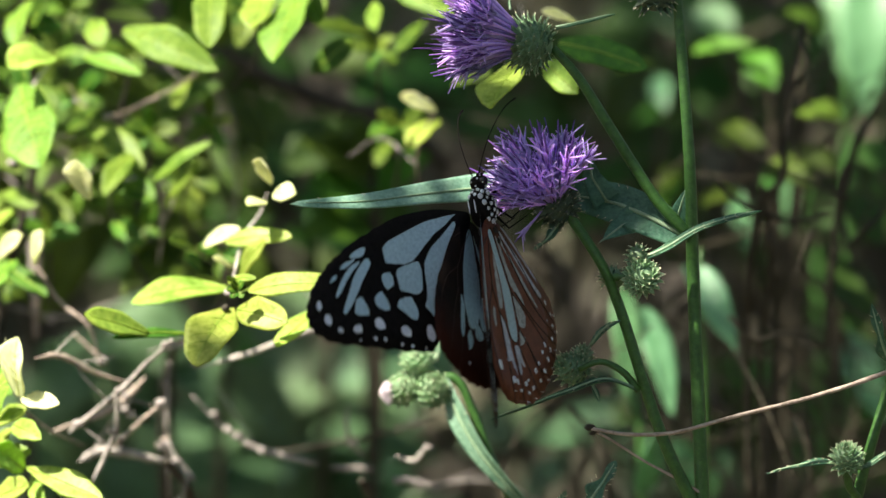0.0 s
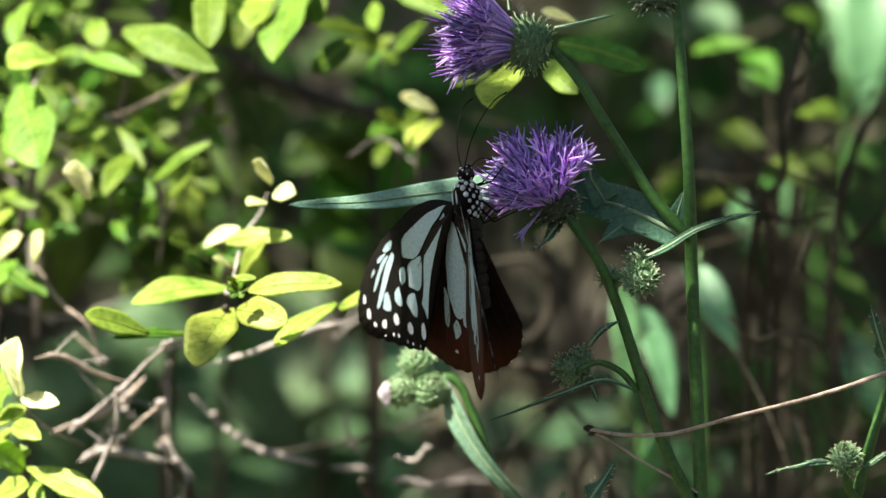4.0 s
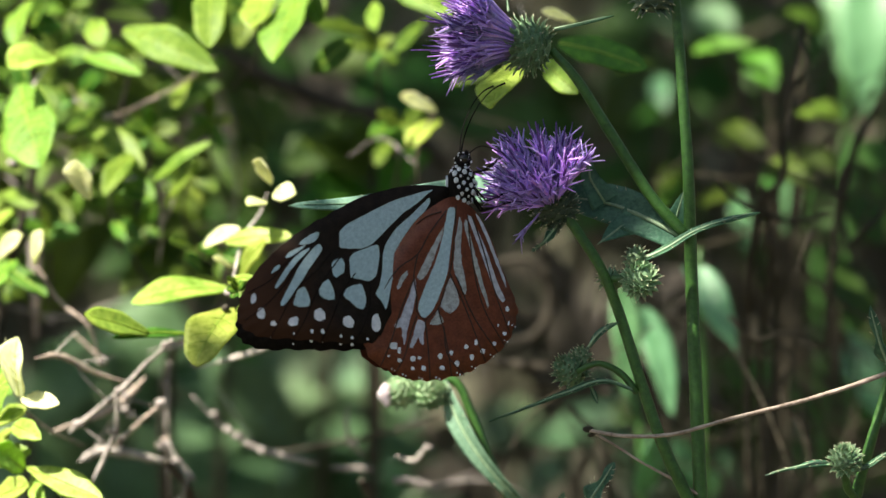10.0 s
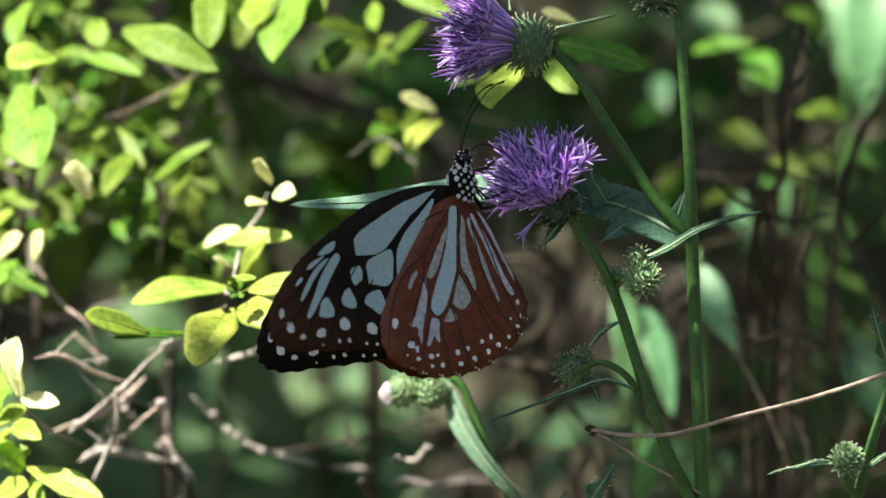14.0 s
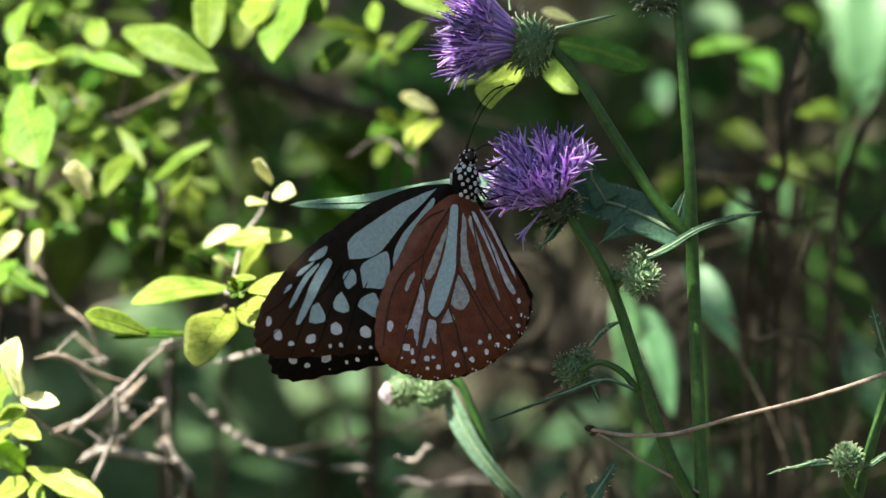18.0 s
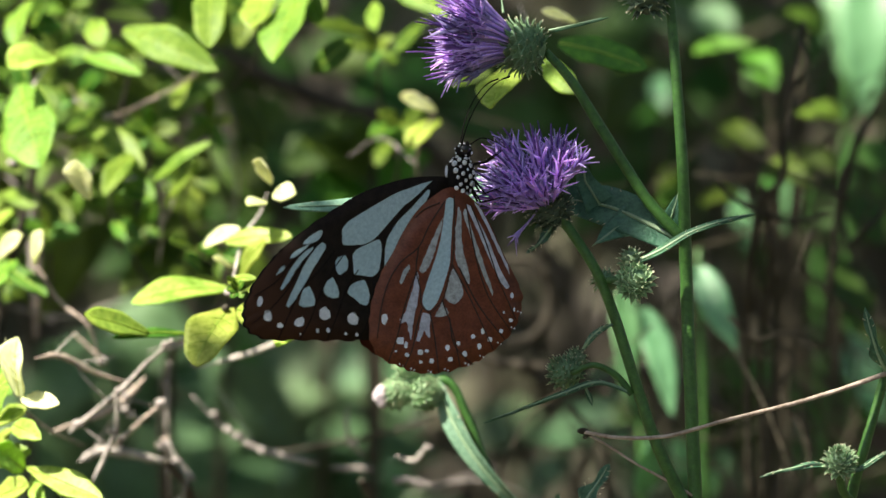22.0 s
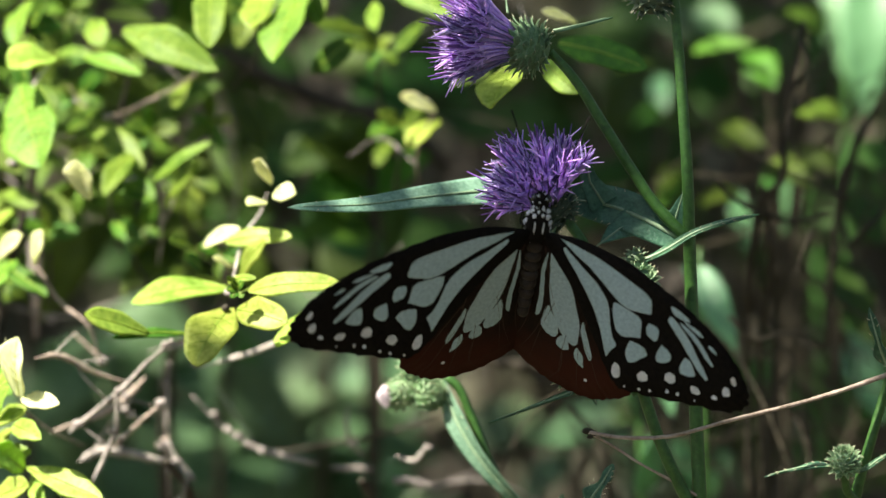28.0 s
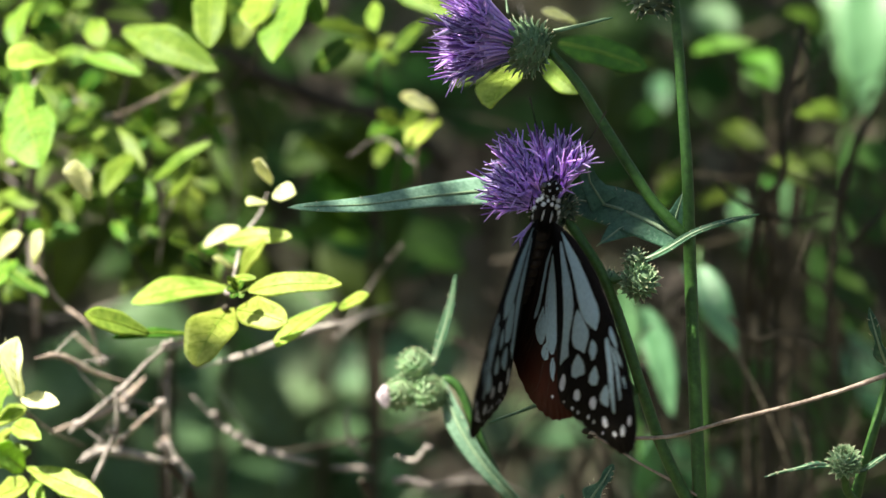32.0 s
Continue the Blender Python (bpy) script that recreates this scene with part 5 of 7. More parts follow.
def build_wood():
    H = "herb"
    herb([at(54.2, 0.1, 200), at(55.3, -31.1, 200), at(55.9, -61.1, 210)], [(at(54.2, -3.5, 200), at(62.2, -21.7, 190), 0.0042), (at(54.7, -9.5, 200), at(51.1, -3.5, 196), 0.0022)], "slender pale green lance-leaved plant behind the thistle", H, 0.0014, seed=2)
    herb([at(37.9, -7.1, 210), at(41.5, -33.5, 210), at(42.7, -61.1, 210)], [(at(37.7, -7.7, 210), at(38.9, -31.1, 200), 0.0042), (at(42.7, -12.5, 210), at(48.7, -35.3, 200), 0.0042), (at(41.5, -35.9, 210), at(36.1, -23.9, 205), 0.0024), (at(42.2, -52.7, 210), at(45.1, -38.3, 205), 0.004)], "pale green plant with upright lance-shaped leaves", H, 0.0014, seed=3)
    herb([at(55.9, -38.3, 300), at(54.7, -50.3, 300), at(54.1, -62.3, 300)], [(at(54.2, -52.7, 300), at(48.7, -40.7, 295), 0.006), (at(54.5, -51.5, 300), at(61.4, -43.1, 295), 0.006), (at(54.5, -55.1, 300), at(55.9, -43.1, 295), 0.005)], "low dull green plant in shade", H, 0.002, seed=12)
    herb([at(88.3, 64.9, 400), at(85.9, 16.9, 400), at(85.9, -61.1, 410)], [(at(91.3, 61.3, 390), at(89.3, 28.9, 378), 0.01), (at(83, 57, 392), at(85.5, 36, 380), 0.0055), (at(72, 16.9, 390), at(69.8, -3.5, 378), 0.0059), (at(61.9, 12.1, 390), at(65.5, -1.1, 378), 0.0038)], "tall pale green broad-leaved plant in open shade", H, 0.003, seed=1)
    herb([at(79, 20, 396), at(80, -20, 400), at(82, -61.1, 410)], [(at(85.2, -17.9, 318), at(93.4, -36.4, 306), 0.0062), (at(45.5, 36.5, 385), at(47.5, 29.5, 373), 0.0036)], "shorter pale green broad-leaved plant in open shade", H, 0.0024, seed=13)
    herb([at(73.9, 49.3, 420), at(49.9, 36.1, 430), at(45.7, 16.9, 440), at(47.5, -61.1, 440)], [(at(54.7, 45.7, 420), at(43.9, 49.3, 410), 0.008), (at(53.5, 50.5, 420), at(61.9, 45.7, 410), 0.007)], "leaning bluish green plant at the edge of the wood", "teal", 0.002, seed=11)
    herb([at(-19.7, 16.9, 420), at(-17.3, -7.1, 420), at(-14.9, -61.1, 430)], [(at(-17.3, -3.5, 420), at(-34.1, 2.5, 400), 0.010), (at(-17.3, 2.5, 420), at(-0.5, 2.5, 400), 0.010), (at(-17.3, -2.3, 420), at(-17.3, -19.1, 400), 0.010), (at(-19.7, 13.3, 420), at(-26.9, 21.7, 400), 0.009), (at(-17.3, 7.3, 420), at(-31.7, 9.7, 400), 0.009), (at(-10.1, -3.5, 420), at(7.9, 4.9, 400), 0.009), (at(-22.1, 0.1, 420), at(-12.5, 7.3, 400), 0.010)], "dark green leafy seedling in shade", "shaded_leaf", 0.002, seed=4)
    herb([at(-14, 26, 250), at(-15, 8, 250), at(-14.9, -61.1, 262)], [(at(-15, 10, 250), at(-29, 14, 240), 0.0075), (at(-15, 16, 250), at(-30, 23, 240), 0.0065), (at(-15, 12, 250), at(-3, 20, 240), 0.006), (at(-14, 20, 250), at(-22, 28, 240), 0.005), (at(-15, 4, 250), at(-30, 4, 240), 0.008), (at(-15, 22, 250), at(-6, 26, 240), 0.0045)], "green leafy seedling behind the bush", "azalea_shade", 0.0016, seed=41)
    herb([at(-43.7, -14.3, 620), at(-42.5, -35.9, 620), at(-41.3, -61.1, 620)], [(at(-42.5, -29.9, 620), at(-54.5, -23.9, 600), 0.013), (at(-42.5, -33.5, 620), at(-28.1, -28.7, 600), 0.013), (at(-42.5, -38.3, 620), at(-53.3, -47.9, 600), 0.012), (at(-42.5, -35.9, 620), at(-31.7, -49.1, 600), 0.012), (at(-42.5, -40.7, 620), at(-42.5, -55.1, 600), 0.012)], "low bluish green undergrowth plant", H, 0.003, seed=5)
    herb([at(-17.3, -21.5, 700), at(-16.1, -43.1, 700), at(-16.1, -61.1, 700)], [(at(-16.1, -38.3, 700), at(-26.9, -31.1, 690), 0.014), (at(-16.1, -39.5, 700), at(-5.3, -35.9, 690), 0.012), (at(-16.1, -43.1, 700), at(-22.1, -53.9, 690), 0.014), (at(-16.1, -43.1, 700), at(-7.7, -52.7, 690), 0.012)], "low green undergrowth plant", H, 0.003, seed=6)
    herb([at(76.3, 38.5, 250), at(73.9, 4.9, 250), at(72.7, -61.1, 260)], [(at(75.5, 29.5, 250), at(85.0, 27.5, 238), 0.0054), (at(74, 51, 250), at(80, 46, 238), 0.004), (at(49.4, 16.9, 250), at(46.1, 8.8, 238), 0.0031), (at(54.7, 10.2, 250), at(62.9, 11.6, 238), 0.0031), (at(43.9, 39.7, 250), at(37.4, 38, 238), 0.0034)], "thin sapling with yellow-green leaves", "azalea_mid", 0.0014, seed=7)
    herb([at(69, 46, 260), at(70.5, 4.9, 264), at(69, -61.1, 270)], [(at(64.5, 41.5, 250), at(70.5, 34.0, 238), 0.0052), (at(58.3, 24.6, 250), at(68.5, 21.8, 238), 0.0046), (at(53, 42, 250), at(66, 43.5, 238), 0.0026), (at(69, 18, 250), at(78, 14, 238), 0.004), (at(50, 18, 250), at(46, 12, 238), 0.003)], "thin sapling with olive green leaves", "azalea_shade", 0.0014, seed=27)
    herb([at(82, 46, 280), at(84, 4.9, 280), at(83, -61.1, 290)], [(at(73.9, 21.7, 270), at(82.3, 12.1, 258), 0.0072), (at(71.5, 51.7, 270), at(81.1, 45.7, 258), 0.0066), (at(84.7, 12.1, 300), at(93.6, 0.6, 290), 0.0062), (at(87.1, 21.7, 270), at(95.5, 16.9, 258), 0.0053), (at(83.5, -2.3, 270), at(88.3, -17.9, 258), 0.0078), (at(73.9, 16.9, 270), at(67.9, 12.1, 258), 0.0037)], "thin sapling with dark green leaves", "shaded_leaf", 0.0014, seed=17)
    herb([at(60.7, 45.7, 300), at(67.9, 13.3, 300), at(73.3, -4.7, 300), at(65.5, -61.1, 310)], [(at(61.9, 42.1, 300), at(52.3, 44.5, 290), 0.005)], "crooked dark woody shrub", "shaded_leaf", 0.003, seed=8)
    rnd = random.Random(76)
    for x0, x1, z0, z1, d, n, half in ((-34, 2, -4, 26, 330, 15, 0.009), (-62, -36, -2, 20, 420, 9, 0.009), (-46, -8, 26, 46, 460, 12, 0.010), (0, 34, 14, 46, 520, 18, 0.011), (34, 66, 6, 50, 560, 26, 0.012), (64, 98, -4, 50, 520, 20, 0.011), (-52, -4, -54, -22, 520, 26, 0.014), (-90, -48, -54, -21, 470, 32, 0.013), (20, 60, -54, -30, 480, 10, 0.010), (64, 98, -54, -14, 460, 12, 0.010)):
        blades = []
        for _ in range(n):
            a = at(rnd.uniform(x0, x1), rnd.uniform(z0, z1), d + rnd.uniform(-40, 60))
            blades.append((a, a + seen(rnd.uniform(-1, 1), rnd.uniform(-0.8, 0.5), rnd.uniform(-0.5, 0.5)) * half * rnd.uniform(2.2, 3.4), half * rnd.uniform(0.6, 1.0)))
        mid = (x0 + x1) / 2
        herb([at(mid, z1, d), at(mid + 2, (z0 + z1) / 2, d), at(mid + 1, -62, d + 10)], blades, "dark green leafy seedling in deep shade" if z1 > -20 else "bluish green leafy seedling in deep shade", "shaded_leaf" if z1 > -20 else "teal", 0.002, seed=int(d + mid))
    rnd = random.Random(77)
    # bare stems standing in the undergrowth
    for i, (x, d, r, k) in enumerate(((1395, 300, 0.0009, 2), (1440, 360, 0.0009, 3), (1150, 640, 0.002, 4), (1020, 700, 0.003, 5), (60, 420, 0.002, 6), (520, 700, 0.003, 7), (860, 800, 0.004, 8))):
        top = at((x - 784) * 0.12 + rnd.uniform(-3, 3), 70, d)
        low = at((x - 784) * 0.12 + rnd.uniform(-3, 3), -60, d)
        foot = Vector((low.x, low.y, height(low.x, low.y) - 0.01))
        s = thing("sapling", Matrix.Translation(foot), "thin bare woody sapling stem in the undergrowth", "sapling", "saplings")
        mid = top.lerp(low, 0.5) + ACROSS * rnd.uniform(-0.006, 0.006)
        tube("stem", [top + Vector((rnd.uniform(-0.1, 0.1), 0.1, 0.5)), top, mid, low, foot], [r * 0.8, r, r * 1.3], M["bark"], s, 7, 26, "", 0.1, rnd)
        for _ in range(3):
            t = rnd.random()
            p = top.lerp(low, t)
            q = p + seen(rnd.uniform(-1, 1), rnd.uniform(0.2, 1), rnd.uniform(-0.3, 0.3)) * rnd.uniform(0.03, 0.08)
            tube("side_twig", [p, p.lerp(q, 0.5) + UPWARD * rnd.uniform(-0.008, 0.008), q], [r * 0.5, r * 0.25], M["bark"], s, 6, 8)
    # tangle of dark twigs between the thistle and the wood
    tangle = thing("bramble", Matrix.Translation(standing(73.9, 0, 330)), "tangle of thin dark woody twigs in shade", "shrub")
    root = standing(73.9, 0, 330)
    for x, z, d in ((1385, 120, 260), (1470, 60, 300), (1300, 240, 320), (1530, 260, 280), (1360, 380, 240), (1250, 320, 300), (1000, 480, 300), (960, 560, 330), (1420, 470, 270), (1050, 780, 300)):
        p = at((x - 784) * 0.12, (441 - z) * 0.12, d)
        line = [p]
        way = seen(rnd.uniform(-0.5, 0.5), -1, 0)
        for _ in range(5):
            way = (way + seen(rnd.uniform(-1, 1), rnd.uniform(-0.6, 0.1), rnd.uniform(-0.3, 0.3)) * 0.7).normalized()
            line.append(line[-1] + way * rnd.uniform(0.016, 0.032))
        tube("twig", [*line, line[-1].lerp(root, 0.4), root], [0.0004, 0.0008, 0.0011, 0.0015], M["bark"], tangle, 6, 40, "", 0.15, rnd)
        for _ in range(6):
            a = line[rnd.randrange(1, 5)]
            b = a + seen(rnd.uniform(-1, 1), rnd.uniform(-0.3, 1), rnd.uniform(-0.3, 0.3)) * rnd.uniform(0.012, 0.04)
            c = b + seen(rnd.uniform(-1, 1), rnd.uniform(-0.6, 1), rnd.uniform(-0.3, 0.3)) * rnd.uniform(0.008, 0.03)
            tube("twig", [a, b, c], [0.0006, 0.0004, 0.0002], M["bark"], tangle, 6, 10, "", 0.2, rnd)
    limbs = [
        ([at(76.6, 48.1, 120), at(74.2, 36.1, 120), at(72.2, 24.1, 122), at(71.5, 13.9, 124), at(67.9, 10.7, 126), at(66.1, 2.5, 130), at(64.6, -23.9, 150), at(65, -55.1, 160)], 0.0009),
        ([at(75.8, 44.5, 120), at(77.5, 39.7, 118), at(74.5, 33.7, 118)], 0.0006),
        ([at(67.9, 13.3, 124), at(69.4, 2.5, 130), at(67.4, -25.1, 150), at(67.9, -55.1, 160)], 0.0008),
        ([at(92.2, 30.7, 140), at(87.1, 20.5, 140), at(84.7, 10.9, 142), at(82.3, -7.1, 146), at(81.4, -21.5, 150)], 0.0010),
        ([at(94.1, 9.1, 130), at(89.5, 3.7, 130), at(85.4, -0.1, 132)], 0.0007),
        ([at(57.4, 14.8, 110), at(61.9, 10.7, 112), at(69.1, 7.1, 114), at(75.1, 5.9, 116), at(81.4, 7.6, 118)], 0.0006),
    ]
    limbs += [
        ([at(78.7, 4.9, 104), at(76.8, 0.1, 104), at(74.9, -6.1, 106)], 0.0005),
        ([at(60.7, -14.3, 120), at(65.5, -19.1, 122), at(73.9, -17.9, 124), at(82.1, -21.5, 126)], 0.0006),
        ([at(71.5, -31.1, 130), at(76.3, -38.3, 130), at(78.7, -52.7, 134)], 0.0008),
        ([at(10.3, -2.9, 210), at(18.7, -2.5, 210), at(22.9, -9.5, 212), at(19.9, -17.9, 214), at(12.7, -20.5, 216)], 0.0013),
        ([at(1.9, -19.1, 190), at(11.5, -23.9, 190), at(24.7, -25.7, 192), at(35.5, -31.1, 194)], 0.0012),
        ([at(-48.5, 43.3, 330), at(-36.5, 36.1, 330), at(-24.5, 31.3, 334), at(-10.1, 27.1, 336), at(1.9, 16.9, 340)], 0.0030),
    ]
    limbs += [
        ([at(9.1, -9.5, 300), at(21.1, -14.3, 300), at(24.1, -4.7, 302), at(18.7, 2.5, 304)], 0.0022),
        ([at(-58.1, 55.3, 260), at(-55.7, 38.5, 262), at(-58.1, 16.9, 264), at(-60.5, -3.5, 268)], 0.0020),
        ([at(13.9, -23.9, 260), at(28.3, -29.9, 262), at(45.1, -26.3, 266), at(61.9, -35.9, 270)], 0.0020),
        ([at(27.1, -33.5, 150), at(33.1, -40.7, 150), at(35.5, -53.9, 152)], 0.0008),
    ]
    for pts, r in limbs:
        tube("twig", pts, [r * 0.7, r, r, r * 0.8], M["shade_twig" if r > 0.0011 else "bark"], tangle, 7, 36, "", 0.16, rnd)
    # fine dark twigs across the gap behind the thistle
    r = random.Random(79)
    for _ in range(26):
        p = at(r.uniform(36, 96), r.uniform(-52, 50), r.uniform(130, 260))
        way = seen(r.uniform(-1, 1), r.uniform(-1, 0.2), r.uniform(-0.2, 0.2))
        line = [p]
        for _ in range(3):
            way = (way + seen(r.uniform(-1, 1), r.uniform(-1, 0.6), r.uniform(-0.3, 0.3)) * 0.6).normalized()
            line.append(line[-1] + way * r.uniform(0.012, 0.03))
        tube("twig", line, [0.0002, 0.0003, 0.0004], M["bark"], tangle, 6, 16, "", 0.2, r)
    # undergrowth
    rnd = random.Random(78)
    for i in range(22):
        y = rnd.uniform(1.05, 1.7)
        x = rnd.uniform(-0.2, 0.2) * (y + 0.9) * 1.1
        z = height(x, y)
        s = thing("fern_clump" if i % 3 else "shrub", Matrix.Translation((x, y, z)), "low dark green undergrowth clump on the woodland floor", "undergrowth", "undergrowth clumps")
        bm = bmesh.new()
        for _ in range(16):
            a = rnd.uniform(0, 6.3)
            l = rnd.uniform(0.035, 0.10)
            o = Vector((math.cos(a), math.sin(a), rnd.uniform(0.5, 1.8))).normalized()
            c = Vector((x, y, z)) + o * l * 0.4
            blade_into(bm, spline([c, c + o * l * 0.5 + Vector((0, 0, 0.006)), c + o * l - Vector((0, 0, l * 0.25))], 5), l * rnd.uniform(0.10, 0.22), Vector((rnd.uniform(-0.4, 0.4), -0.3, 0.9)).normalized(), 0.2, 0.05, 0, 0.0006, None, 2, rnd.randrange(999))
        part("leaves", bm, M["herb" if i == 6 else "shaded_leaf"], s)
        tube("stem", [Vector((x, y, z - 0.01)), Vector((x + 0.004, y, z + 0.02)), Vector((x, y, z + 0.05))], [0.002, 0.001], M["bark"], s, 6, 6)


build_wood()


def build_tree(name, foot, top, radius, crown, count, size, seed, label, limbs=(), trunk=None, singles=()):
    """A tree: tapered trunk, limbs and a crown of many small leaves inside uneven clumps."""
    rnd = random.Random(seed)
    t = thing(name, Matrix.Translation(foot), label, "tree", "trees of the wood")
    tube("trunk", trunk or [foot - Vector((0, 0, 0.1)), foot.lerp(top, 0.4) + Vector((0.1, 0.05, 0)), top], [radius * 1.25, radius, radius * 0.5], M["bark"], t, 14, 18, "", 0.06, rnd)
    for a, b in limbs:
        tube("limb", [a, a.lerp(b, 0.5) + Vector((0, 0, 0.06)), b], [radius * 0.4, radius * 0.2, radius * 0.06], M["bark"], t, 8, 12, "", 0.08, rnd)
    verts, faces = [], []
    places = list(singles)
    for c, r in crown:
        for _ in range(count):
            n = Vector((rnd.gauss(0, 1), rnd.gauss(0, 1), rnd.gauss(0, 0.7)))
            n = n.normalized() * rnd.random() ** 0.5
            places.append((Vector(c) + Vector((n.x * r[0], n.y * r[1], n.z * r[2])), size))
    for p, big in places:
        q = Euler((rnd.uniform(-0.7, 0.7), rnd.uniform(-0.7, 0.7), rnd.uniform(0, 6.3))).to_matrix()
        l, w, k = big * rnd.uniform(0.7, 1.2), big * rnd.uniform(0.3, 0.5), len(verts)
        for e in ((-l, 0, 0), (-0.2 * l, w, 0.1 * l), (0.5 * l, 0.7 * w, 0.08 * l), (l, 0, -0.1 * l), (0.5 * l, -0.7 * w, 0.08 * l), (-0.2 * l, -w, 0.1 * l)):
            verts.append(p + q @ Vector(e))
        faces += [(k, k + 1, k + 2, k + 3), (k, k + 3, k + 4, k + 5)]
    me = bpy.data.meshes.new("crown")
    inv = BASE[t].inverted()
    me.from_pydata([inv @ v for v in verts], [], faces)
    me.materials.append(M["crown"])
    c = new("crown", me)
    c.parent = t
    return t


def build_trees():
    rnd = random.Random(31)
    # an unseen bough, added towards the sun to keep the thistle in shade
    leaves = []
    for _ in range(340):
        x, y = rnd.uniform(-0.078, 0.115) + rnd.gauss(0, 0.006), rnd.uniform(-0.115, 0.010) + rnd.gauss(0, 0.005)
        # gaps that let sun through to the low bud and the flower
        if math.hypot(x - 0.059, y + 0.009) < 0.010 or (0.014 < x < 0.034 and y > -0.018 and rnd.random() < 0.8):
            continue
        leaves.append((VIEW @ Vector((x, y, 0)) + SUN * rnd.uniform(0.55, 0.85), 0.016))
    for _ in range(20):
        leaves.append((VIEW @ Vector((rnd.uniform(0.027, 0.10), rnd.uniform(0.012, 0.075), 0)) + SUN * rnd.uniform(0.6, 0.85), 0.016))
    r = random.Random(6)
    for _ in range(16):
        leaves.append((VIEW @ Vector((r.uniform(0.046, 0.074), r.uniform(0.058, 0.088), 0)) + SUN * r.uniform(0.6, 0.85), 0.014))
    bough = VIEW @ Vector((0.02, -0.05, 0)) + SUN * 0.7
    foot = Vector((1.6, -1.4, height(1.6, -1.4)))
    build_tree("tree", foot, Vector((1.2, -1.1, 6.5)), 0.12, [(Vector((1.4 + rnd.uniform(-0.5, 1.5), -1.4 + rnd.uniform(-1.2, 0.4), rnd.uniform(4.5, 7))), (0.7, 0.7, 0.5)) for _ in range(5)], 200, 0.05, 1, "unseen slender tree added so that its leafy bough shades the thistle", [(Vector((1.5, -1.3, 1.9)), bough + Vector((0.12, -0.04, 0.02))), (bough + Vector((0.12, -0.04, 0.02)), bough + Vector((-0.06, 0.01, 0)))], None, leaves)
    # a second unseen bough, added to dapple the light on undergrowth and bank
    leaves = []
    for _ in range(700):
        x, y = rnd.uniform(0.015, 0.30) + rnd.gauss(0, 0.02), rnd.uniform(0.12, 0.85) + rnd.gauss(0, 0.02)
        # openings left where leaves below should catch the sun
        if (x < 0.035 and y < 0.19) or (0.14 < x < 0.23 and 0.37 < y < 0.49) or (0.09 < x < 0.27 and 0.34 < y < 0.56 and rnd.random() < 0.55) or (0.03 < x < 0.10 and 0.15 < y < 0.245 and rnd.random() < 0.78) or (0.09 < x < 0.135 and 0.235 < y < 0.28 and rnd.random() < 0.75):
            continue
        if any(math.hypot(x - u, y - v) < r for u, v, r in ((0.124, 0.26, 0.016), (0.038, 0.204, 0.010), (0.062, 0.197, 0.011), (0.172, 0.41, 0.045), (0.128, 0.41, 0.014), (0.108, 0.39, 0.026), (0.15, 0.40, 0.014))):
            continue
        leaves.append((VIEW @ Vector((x, y, 0)) + SUN * rnd.uniform(1.2, 1.9), 0.034))
    for _ in range(260):
        x, y = rnd.uniform(-0.26, 0.015) + rnd.gauss(0, 0.025), rnd.uniform(0.20, 0.95) + rnd.gauss(0, 0.025)
        leaves.append((VIEW @ Vector((x, y, 0)) + SUN * rnd.uniform(1.2, 1.9), 0.034))
    for _ in range(1500):
        x, y = rnd.uniform(-0.45, 0.45), rnd.uniform(0.85, 1.9)
        if noise.noise((x * 7, y * 7, 1)) > (0.72 if x > 0.0 else 0.10):
            continue
        leaves.append((VIEW @ Vector((x, y, 0)) + SUN * rnd.uniform(1.3, 2.0), 0.036))
    bough = VIEW @ Vector((0.05, 0.5, 0)) + SUN * 1.5
    foot = Vector((2.0, 1.2, height(2.0, 1.2)))
    build_tree("tree", foot, Vector((2.1, 1.3, 6.0)), 0.10, [(Vector((2.2 + rnd.uniform(-0.9, 1.2), 1.4 + rnd.uniform(-0.8, 1.2), rnd.uniform(4, 6.5))), (0.8, 0.8, 0.5)) for _ in range(6)], 300, 0.09, 2, "unseen slender tree added so that its bough shades the undergrowth", [(Vector((2.05, 1.25, 2.2)), bough + Vector((0.15, 0, 0.03))), (bough + Vector((0.15, 0, 0.03)), bough + Vector((-0.2, 0.05, 0)))], None, leaves)
    # unseen wood behind and around, added so its crowns close off most sky
    for i, (x, y) in enumerate(((-6.5, 3.4), (1.9, 2.8), (-0.9, 5.9), (0.9, 8.5), (-1.6, 9.5), (3.4, 6.4), (-4.4, 6.2), (0.2, 13.5), (-5.5, 11), (5.2, 12), (2.3, 15), (-2.8, 15.5), (7.5, 8), (-8, 8), (1.0, 4.6), (-7.5, -5.5), (-4.2, -7.2), (-4.4, 3.6), (-1.2, -6.6), (1.6, -7.4), (4.4, -6.2), (7.2, -4.8), (5.6, -0.6), (-8.6, 0.4))):
        foot = Vector((x, y, height(x, y)))
        r = rnd.uniform(0.10, 0.2)
        clumps = [(foot + Vector((rnd.uniform(-2.2, 2.2), rnd.uniform(-1.8, 1.8), rnd.uniform(2.9, 6.5))), (1.1, 1.1, 0.6)) for _ in range(12)]
        build_tree("tree", foot, foot + Vector((rnd.uniform(-0.4, 0.4), 0, 7)), r, clumps, 75 if (x, y) == (-4.4, 3.6) else 170, 0.15, 50 + i, "unseen tall woodland tree with a dark trunk, its leafy crown added to block sky", [(foot + Vector((0, 0, 2.6)), c[0]) for c in clumps[:4]])
    # an unseen leaning young tree, added to shade part of the floor
    foot = Vector((-1.75, 4.3, height(-1.75, 4.3)))
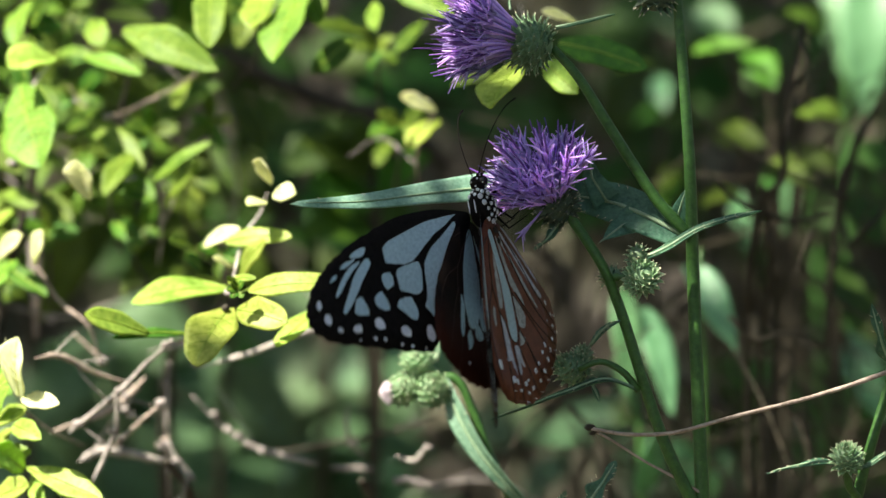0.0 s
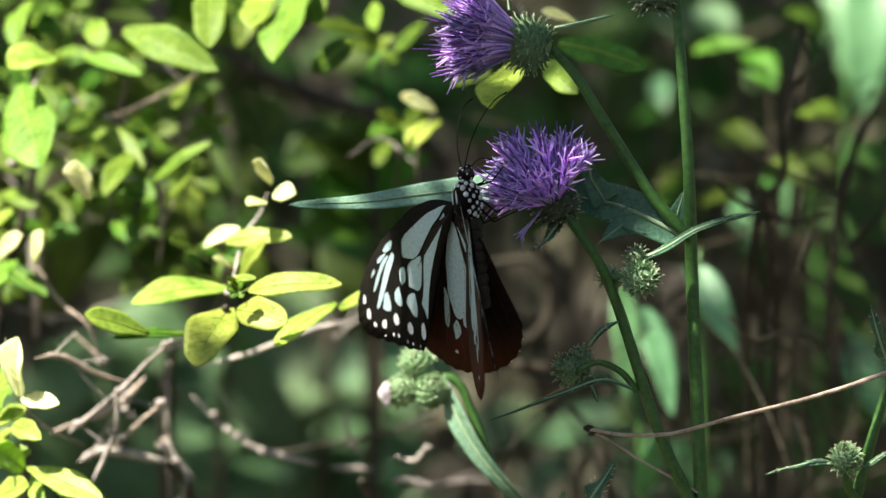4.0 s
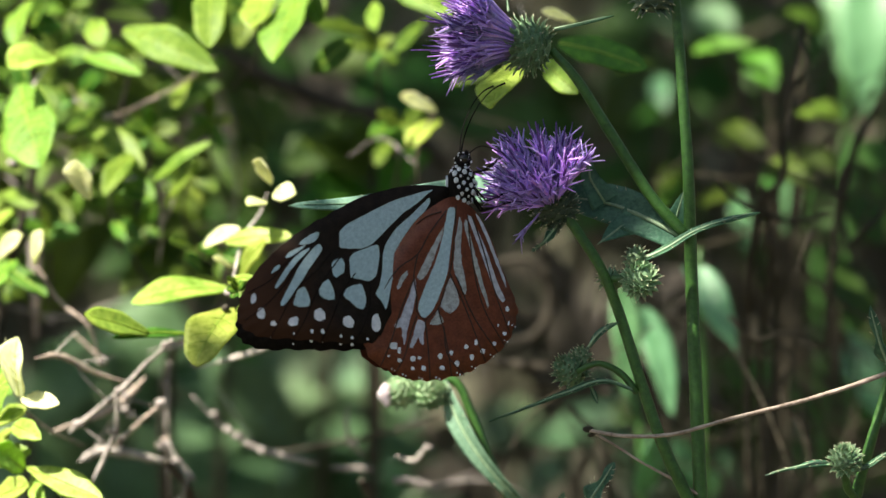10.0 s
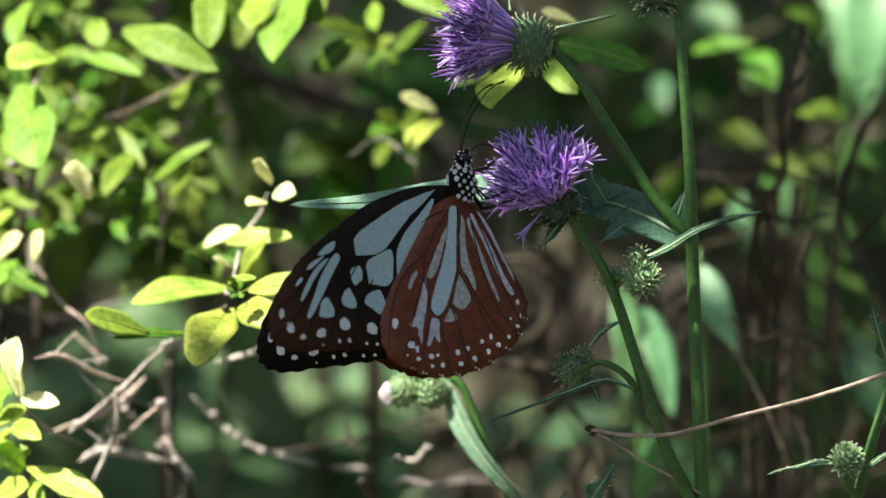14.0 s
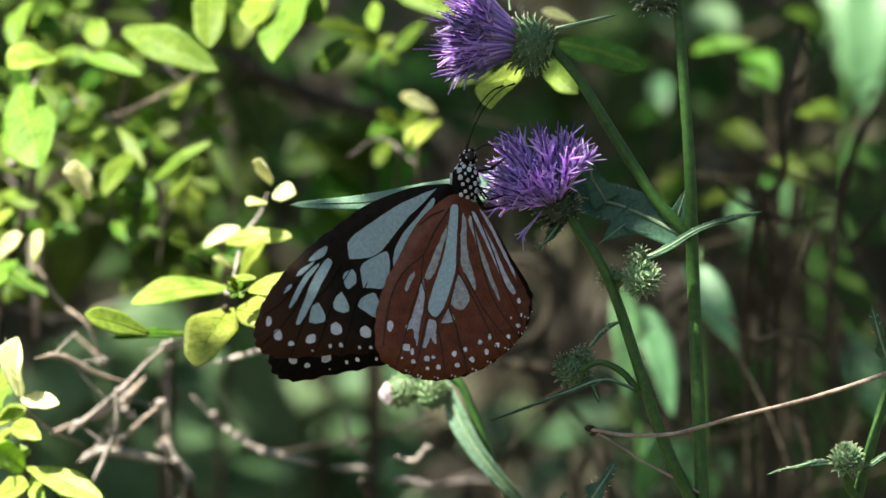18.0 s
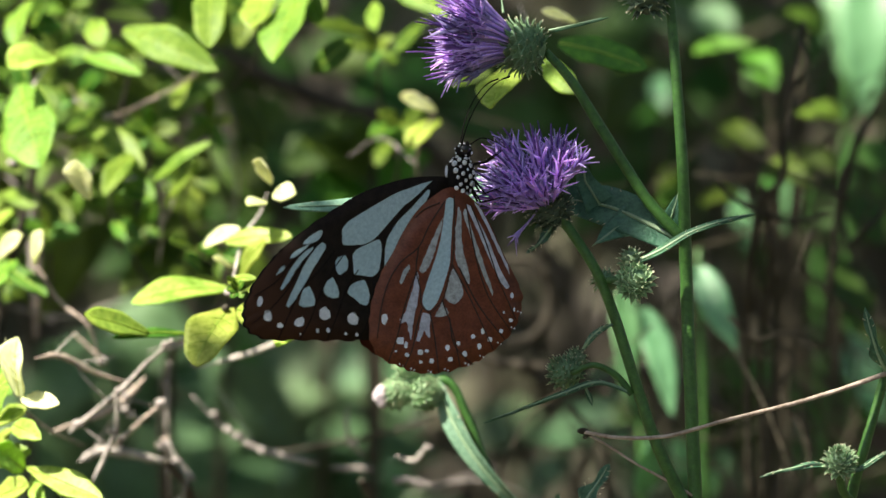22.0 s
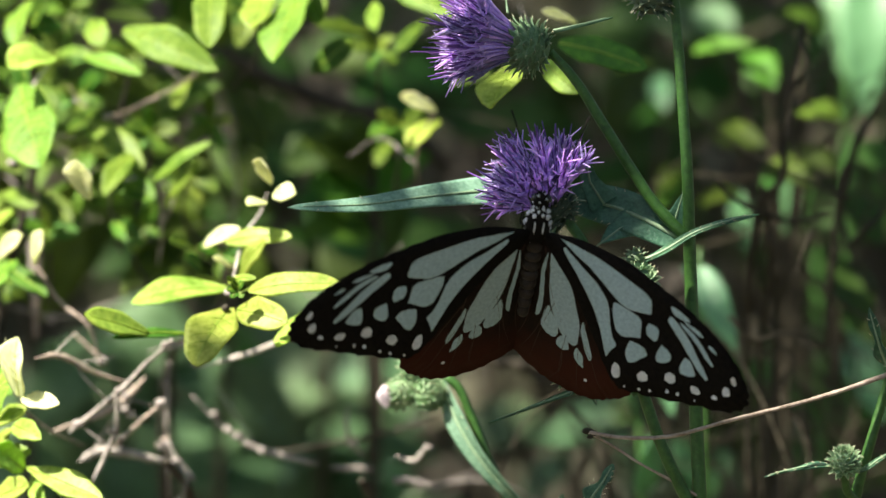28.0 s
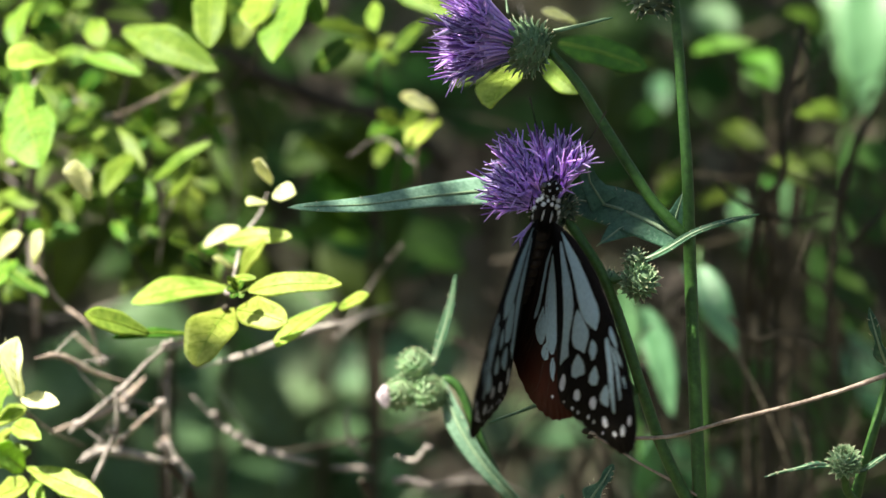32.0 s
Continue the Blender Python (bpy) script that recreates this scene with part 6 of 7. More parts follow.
    clumps = [(Vector((-0.74, 3.9, 2.2)), (0.28, 0.9, 0.25)), (Vector((-0.95, 5.5, 2.3)), (0.36, 1.1, 0.25)), (Vector((-1.6, 4.3, 2.6)), (0.4, 0.4, 0.3))]
    build_tree("tree", foot, Vector((-1.55, 4.35, 2.6)), 0.05, clumps, 300, 0.07, 88, "unseen leaning young tree, its low leafy limbs added to shade the floor", [(Vector((-1.62, 4.33, 1.9)), c[0]) for c in clumps])
    # thicket at the back, then an unseen ring added behind the camera against low sky
    for i in range(44):
        x, y = rnd.uniform(-9, 9), rnd.uniform(14, 22)
        if i > 25:
            a = rnd.uniform(-2.9, -0.2)
            x, y = 8.5 * math.cos(a), 8.5 * math.sin(a) - 1
        foot = Vector((x, y, height(x, min(y, 20))))
        clumps = [(foot + Vector((rnd.uniform(-1, 1), rnd.uniform(-1, 1), rnd.uniform(0.4, 3.4))), (0.9, 0.9, 0.6)) for _ in range(7)]
        build_tree("tree", foot, foot + Vector((0, 0, 4)), 0.06, clumps, 170, 0.09, 90 + i, "bushy young tree in the dense wood")


build_trees()


# ---- what moves ----
def motions():
    # the thistle sways: seconds, millimetres across and up
    sway = [
        (0, -0.18, -0), (0.5, 0, -0), (1, -0.55, -0.19), (1.5, 0.36, 0.18), (2, -0.37, -0.18), (2.5, 0, -0), (3, -0.18, -0), (3.5, -0.55, -0.18),
        (5.5, 0.18, -0), (6, -0.55, -0.18), (6.5, 0.18, -0), (7, -0.37, -0.18), (7.5, -0.36, -0.18), (8, 0.18, 0.18), (8.5, -0.37, -0), (9, -0.37, -0.18),
        (9.5, 0, -0), (10, -0.55, -0.37), (10.5, 0, -0), (11, -0.55, -0.18), (11.5, -0.18, -0.18), (12, -0.18, -0), (12.5, -0.55, -0.18), (13, 0, -0),
        (13.5, -0.55, -0.18), (14, -0.18, -0.18), (14.5, -0.18, -0.18), (16.5, -0.18, -0.18), (17, -0.19, -0.18), (17.5, -0.55, -0.18), (18, -0.19, -0.18), (18.5, -0.55, -0.37),
        (19, -0.55, -0.37), (19.5, -0.73, -0.37), (20, -0.91, -0.55), (20.5, -0.92, -0.55), (21, -1.48, -0.73), (21.5, -0.73, -0.55), (22, -1.66, -0.73), (22.5, -0.92, -0.73),
        (23, -1.28, -0.92), (23.5, -1.66, -1.1), (24, -0.92, -0.92), (24.5, -1.66, -1.1), (25, -0.92, -0.92), (25.5, -1.66, -1.1), (27.5, -1.1, -1.1), (28, -0.73, -0.73),
        (28.5, -1.93, -1.2), (29, -0.55, -0.92), (29.5, -1.28, -0.74), (30, -0.18, -1.1), (30.5, -1.84, -1.1), (31, -0.36, -0.91), (31.5, -1.28, -1.1), (32, -0.73, -0.74),
    ]
    turn = VIEW.to_3x3()
    for ob in (thistle, shoot, dry_twig):
        walk(ob, [(t, Matrix.Translation(turn @ Vector((x, 0, z)) * MM) @ BASE[ob]) for t, x, z in sway])
    # the butterfly's body: seconds, millimetres across, away and up, degrees
    body = [
        (0, 8.29, -7.75, 8.71, 98.3, -8.2, -45.6), (0.1, 7.44, -7.82, 8.3, 96, -6, -45.3), (0.3, 7.29, -7.95, 8.2, 94.2, -4.2, -45.2),
        (0.5, 7.33, -8.08, 8.13, 94.2, -4.2, -45.2), (0.6, 7.29, -8.15, 8.12, 96.1, -6.1, -45.3), (0.7, 7.42, -8.21, 7.78, 99.9, -9.8, -45.9),
        (0.8, 7.43, -8.28, 7.57, 107.6, -16.8, -47.6), (0.9, 7.6, -8.35, 6.96, 114, -22.1, -49.8), (1, 7.97, -8.41, 6.56, 114, -22.1, -49.8),
        (1.1, 8.04, -8.39, 6.82, 101.1, -10.9, -46.1), (1.2, 8.16, -8.38, 7.1, 97.7, -7.6, -45.5), (1.3, 7.93, -8.36, 7.24, 93.8, -3.8, -45.1),
        (1.5, 7.94, -8.32, 7.77, 94, -4, -45.1), (1.8, 7.74, -8.27, 8.24, 93.4, -3.3, -45.1), (2, 7.52, -8.23, 8.76, 93.1, -3.1, -45.1),
        (2.2, 7.57, -8.28, 8.52, 93.3, -3.2, -46.7), (2.6, 7.51, -8.38, 8.07, 95.4, -4.5, -50), (3, 7.26, -8.47, 7.9, 99.5, -7.1, -53.6),
        (3.2, 6.41, -8.47, 8.45, 96.6, -4.7, -54.9), (3.3, 6.1, -8.47, 8.68, 96.2, -4.3, -55.6), (3.4, 5.69, -8.47, 9.02, 95.6, -3.8, -56.4),
        (3.5, 5.36, -8.47, 9.39, 95.9, -3.8, -57.2), (5.5, 4.82, -8.66, 11.23, 88.1, 0.3, -82), (6, 4.46, -8.66, 10.88, 88.3, 0.2, -82),
        (7, 4.56, -8.66, 10.93, 89.4, 0.1, -82), (7.7, 4.79, -8.66, 12.49, 89.9, 0, -82), (7.8, 4.68, -8.1, 13.52, 89.9, 0, -82),
        (7.9, 4.58, -7.53, 14.52, 89.4, 0.1, -82), (8, 4.81, -6.97, 16.49, 83.8, 0.9, -82), (8.1, 4.46, -7.46, 14.58, 89.6, 0.1, -82),
        (8.2, 4.24, -7.95, 13.61, 89.4, 0.1, -82), (8.4, 4.23, -8.44, 13.24, 89.9, 0, -82), (8.6, 4.23, -8.44, 13.01, 89.9, 0, -82),
        (8.8, 3.75, -8.35, 12.64, 89.9, 0, -82), (9, 3.53, -8.26, 12.45, 88.9, 0.2, -82), (9.2, 3.91, -8.23, 13.26, 89.4, 0.1, -82),
        (9.6, 3.78, -8.23, 13.41, 90.1, 0, -82), (10, 3.78, -8.23, 13.41, 90.1, 0, -82), (10.5, 3.76, -8.23, 13.2, 90.7, -0.1, -82),
        (10.7, 3.62, -8.23, 13.13, 92, -0.3, -82), (10.8, 3.21, -7.98, 13.17, 93.3, -0.5, -82), (10.9, 2.79, -7.74, 13.2, 94.7, -0.7, -82),
        (11, 2.41, -7.5, 13.18, 94.7, -0.7, -82), (11.1, 2.8, -7.74, 13.22, 94.7, -0.7, -82), (11.2, 3.2, -7.98, 13.25, 94.7, -0.7, -82),
        (11.3, 3.61, -8.22, 13.26, 94, -0.6, -82), (11.5, 3.72, -8.22, 13.28, 94.3, -0.6, -82), (12, 3.72, -8.22, 13.28, 94.3, -0.6, -82),
        (13, 3.78, -8.22, 13.78, 92, -0.3, -82), (14, 3.91, -8.2, 13.74, 90.8, -0.1, -82), (16.5, 4.56, -8.15, 14.06, 89.4, 0.1, -82),
        (17, 4.84, -8.15, 14.32, 87.2, 0.4, -82), (18, 4.61, -8.15, 13.94, 86.7, 0.5, -82), (19, 4.57, -8.15, 13.79, 88.6, 0.2, -82),
        (20, 3.85, -8.15, 13.66, 94.3, -0.6, -82), (20.5, 4.09, -8.15, 13.66, 94.3, -0.6, -82), (20.7, 3.55, -8.24, 14.15, 94, -0.6, -82),
        (20.8, 3.38, -8.28, 14.49, 94.7, -0.7, -82), (20.9, 3.21, -8.33, 14.93, 95, -0.7, -82), (21, 3.05, -8.37, 15.15, 95.4, -0.8, -82),
        (21.1, 3.32, -8.37, 15.32, 92.4, -0.3, -82), (21.2, 3.67, -8.37, 15.54, 90.8, -0.1, -82), (21.5, 3.6, -8.37, 15.44, 88.3, 0.2, -82),
        (22, 3.63, -8.37, 15.38, 86.9, 0.4, -82), (23, 4.06, -8.37, 15.01, 89.4, 0.1, -82), (24, 3.58, -8.37, 14.65, 89.4, 0.1, -82),
        (25, 4.8, -8.37, 14.93, 87.7, 0.3, -82), (25.3, 4.78, -8.37, 14.75, 88.8, 0.2, -82), (25.4, 4.4, -8.19, 14.1, 89.7, 0, -82),
        (25.5, 4.26, -8, 13.43, 90.2, 0, -82), (26.2, 9.24, -20.05, 11.63, 98.7, 6.5, -54.5), (26.8, 14.23, -26.09, 9.84, 110.2, 8.2, -23.9),
        (27.5, 19.37, -26.32, 7.99, 120.5, 4.2, 5.2), (27.7, 19.42, -26.32, 7.76, 120.6, 5.4, 5.2), (27.8, 19.42, -26.32, 7.64, 120.6, 5.5, 5.2),
        (27.9, 19.46, -26.32, 6.82, 120.7, 6.4, 5.2), (28, 19.54, -26.32, 5.31, 120.6, 5.5, 5.2), (28.1, 19.87, -26.36, 5.02, 120.8, 6.8, 5.2),
        (28.2, 20.17, -26.39, 5.54, 120.8, 7.5, 5.2), (28.3, 20.34, -26.43, 5.71, 120.8, 7.4, 5.2), (28.4, 20.38, -26.46, 6.01, 120.8, 7.5, 5.2),
        (28.5, 20.52, -26.5, 5.95, 120.8, 6.8, 5.2), (28.6, 20.57, -26.53, 5.89, 120.8, 6.8, 5.2), (28.7, 20.61, -26.57, 5.83, 120.8, 6.8, 5.2),
        (28.8, 20.66, -26.6, 5.77, 120.8, 6.8, 5.2), (28.9, 20.71, -26.64, 5.71, 120.8, 6.8, 5.2), (29, 20.75, -26.67, 5.65, 120.8, 6.8, 5.2),
        (29.1, 20.45, -26.54, 6.29, 120.7, 6.2, 5.2), (29.3, 20.01, -26.26, 7, 120.7, 6.2, 5.2), (29.4, 19.97, -26.13, 7.29, 120.7, 6.1, 5.2),
        (29.5, 19.92, -25.99, 7.71, 120.7, 6.1, 5.2), (29.6, 19.87, -25.86, 8, 120.7, 5.9, 5.2), (29.7, 19.82, -25.72, 8.18, 120.7, 6, 5.2),
        (29.8, 19.78, -25.58, 8.35, 120.7, 6, 5.2), (29.9, 19.74, -25.45, 8.53, 120.7, 6, 5.2), (30, 19.61, -25.31, 8.7, 120.7, 6.7, 5.2),
        (30.2, 19.71, -25.34, 8.71, 120.7, 6.1, 5.2), (30.3, 19.85, -25.36, 8.71, 120.8, 6.8, 5.2), (30.5, 20.09, -25.39, 8.72, 120.8, 6.8, 5.2),
        (30.6, 20.21, -25.4, 8.72, 120.8, 6.8, 5.2), (30.7, 20.33, -25.42, 8.72, 120.8, 6.8, 5.2), (30.8, 20.42, -25.43, 8.61, 120.7, 6.1, 5.2),
        (30.9, 20.51, -25.45, 8.62, 120.6, 5.6, 5.2), (31, 20.51, -25.46, 8.62, 120.6, 5.6, 5.2), (31.1, 20.49, -25.44, 8.47, 120.6, 5.6, 5.2),
        (31.2, 20.47, -25.42, 8.43, 120.6, 5.6, 5.2), (31.4, 20.34, -25.38, 8.37, 120.7, 6.2, 5.2), (31.6, 20.1, -25.34, 8.18, 120.8, 6.9, 5.2),
        (31.7, 20.11, -25.32, 7.79, 120.8, 7.7, 5.2), (31.8, 20.55, -25.3, 7.53, 120.8, 7.7, 5.2), (31.9, 20.94, -25.28, 7.61, 121, 9, 5.3),
        (32, 21.32, -25.25, 7.68, 121.1, 10.2, 5.3),
    ]
    walk(butterfly, [(t, VIEW @ pose(x * MM, y * MM, z * MM, a, b, c)) for t, x, y, z, a, b, c in body])
    # its wings: seconds, flap, sweep and twist in degrees, and how far the hindwing is fanned back and folded under
    right_fore = [
        (0, 54.6, -49.7, -10.2), (0.1, 79.6, -48.8, 0), (0.3, 81.5, -50.5, 0), (0.5, 77.4, -52.4, 0), (0.6, 68.2, -57.2, 0),
        (0.7, 56.9, -56.1, 0), (0.8, 45.4, -55.7, 0), (0.9, 44.2, -58.1, 0), (1, 52.8, -68.3, -6.4), (1.1, 70.4, -57.8, 0.7),
        (1.2, 90.6, -57.1, 1.3), (1.3, 86.8, -57.6, 2), (1.5, 94.2, -56, 3.3), (1.8, 97.3, -50, 5.2), (2, 100.8, -48.1, -19.1),
        (2.2, 100.6, -45.5, 6.4), (2.6, 97.1, -43.8, 6.2), (3, 87.1, -46.3, -19.9), (3.2, 56.1, -43.1, 5.9), (3.3, 33.3, -39.3, 5.9),
        (3.4, 19.3, -38.7, 5.9), (3.5, 13.7, -38.3, 5.9), (5.5, 75.8, -37.6, 2.7), (6, 71.6, -36.8, 3), (7, 71.1, -35.8, 3.3),
        (7.7, 66.1, -33.4, 3.6), (7.8, 30.6, -27.7, 7.5), (7.9, 76.2, -19.1, 11.9), (8, 64.4, -9.8, 39.5), (8.1, 25.6, -21.5, 12.6),
        (8.2, 84.1, -39.6, 9), (8.4, 84.7, -32.9, 5.3), (8.6, 66.7, -36.1, 5.7), (8.8, 22.2, -22, 11.8), (9, 34.1, -19.5, 9.6),
        (9.2, 82.1, -32.4, 7.3), (9.6, 81.7, -30.2, 7.2), (10, 76, -29.2, 7.3), (10.5, 74.4, -29.9, 7.3), (10.7, 64.8, -31.5, 7.2),
        (10.8, 35.2, -20.9, 6.6), (10.9, 27.4, -15.3, 6), (11, 23.7, -15, 12.8), (11.1, 21.8, -14.6, 7.2), (11.2, 32.5, -17.9, 9.1),
        (11.3, 71.8, -29, 10.9), (11.5, 78.2, -27.8, 11), (12, 72.1, -28, 11.1), (13, 63.7, -31.3, 11.1), (14, 63.7, -33, 9.2),
        (16.5, 72.6, -35.9, 4.6), (17, 77, -38.7, 4.6), (18, 78.3, -39.8, 4.7), (19, 81.4, -38.7, 4.7), (20, 81.9, -32.6, 4.7),
        (20.5, 78.7, -33.8, 4.8), (20.7, 61.7, -35.6, 3.1), (20.8, 40.3, -30.8, 2.5), (20.9, 25.1, -25.3, 1.9), (21, 20, -21.5, -1),
        (21.1, 33.7, -25.8, 0.7), (21.2, 72.9, -35, 0.2), (21.5, 75.7, -36.1, 0.4), (22, 74.9, -35.8, 0.5), (23, 81.9, -36.4, 0.5),
        (24, 68, -37.9, 0.5), (25, 78.3, -38.6, 0.6), (25.3, 83.9, -41.6, 0.2), (25.4, 64.3, -45.7, 0.1), (25.5, 36.5, -51.9, 0),
        (27.5, 20.4, -19.8, 6.1), (27.7, 20.2, -12.1, 6.1), (27.8, 20.6, -4.1, 6.1), (27.9, 24.4, -6.7, 6.1), (28, 26.3, -24.2, 3),
        (28.1, 62, -23.4, 6.7), (28.2, 77.4, -26.8, 7.3), (28.3, 80.3, -27.2, 7.9), (28.4, 81.5, -28.9, 8.5), (28.5, 80.4, -28.8, 9),
        (28.6, 73, -27.5, 9.6), (28.7, 61.8, -27.5, 10.2), (28.8, 47.2, -28.3, 10.8), (28.9, 27.1, -30.9, 11.3), (29, 22.5, -21.9, -0.9),
        (29.1, 27.3, -12, 10.9), (29.3, 21.8, -3.4, 8.8), (29.4, 23.5, 0.5, 7.7), (29.5, 54.8, 3.7, 6.7), (29.6, 87.2, 6.2, 5.6),
        (29.7, 59.7, 11.3, 4.5), (29.8, 62.4, -3.4, 3.5), (29.9, 57.3, -16.5, 2.4), (30, 65.3, -18.5, -16.1), (30.2, 81.7, -13.8, 1.3),
        (30.3, 86.3, -15.2, 1.3), (30.5, 94.2, -15.8, 1.3), (30.6, 94.8, -16.2, 1.2), (30.7, 90.1, -15.6, 1.2), (30.8, 81.8, -15.7, 1.2),
        (30.9, 73.9, -15.2, 1.2), (31, 59.8, -20.3, -15.3), (31.1, 45.8, -17.3, 0.6), (31.2, 28.7, -20.5, 0.1), (31.4, 20.2, -10.6, -0.9),
        (31.6, 5.1, -12.4, -2), (31.7, 4, -12.9, -2.5), (31.8, 21, -14.4, -3), (31.9, 48, -16.4, -3.5), (32, 65.1, -23.5, -4.3),
    ]
    left_fore = [
        (0, 90.2, -16, -20.3), (0.1, 74.6, -29.4, 4.3), (0.3, 70.2, -37, 2.8), (0.5, 63, -34.2, 1.2), (0.6, 68.7, -28.6, 0.5),
        (0.7, 78.1, -15.3, -0.3), (0.8, 94.1, 5.4, -1), (0.9, -6.3, 14.5, -1.8), (1, -2.3, 8.1, 18.3), (1.1, 5.8, -16.6, -2.7),
        (1.2, 13.2, -27, -2.8), (1.3, 12.2, -32.9, -2.9), (1.5, 19.8, -36.4, -3.1), (1.8, 25.7, -39.6, -3.4), (2, 28.4, -40.6, -1.5),
        (2.2, 38.1, -42.2, -3.5), (2.6, 48.1, -40.5, -3.3), (3, 41.1, -39.2, -0.3), (3.2, 32.1, -39.7, -3), (3.3, 9.1, -32, -3),
        (3.4, -1.3, -26.3, -3), (3.5, -9.9, -21, -3), (5.5, 73.5, -40.9, 0), (6, 67.3, -40.4, 0), (7, 71, -39.3, 0),
        (7.7, 66.3, -37.7, 0), (7.8, 45.4, -43.2, 0), (7.9, 56.2, -21.7, 9.9), (8, 53.3, -13.7, 19.8), (8.1, 40.4, -17.5, 9.9),
        (8.2, 85.8, -43.8, 0), (8.4, 85.6, -35.3, 0), (8.6, 65.8, -39, 0), (8.8, 36.9, -35.5, -8.5), (9, 48.2, -34.1, -2.5),
        (9.2, 85.5, -35.3, 0), (9.6, 82.7, -34.1, 0), (10, 75.5, -33.5, 0), (10.5, 75.8, -34, 0), (10.7, 85.6, -35.8, 0),
        (10.8, 84.7, -36.3, -5.5), (10.9, 53, -34.9, -11), (11, 38.3, -33.1, -6.8), (11.1, 38, -35.1, -11), (11.2, 58.7, -35.4, -5.5),
        (11.3, 76.2, -32.1, 0), (11.5, 80.9, -31.8, 0.5), (12, 84.3, -33.7, 1.9), (13, 77.6, -38.6, 1.9), (14, 76.1, -40.8, 1.9),
        (16.5, 78.8, -44.5, 1.9), (17, 80, -47.9, 1.7), (18, 80.3, -48.6, 1.4), (19, 83, -48, 1.2), (20, 79.3, -40.4, 0.9),
        (20.5, 68.3, -35.6, 0.7), (20.7, 67.3, -36.6, 0.2), (20.8, 51, -35.6, 0), (20.9, 34.1, -31.5, -5.3), (21, 26, -29.3, -2.3),
        (21.1, 44.2, -33.1, -5.3), (21.2, 69.6, -36.6, 0), (21.5, 65.9, -36.7, 0), (22, 67.1, -36.8, 0), (23, 72.4, -37.6, 0),
        (24, 61.5, -39.2, 0), (25, 69.5, -39.4, 0), (25.3, 85.8, -42.7, 0), (25.4, 86.1, -47.1, 0), (25.5, 48.4, -34.2, 0),
        (27.5, 10.8, -3.7, 7), (27.7, 6.9, -1.7, 7), (27.8, 8.1, -2, 7), (27.9, 10.8, -3.7, 7), (28, 18.7, -20.6, 1.6),
        (28.1, 64.5, -22.3, 7.5), (28.2, 82.3, -23.2, 8), (28.3, 85.6, -25.5, 8.4), (28.4, 86.3, -26.9, 8.9), (28.5, 82.3, -27.9, 9.3),
        (28.6, 73.4, -27.7, 9.8), (28.7, 60.3, -28.7, 10.2), (28.8, 49.2, -29, 10.7), (28.9, 34.8, -26.1, 11.2), (29, 21.1, -21.6, -2.5),
        (29.1, 10.9, -17.1, 10.5), (29.3, 5.4, -9.3, 8.3), (29.4, 6, -10.6, 7.2), (29.5, 47.9, -1.3, 6.1), (29.6, 78.3, 9.2, 4.9),
        (29.7, 46.5, 6.3, 3.8), (29.8, 41.6, -7.8, 2.7), (29.9, 35.8, -21.5, 1.6), (30, 43.7, -20.3, -18.1), (30.2, 52.4, -20.4, 0.2),
        (30.3, 58, -22.1, 0.1), (30.5, 63.2, -21.8, -0.2), (30.6, 65.4, -21.9, -0.3), (30.7, 66.6, -23.2, -0.4), (30.8, 62.7, -21.2, -0.6),
        (30.9, 55.2, -21.8, -0.7), (31, 45.2, -19.7, -14), (31.1, 35.8, -18.1, -1), (31.2, 24.6, -13.7, -1.2), (31.4, 13, -11.1, -1.6),
        (31.6, 4.3, -8.5, -2), (31.7, 5.5, -10.2, -2.2), (31.8, 15.2, -21.6, -2.4), (31.9, 53.1, -21, -2.5), (32, 78.9, -24.3, -11.5),
    ]
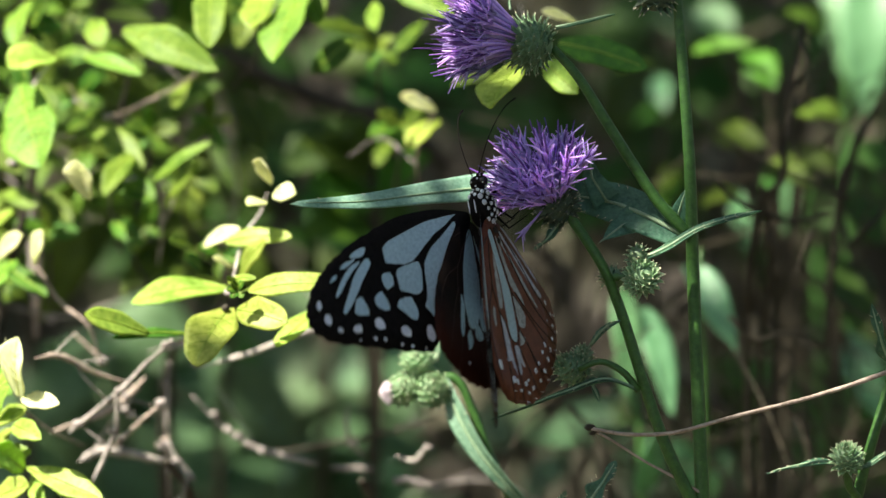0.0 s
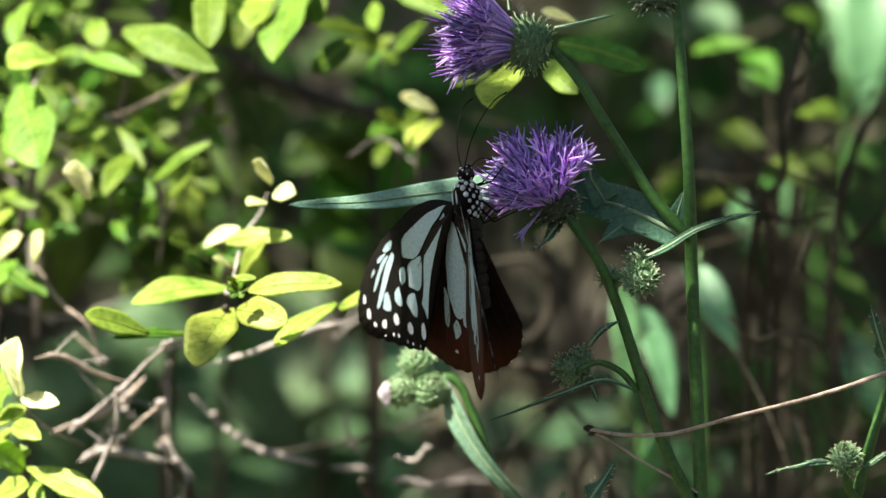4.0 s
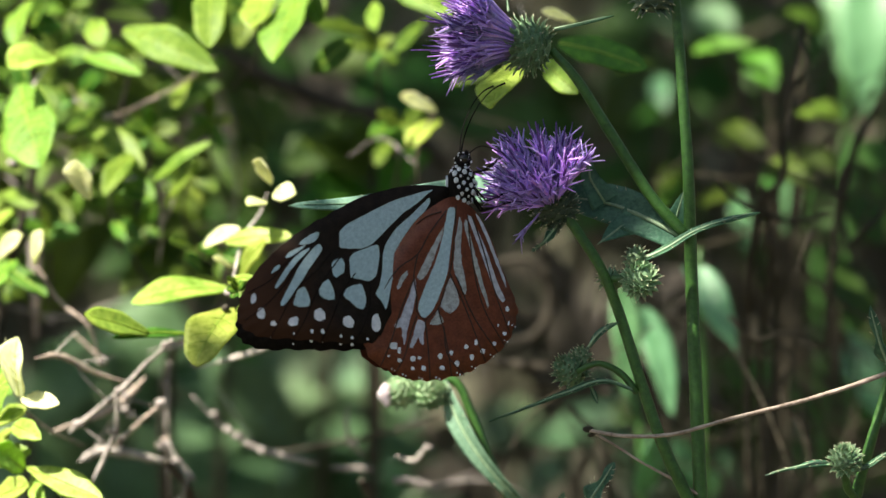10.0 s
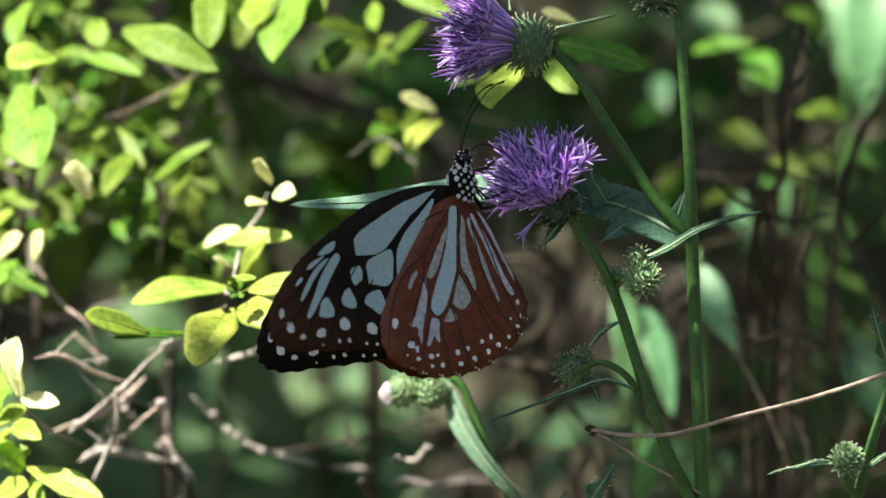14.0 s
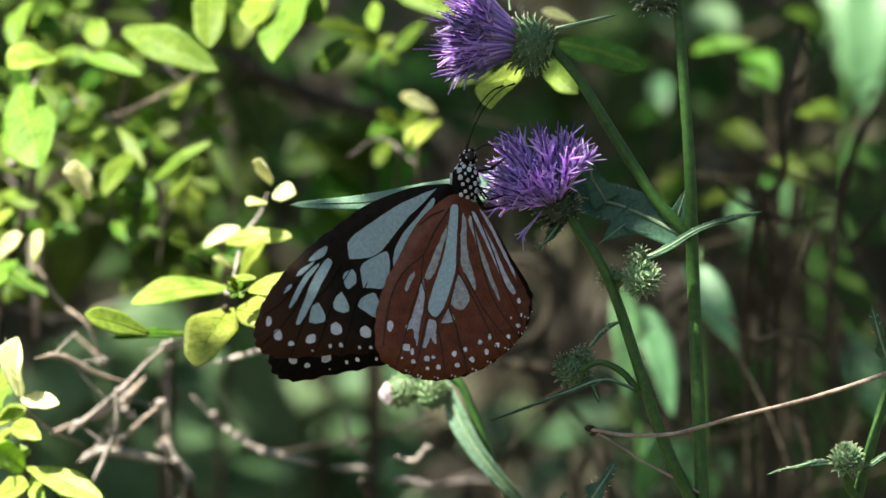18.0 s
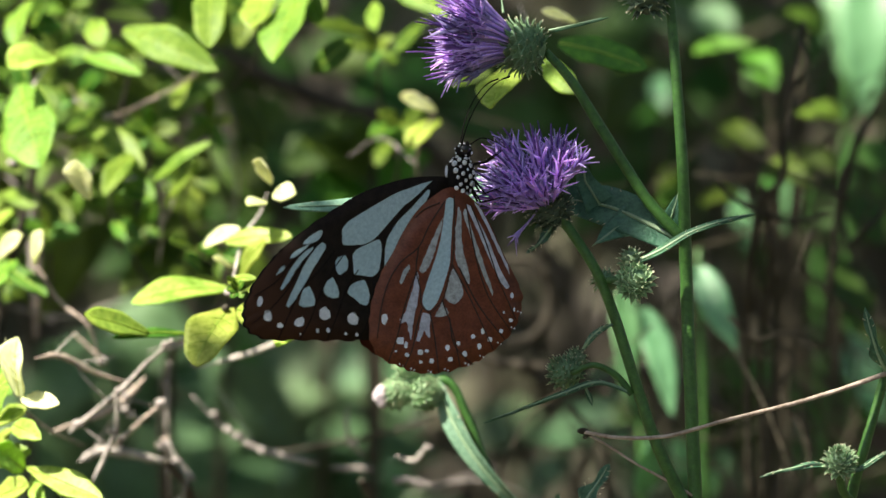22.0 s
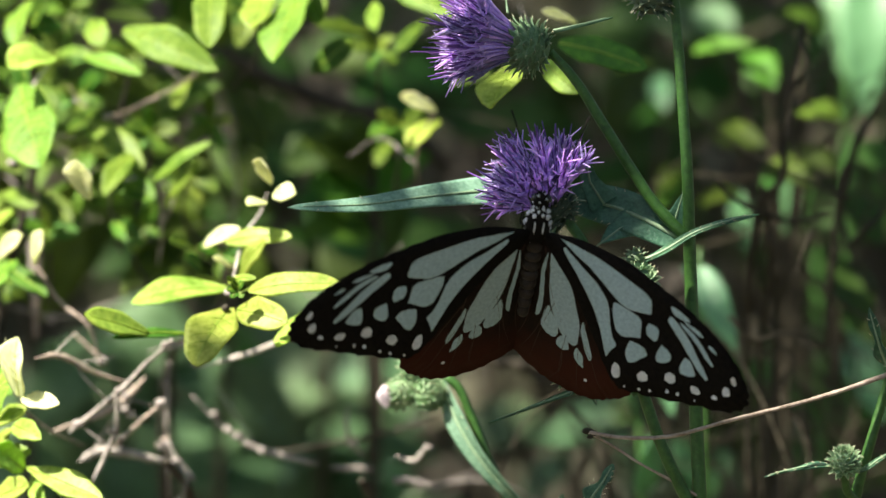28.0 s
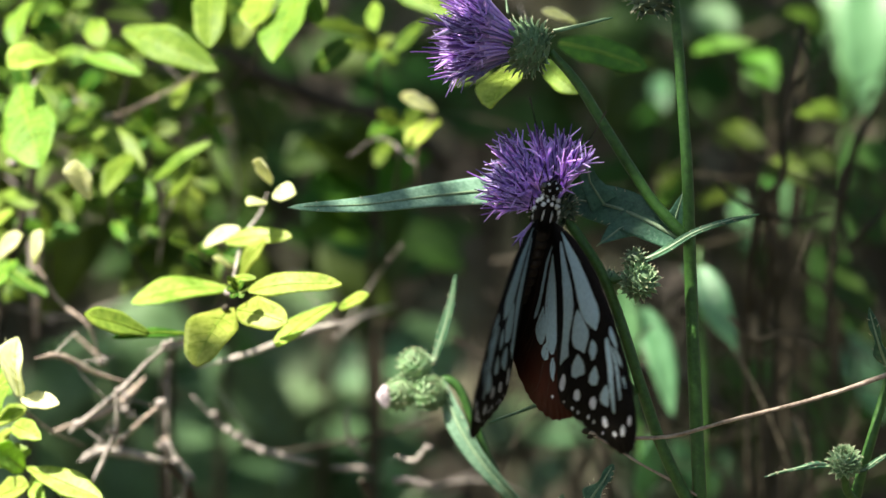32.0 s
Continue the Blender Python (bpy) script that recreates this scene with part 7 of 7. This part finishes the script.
    right_hind = [
        (0, 52.9, -14.3, -8.2, 3.7, -25.1), (0.1, 79.4, 8.8, -0.3, 3.3, -7), (0.3, 98, -5.3, -6.5, 2.6, -1.3), (0.5, 96.8, -1.4, 1.3, 1.8, -1.6), (0.6, 63.9, -56.8, 0.3, 36, -16.3),
        (0.7, 95.4, -4.8, -7.9, 1.1, -1.8), (0.8, 41.8, -55.5, 0.1, 38.6, -25.9), (0.9, 47.3, 30.5, -16.1, 0.4, -27.8), (1, 41.1, 39.9, -12.8, 0, -22.4), (1.1, 68, -58.1, -0.9, 33.8, -15.2),
        (1.2, 101.9, -4.6, -9.9, -1, -1.4), (1.3, 85.7, -58.6, -2.8, 30.5, -5), (1.5, 106.5, -5.1, -6, -2.6, -0.2), (1.8, 109.8, -3.3, -5.2, -4.1, 0.9), (2, 107.9, -4.3, -6.1, -5.1, 1.7),
        (2.2, 103.6, -49.2, -8.4, 25.4, 1.6), (2.6, 106, -0.4, -1.8, -4.4, 1.3), (3, 89.5, -2.9, -8.3, -3.9, -3.6), (3.2, 58.2, -48.5, -4.8, 32.4, -23), (3.3, 35.4, -44.7, -4.8, 35.8, -12.4),
        (3.4, 21.4, -44.1, -4.8, 37.8, -0.4), (3.5, 15.8, -43.7, -4.8, 38.7, 3.3), (5.5, 75.8, -35.9, 0.9, 31.8, -10.2), (6, 72, -35.1, 1.2, 32.2, -12.7), (7, 74, -34.1, 1.5, 35.2, -13),
        (7.7, 69.6, -31.7, 1.8, 34.1, -16), (8, 40.1, 6.6, 0.4, 14.5, -19), (8.2, 86.8, -38.9, 1.2, 44.6, -4.2), (8.4, 86.2, -31.5, 2, 35.4, -4.6), (8.6, 69.1, -34.7, 2.4, 38.9, -14.4),
        (9, 37.8, 7.1, 5.1, 6.9, -19.9), (9.2, 82.7, -31.3, 2.6, 34.1, -4.9), (9.6, 82.3, -29.1, 2.5, 34.2, -4.9), (10, 76.2, -28.1, 2.6, 35.1, -8), (10.5, 74.4, -28.8, 2.6, 35.7, -8.8),
        (10.7, 65.4, -30.4, 2.5, 36.7, -14.3), (11, 30.7, -1.5, 2, 7.8, -12.5), (11.3, 70.6, -27.8, 2.3, 36.3, -12.4), (11.5, 78.2, -26.6, 2.4, 37, -8.7), (12, 72.2, -26.8, 2.5, 37.2, -12.2),
        (13, 62.7, -30.1, 2.5, 36.5, -17.3), (14, 62.2, -31.2, 2.4, 37.2, -19.1), (16.5, 70.2, -32.9, 2.3, 36.1, -17.7), (17, 75.5, -35.7, 2.3, 36.2, -15), (18, 76.8, -36.8, 2.4, 36, -14.2),
        (19, 80.5, -35.7, 2.4, 37, -12.5), (20, 80.8, -29.6, 2.4, 37.7, -12.2), (20.5, 74.1, -30.8, 2.5, 37.5, -14), (20.7, 55.9, -30.1, 1.9, 41.8, -25), (21, 26.8, -3.9, -0.4, 11.3, -15.1),
        (21.2, 73.5, -32.7, 0.5, 35.1, -11.8), (21.5, 78.2, -33.8, 0.7, 33.6, -10.2), (22, 76.8, -33.5, 0.8, 33.1, -10.7), (23, 83.6, -34.1, 0.8, 33.9, -6.7), (24, 70.6, -35.6, 0.8, 34.6, -14.9),
        (25, 79.8, -36.3, 0.9, 33.9, -8.7), (25.3, 84.5, -39.3, 0.5, 33.5, -5.6), (25.4, 63.2, -44.6, 0.2, 35.7, -18.4), (25.5, 33.5, -51.9, 0, 39.2, -18.4), (27.5, 16.1, -18.8, 4.2, 34.6, -14.1),
        (27.7, 15.9, -11.1, 4.2, 34.6, -14.1), (27.8, 16.3, -3.1, 4.2, 34.6, -14.1), (27.9, 20.1, -5.7, 4.2, 34.6, -14.1), (28, 22, -23.2, 1.1, 34.6, -14.1), (28.1, 57.7, -22.6, 4.2, 34.7, -15),
        (28.2, 73.1, -26.2, 4.2, 34.8, -16), (28.3, 75.8, -26.7, 4.2, 34.9, -16.9), (28.4, 77.1, -28.6, 4.2, 35, -17.9), (28.5, 75.9, -28.7, 4.2, 35.1, -18.7), (28.6, 68.4, -27.5, 4.2, 35.1, -19.7),
        (28.7, 57.3, -27.7, 4.2, 35.2, -20.6), (28.8, 42.5, -28.6, 4.2, 35.3, -21.6), (28.9, 22.5, -31.5, 4.2, 35.4, -22.5), (29, 17.9, -22.6, -8.6, 35.5, -23.5), (29.1, 22.7, -12.8, 3.5, 35.4, -22.2),
        (29.3, 17.5, -4.5, 2, 35.2, -19.6), (29.4, 19.3, -0.7, 1.3, 35, -18.4), (29.5, 50.8, 2.4, 0.5, 35, -17.2), (29.6, 83.3, 4.8, -0.2, 34.9, -15.9), (29.7, 56, 9.7, -1, 34.8, -14.6),
        (29.8, 58.7, -5.1, -1.7, 34.7, -13.3), (29.9, 53.8, -18.3, -2.4, 34.5, -12.1), (30, 62, -20.4, -20.7, 34.5, -10.8), (30.2, 78.6, -15.7, -3.3, 34.8, -10.6), (30.3, 83.3, -17, -3.3, 35, -10.4),
        (30.5, 91.4, -17.6, -3.4, 35.4, -10.3), (30.6, 92.1, -18, -3.4, 35.6, -10.1), (30.7, 87.4, -17.4, -3.4, 35.8, -10), (30.8, 79.3, -17.5, -3.5, 36, -9.9), (30.9, 71.5, -16.9, -3.5, 36.2, -9.8),
        (31, 57.5, -22.1, -20, 36.4, -9.6), (31.1, 43.8, -18.8, -3.5, 37.1, -8.8), (31.2, 26.9, -21.6, -3.5, 37.7, -8), (31.4, 18.9, -11.1, -3.5, 39, -6.3), (31.6, 4.4, -12.2, -3.5, 40.4, -4.6),
        (31.7, 3.4, -12.4, -3.5, 41, -3.8), (31.8, 20.7, -13.6, -3.5, 41.7, -2.9), (31.9, 48, -15.3, -3.5, 42.3, -2.1), (32, 65.3, -22, -3.8, 43, -1.2),
    ]
    left_hind = [
        (0, 101.5, -11.1, -25.5, 36.6, -20.1), (0.1, 83.5, -24.9, 0, 36.5, -29.6), (0.3, 78.5, -33.4, 0.5, 37.2, -33.3), (0.5, 70.7, -31.6, 1, 38.2, -39.2), (0.6, 76.1, -26.5, 1.2, 37.4, -35.6),
        (0.7, 85.2, -13.7, 1.4, 36, -12.1), (0.8, 100.9, 6.5, 1.7, 33.6, -4.4), (0.9, 0.2, 15.2, 1.9, 48.4, -2.7), (1, -0.3, 8.3, 23, 37.1, -3.2), (1.1, 11.4, -16.2, 1.9, 46.3, -2.3),
        (1.2, 18.2, -26.4, 1.7, 44.8, -27.3), (1.3, 16.6, -32.1, 1.5, 44.6, -26.4), (1.5, 23, -35.2, 1.1, 42.9, -30.2), (1.8, 27.1, -37.7, 0.4, 41, -33.2), (2, 28.6, -38.3, 2.1, 39.9, -34.3),
        (2.2, 38.5, -40.1, 0, 38.5, -42.7), (2.6, 48.8, -39, 0, 37, -50), (3, 42.1, -38.2, 2.7, 38, -45.8), (3.2, 33.1, -38.7, 0, 39.3, -38.1), (3.3, 10.1, -31, 0, 42.7, -20),
        (3.4, -0.3, -25.3, 0, 44.2, -20), (3.5, -8.9, -20, 0, 45.5, -20), (5.5, 70.5, -40.9, 0, 39.8, -13.3), (6, 64.3, -40.4, 0, 40.7, -17.4), (7, 68, -39.3, 0, 40.1, -14.9),
        (7.7, 63.3, -37.7, 0, 40.8, -18.1), (7.8, 42.4, -43.2, 0, 37.9, -26.1), (7.9, 55, -21.1, 0.7, 47.4, -17), (8, 40.1, -12.4, 1.3, 34.9, -11.1), (8.1, 39.2, -16.9, 0.7, 49.7, -28.8),
        (8.2, 82.8, -43.8, 0, 38, -6.1), (8.4, 82.6, -35.3, 0, 38, -6.2), (8.6, 62.8, -39, 0, 40.9, -18.4), (8.8, 29.5, -37.2, -4.9, 65.4, -7), (9, 38.3, -37.6, 4.7, 40.6, -2),
        (9.2, 82.5, -35.3, 0, 38, -6.3), (9.6, 79.7, -34.1, 0, 38.4, -7.8), (10, 72.5, -33.5, 0, 39.5, -12.1), (10.5, 72.8, -34, 0, 39.4, -11.9), (10.7, 82.6, -35.8, 0, 38, -6.2),
        (10.8, 81.2, -36.6, -3.1, 63.1, 1.5), (10.9, 49, -35.5, -6.2, 66.8, -12), (11, 35.9, -34.1, 0.5, 37.8, 0.6), (11.1, 34, -35.7, -6.2, 63, -6), (11.2, 55.2, -35.7, -3.1, 66.9, -15.5),
        (11.3, 73.2, -32.1, 0, 39.4, -11.7), (11.5, 75.7, -30.9, 0, 39, -10.2), (12, 73.6, -30.5, 0, 39.3, -11.4), (13, 66.9, -35.4, 0, 40.3, -15.6), (14, 65.4, -37.6, 0, 40.5, -16.7),
        (16.5, 68.1, -41.3, 0, 40.1, -14.8), (17, 69.9, -44.9, 0, 39.9, -13.7), (18, 71.3, -46.1, 0, 39.6, -12.8), (19, 75.2, -46, 0, 39.1, -10.5), (20, 72.6, -38.9, 0, 39.5, -12),
        (20.5, 62.2, -34.3, 0, 41, -18.9), (20.7, 63.3, -36.2, 0, 40.8, -18.1), (20.8, 48, -35.6, 0, 69.1, -30), (20.9, 31.3, -32.1, -1.4, 64.8, -13.5), (21, 25.4, -30.5, 5.4, 36.4, -3.7),
        (21.1, 41.4, -33.7, -1.4, 63.3, -22.1), (21.2, 66.6, -36.6, 0, 40.3, -15.8), (21.5, 62.9, -36.7, 0, 40.9, -18.4), (22, 64.1, -36.8, 0, 40.7, -17.6), (23, 69.4, -37.6, 0, 39.9, -14),
        (24, 58.5, -39.2, 0, 41.5, -21.8), (25, 66.5, -39.4, 0, 40.4, -15.9), (25.3, 82.8, -42.7, 0, 38, -6.1), (25.4, 83.1, -47.1, 0, 37.9, -5.9), (25.5, 45.4, -34.2, 0, 37.5, -28.6),
        (27.5, 6.8, -12, 1.6, 40.6, -21.1), (27.7, 2.8, -10, 1.6, 40.6, -21.1), (27.8, 4.1, -10.3, 1.6, 40.6, -21.1), (27.9, 6.8, -12, 1.6, 40.6, -21.1), (28, 14.7, -28.9, -3.8, 40.6, -21.1),
        (28.1, 60.6, -30.3, 1.7, 40.3, -21.8), (28.2, 78.4, -30.8, 1.8, 40, -22.6), (28.3, 81.9, -32.7, 2, 39.7, -23.3), (28.4, 82.6, -33.8, 2.1, 39.4, -24), (28.5, 78.8, -34.5, 2.2, 39.1, -24.7),
        (28.6, 69.9, -33.9, 2.3, 38.7, -25.4), (28.7, 56.9, -34.5, 2.5, 38.4, -26.2), (28.8, 45.9, -34.5, 2.6, 38.1, -26.9), (28.9, 31.6, -31.3, 2.7, 37.8, -27.7), (29, 18, -26.3, -11.2, 37.5, -28.4),
        (29.1, 8.2, -22, 2.9, 37.2, -26.6), (29.3, 3.6, -14.4, 3, 36.7, -22.9), (29.4, 4.6, -15.8, 3.1, 36.5, -21.2), (29.5, 46.9, -6.7, 3.2, 36.2, -19.3), (29.6, 77.8, 3.8, 3.2, 36, -17.5),
        (29.7, 46.4, 0.8, 3.3, 35.7, -15.7), (29.8, 42, -13.4, 3.4, 35.6, -13.8), (29.9, 36.5, -27.2, 3.4, 35.4, -12.1), (30, 45, -26.2, -15.1, 35.1, -10.2), (30.2, 53.8, -26.2, 3.3, 35.7, -9.6),
        (30.3, 59.5, -27.9, 3.2, 36.2, -9.2), (30.5, 64.8, -27.6, 3, 36.8, -8.4), (30.6, 67.1, -27.6, 2.9, 37.2, -8.1), (30.7, 68.3, -28.9, 2.8, 37.5, -7.7), (30.8, 64.5, -26.9, 2.7, 37.9, -7.3),
        (30.9, 57.1, -27.5, 2.6, 38.2, -7), (31, 47.2, -25.4, -10.7, 38.6, -6.6), (31.1, 37.6, -23.9, 2.5, 36.1, -6.6), (31.2, 26.3, -19.6, 2.5, 33.6, -6.7), (31.4, 14.4, -17.2, 2.5, 28.6, -6.7),
        (31.6, 5.5, -14.8, 2.5, 23.6, -6.8), (31.7, 6.6, -16.7, 2.5, 21.1, -6.8), (31.8, 16.2, -28.2, 2.5, 18.6, -6.8), (31.9, 53.9, -27.7, 2.5, 16.1, -6.9), (32, 79.6, -31.1, -6.3, 13.6, -6.9),
    ]
    for tag, rows, root in (("RF", right_fore, FORE_ROOT), ("LF", left_fore, FORE_ROOT), ("RH", right_hind, HIND_ROOT), ("LH", left_hind, HIND_ROOT)):
        side = 1 if tag[0] == "R" else -1
        mirror = Matrix.Diagonal((side, 1, 1, 1))
        keys = []
        for t, flap, sweep, twist, *fan in rows:
            m = pose(0, 0, 0, 0, -flap, 0) @ pose(0, 0, 0, 0, 0, sweep) @ pose(0, 0, 0, twist, 0, 0) 
            if fan:
                m = m @ pose(0, 0, 0, 0, 0, fan[0] + 35) @ pose(0, 0, 0, 0, fan[1], 0) @ pose(0, 0, 0, 0, 0, -35)
            keys.append((t, Matrix.Translation(Vector((root.x * side, root.y, root.z))) @ mirror @ m @ mirror))
        walk(wings[tag], keys)


motions()
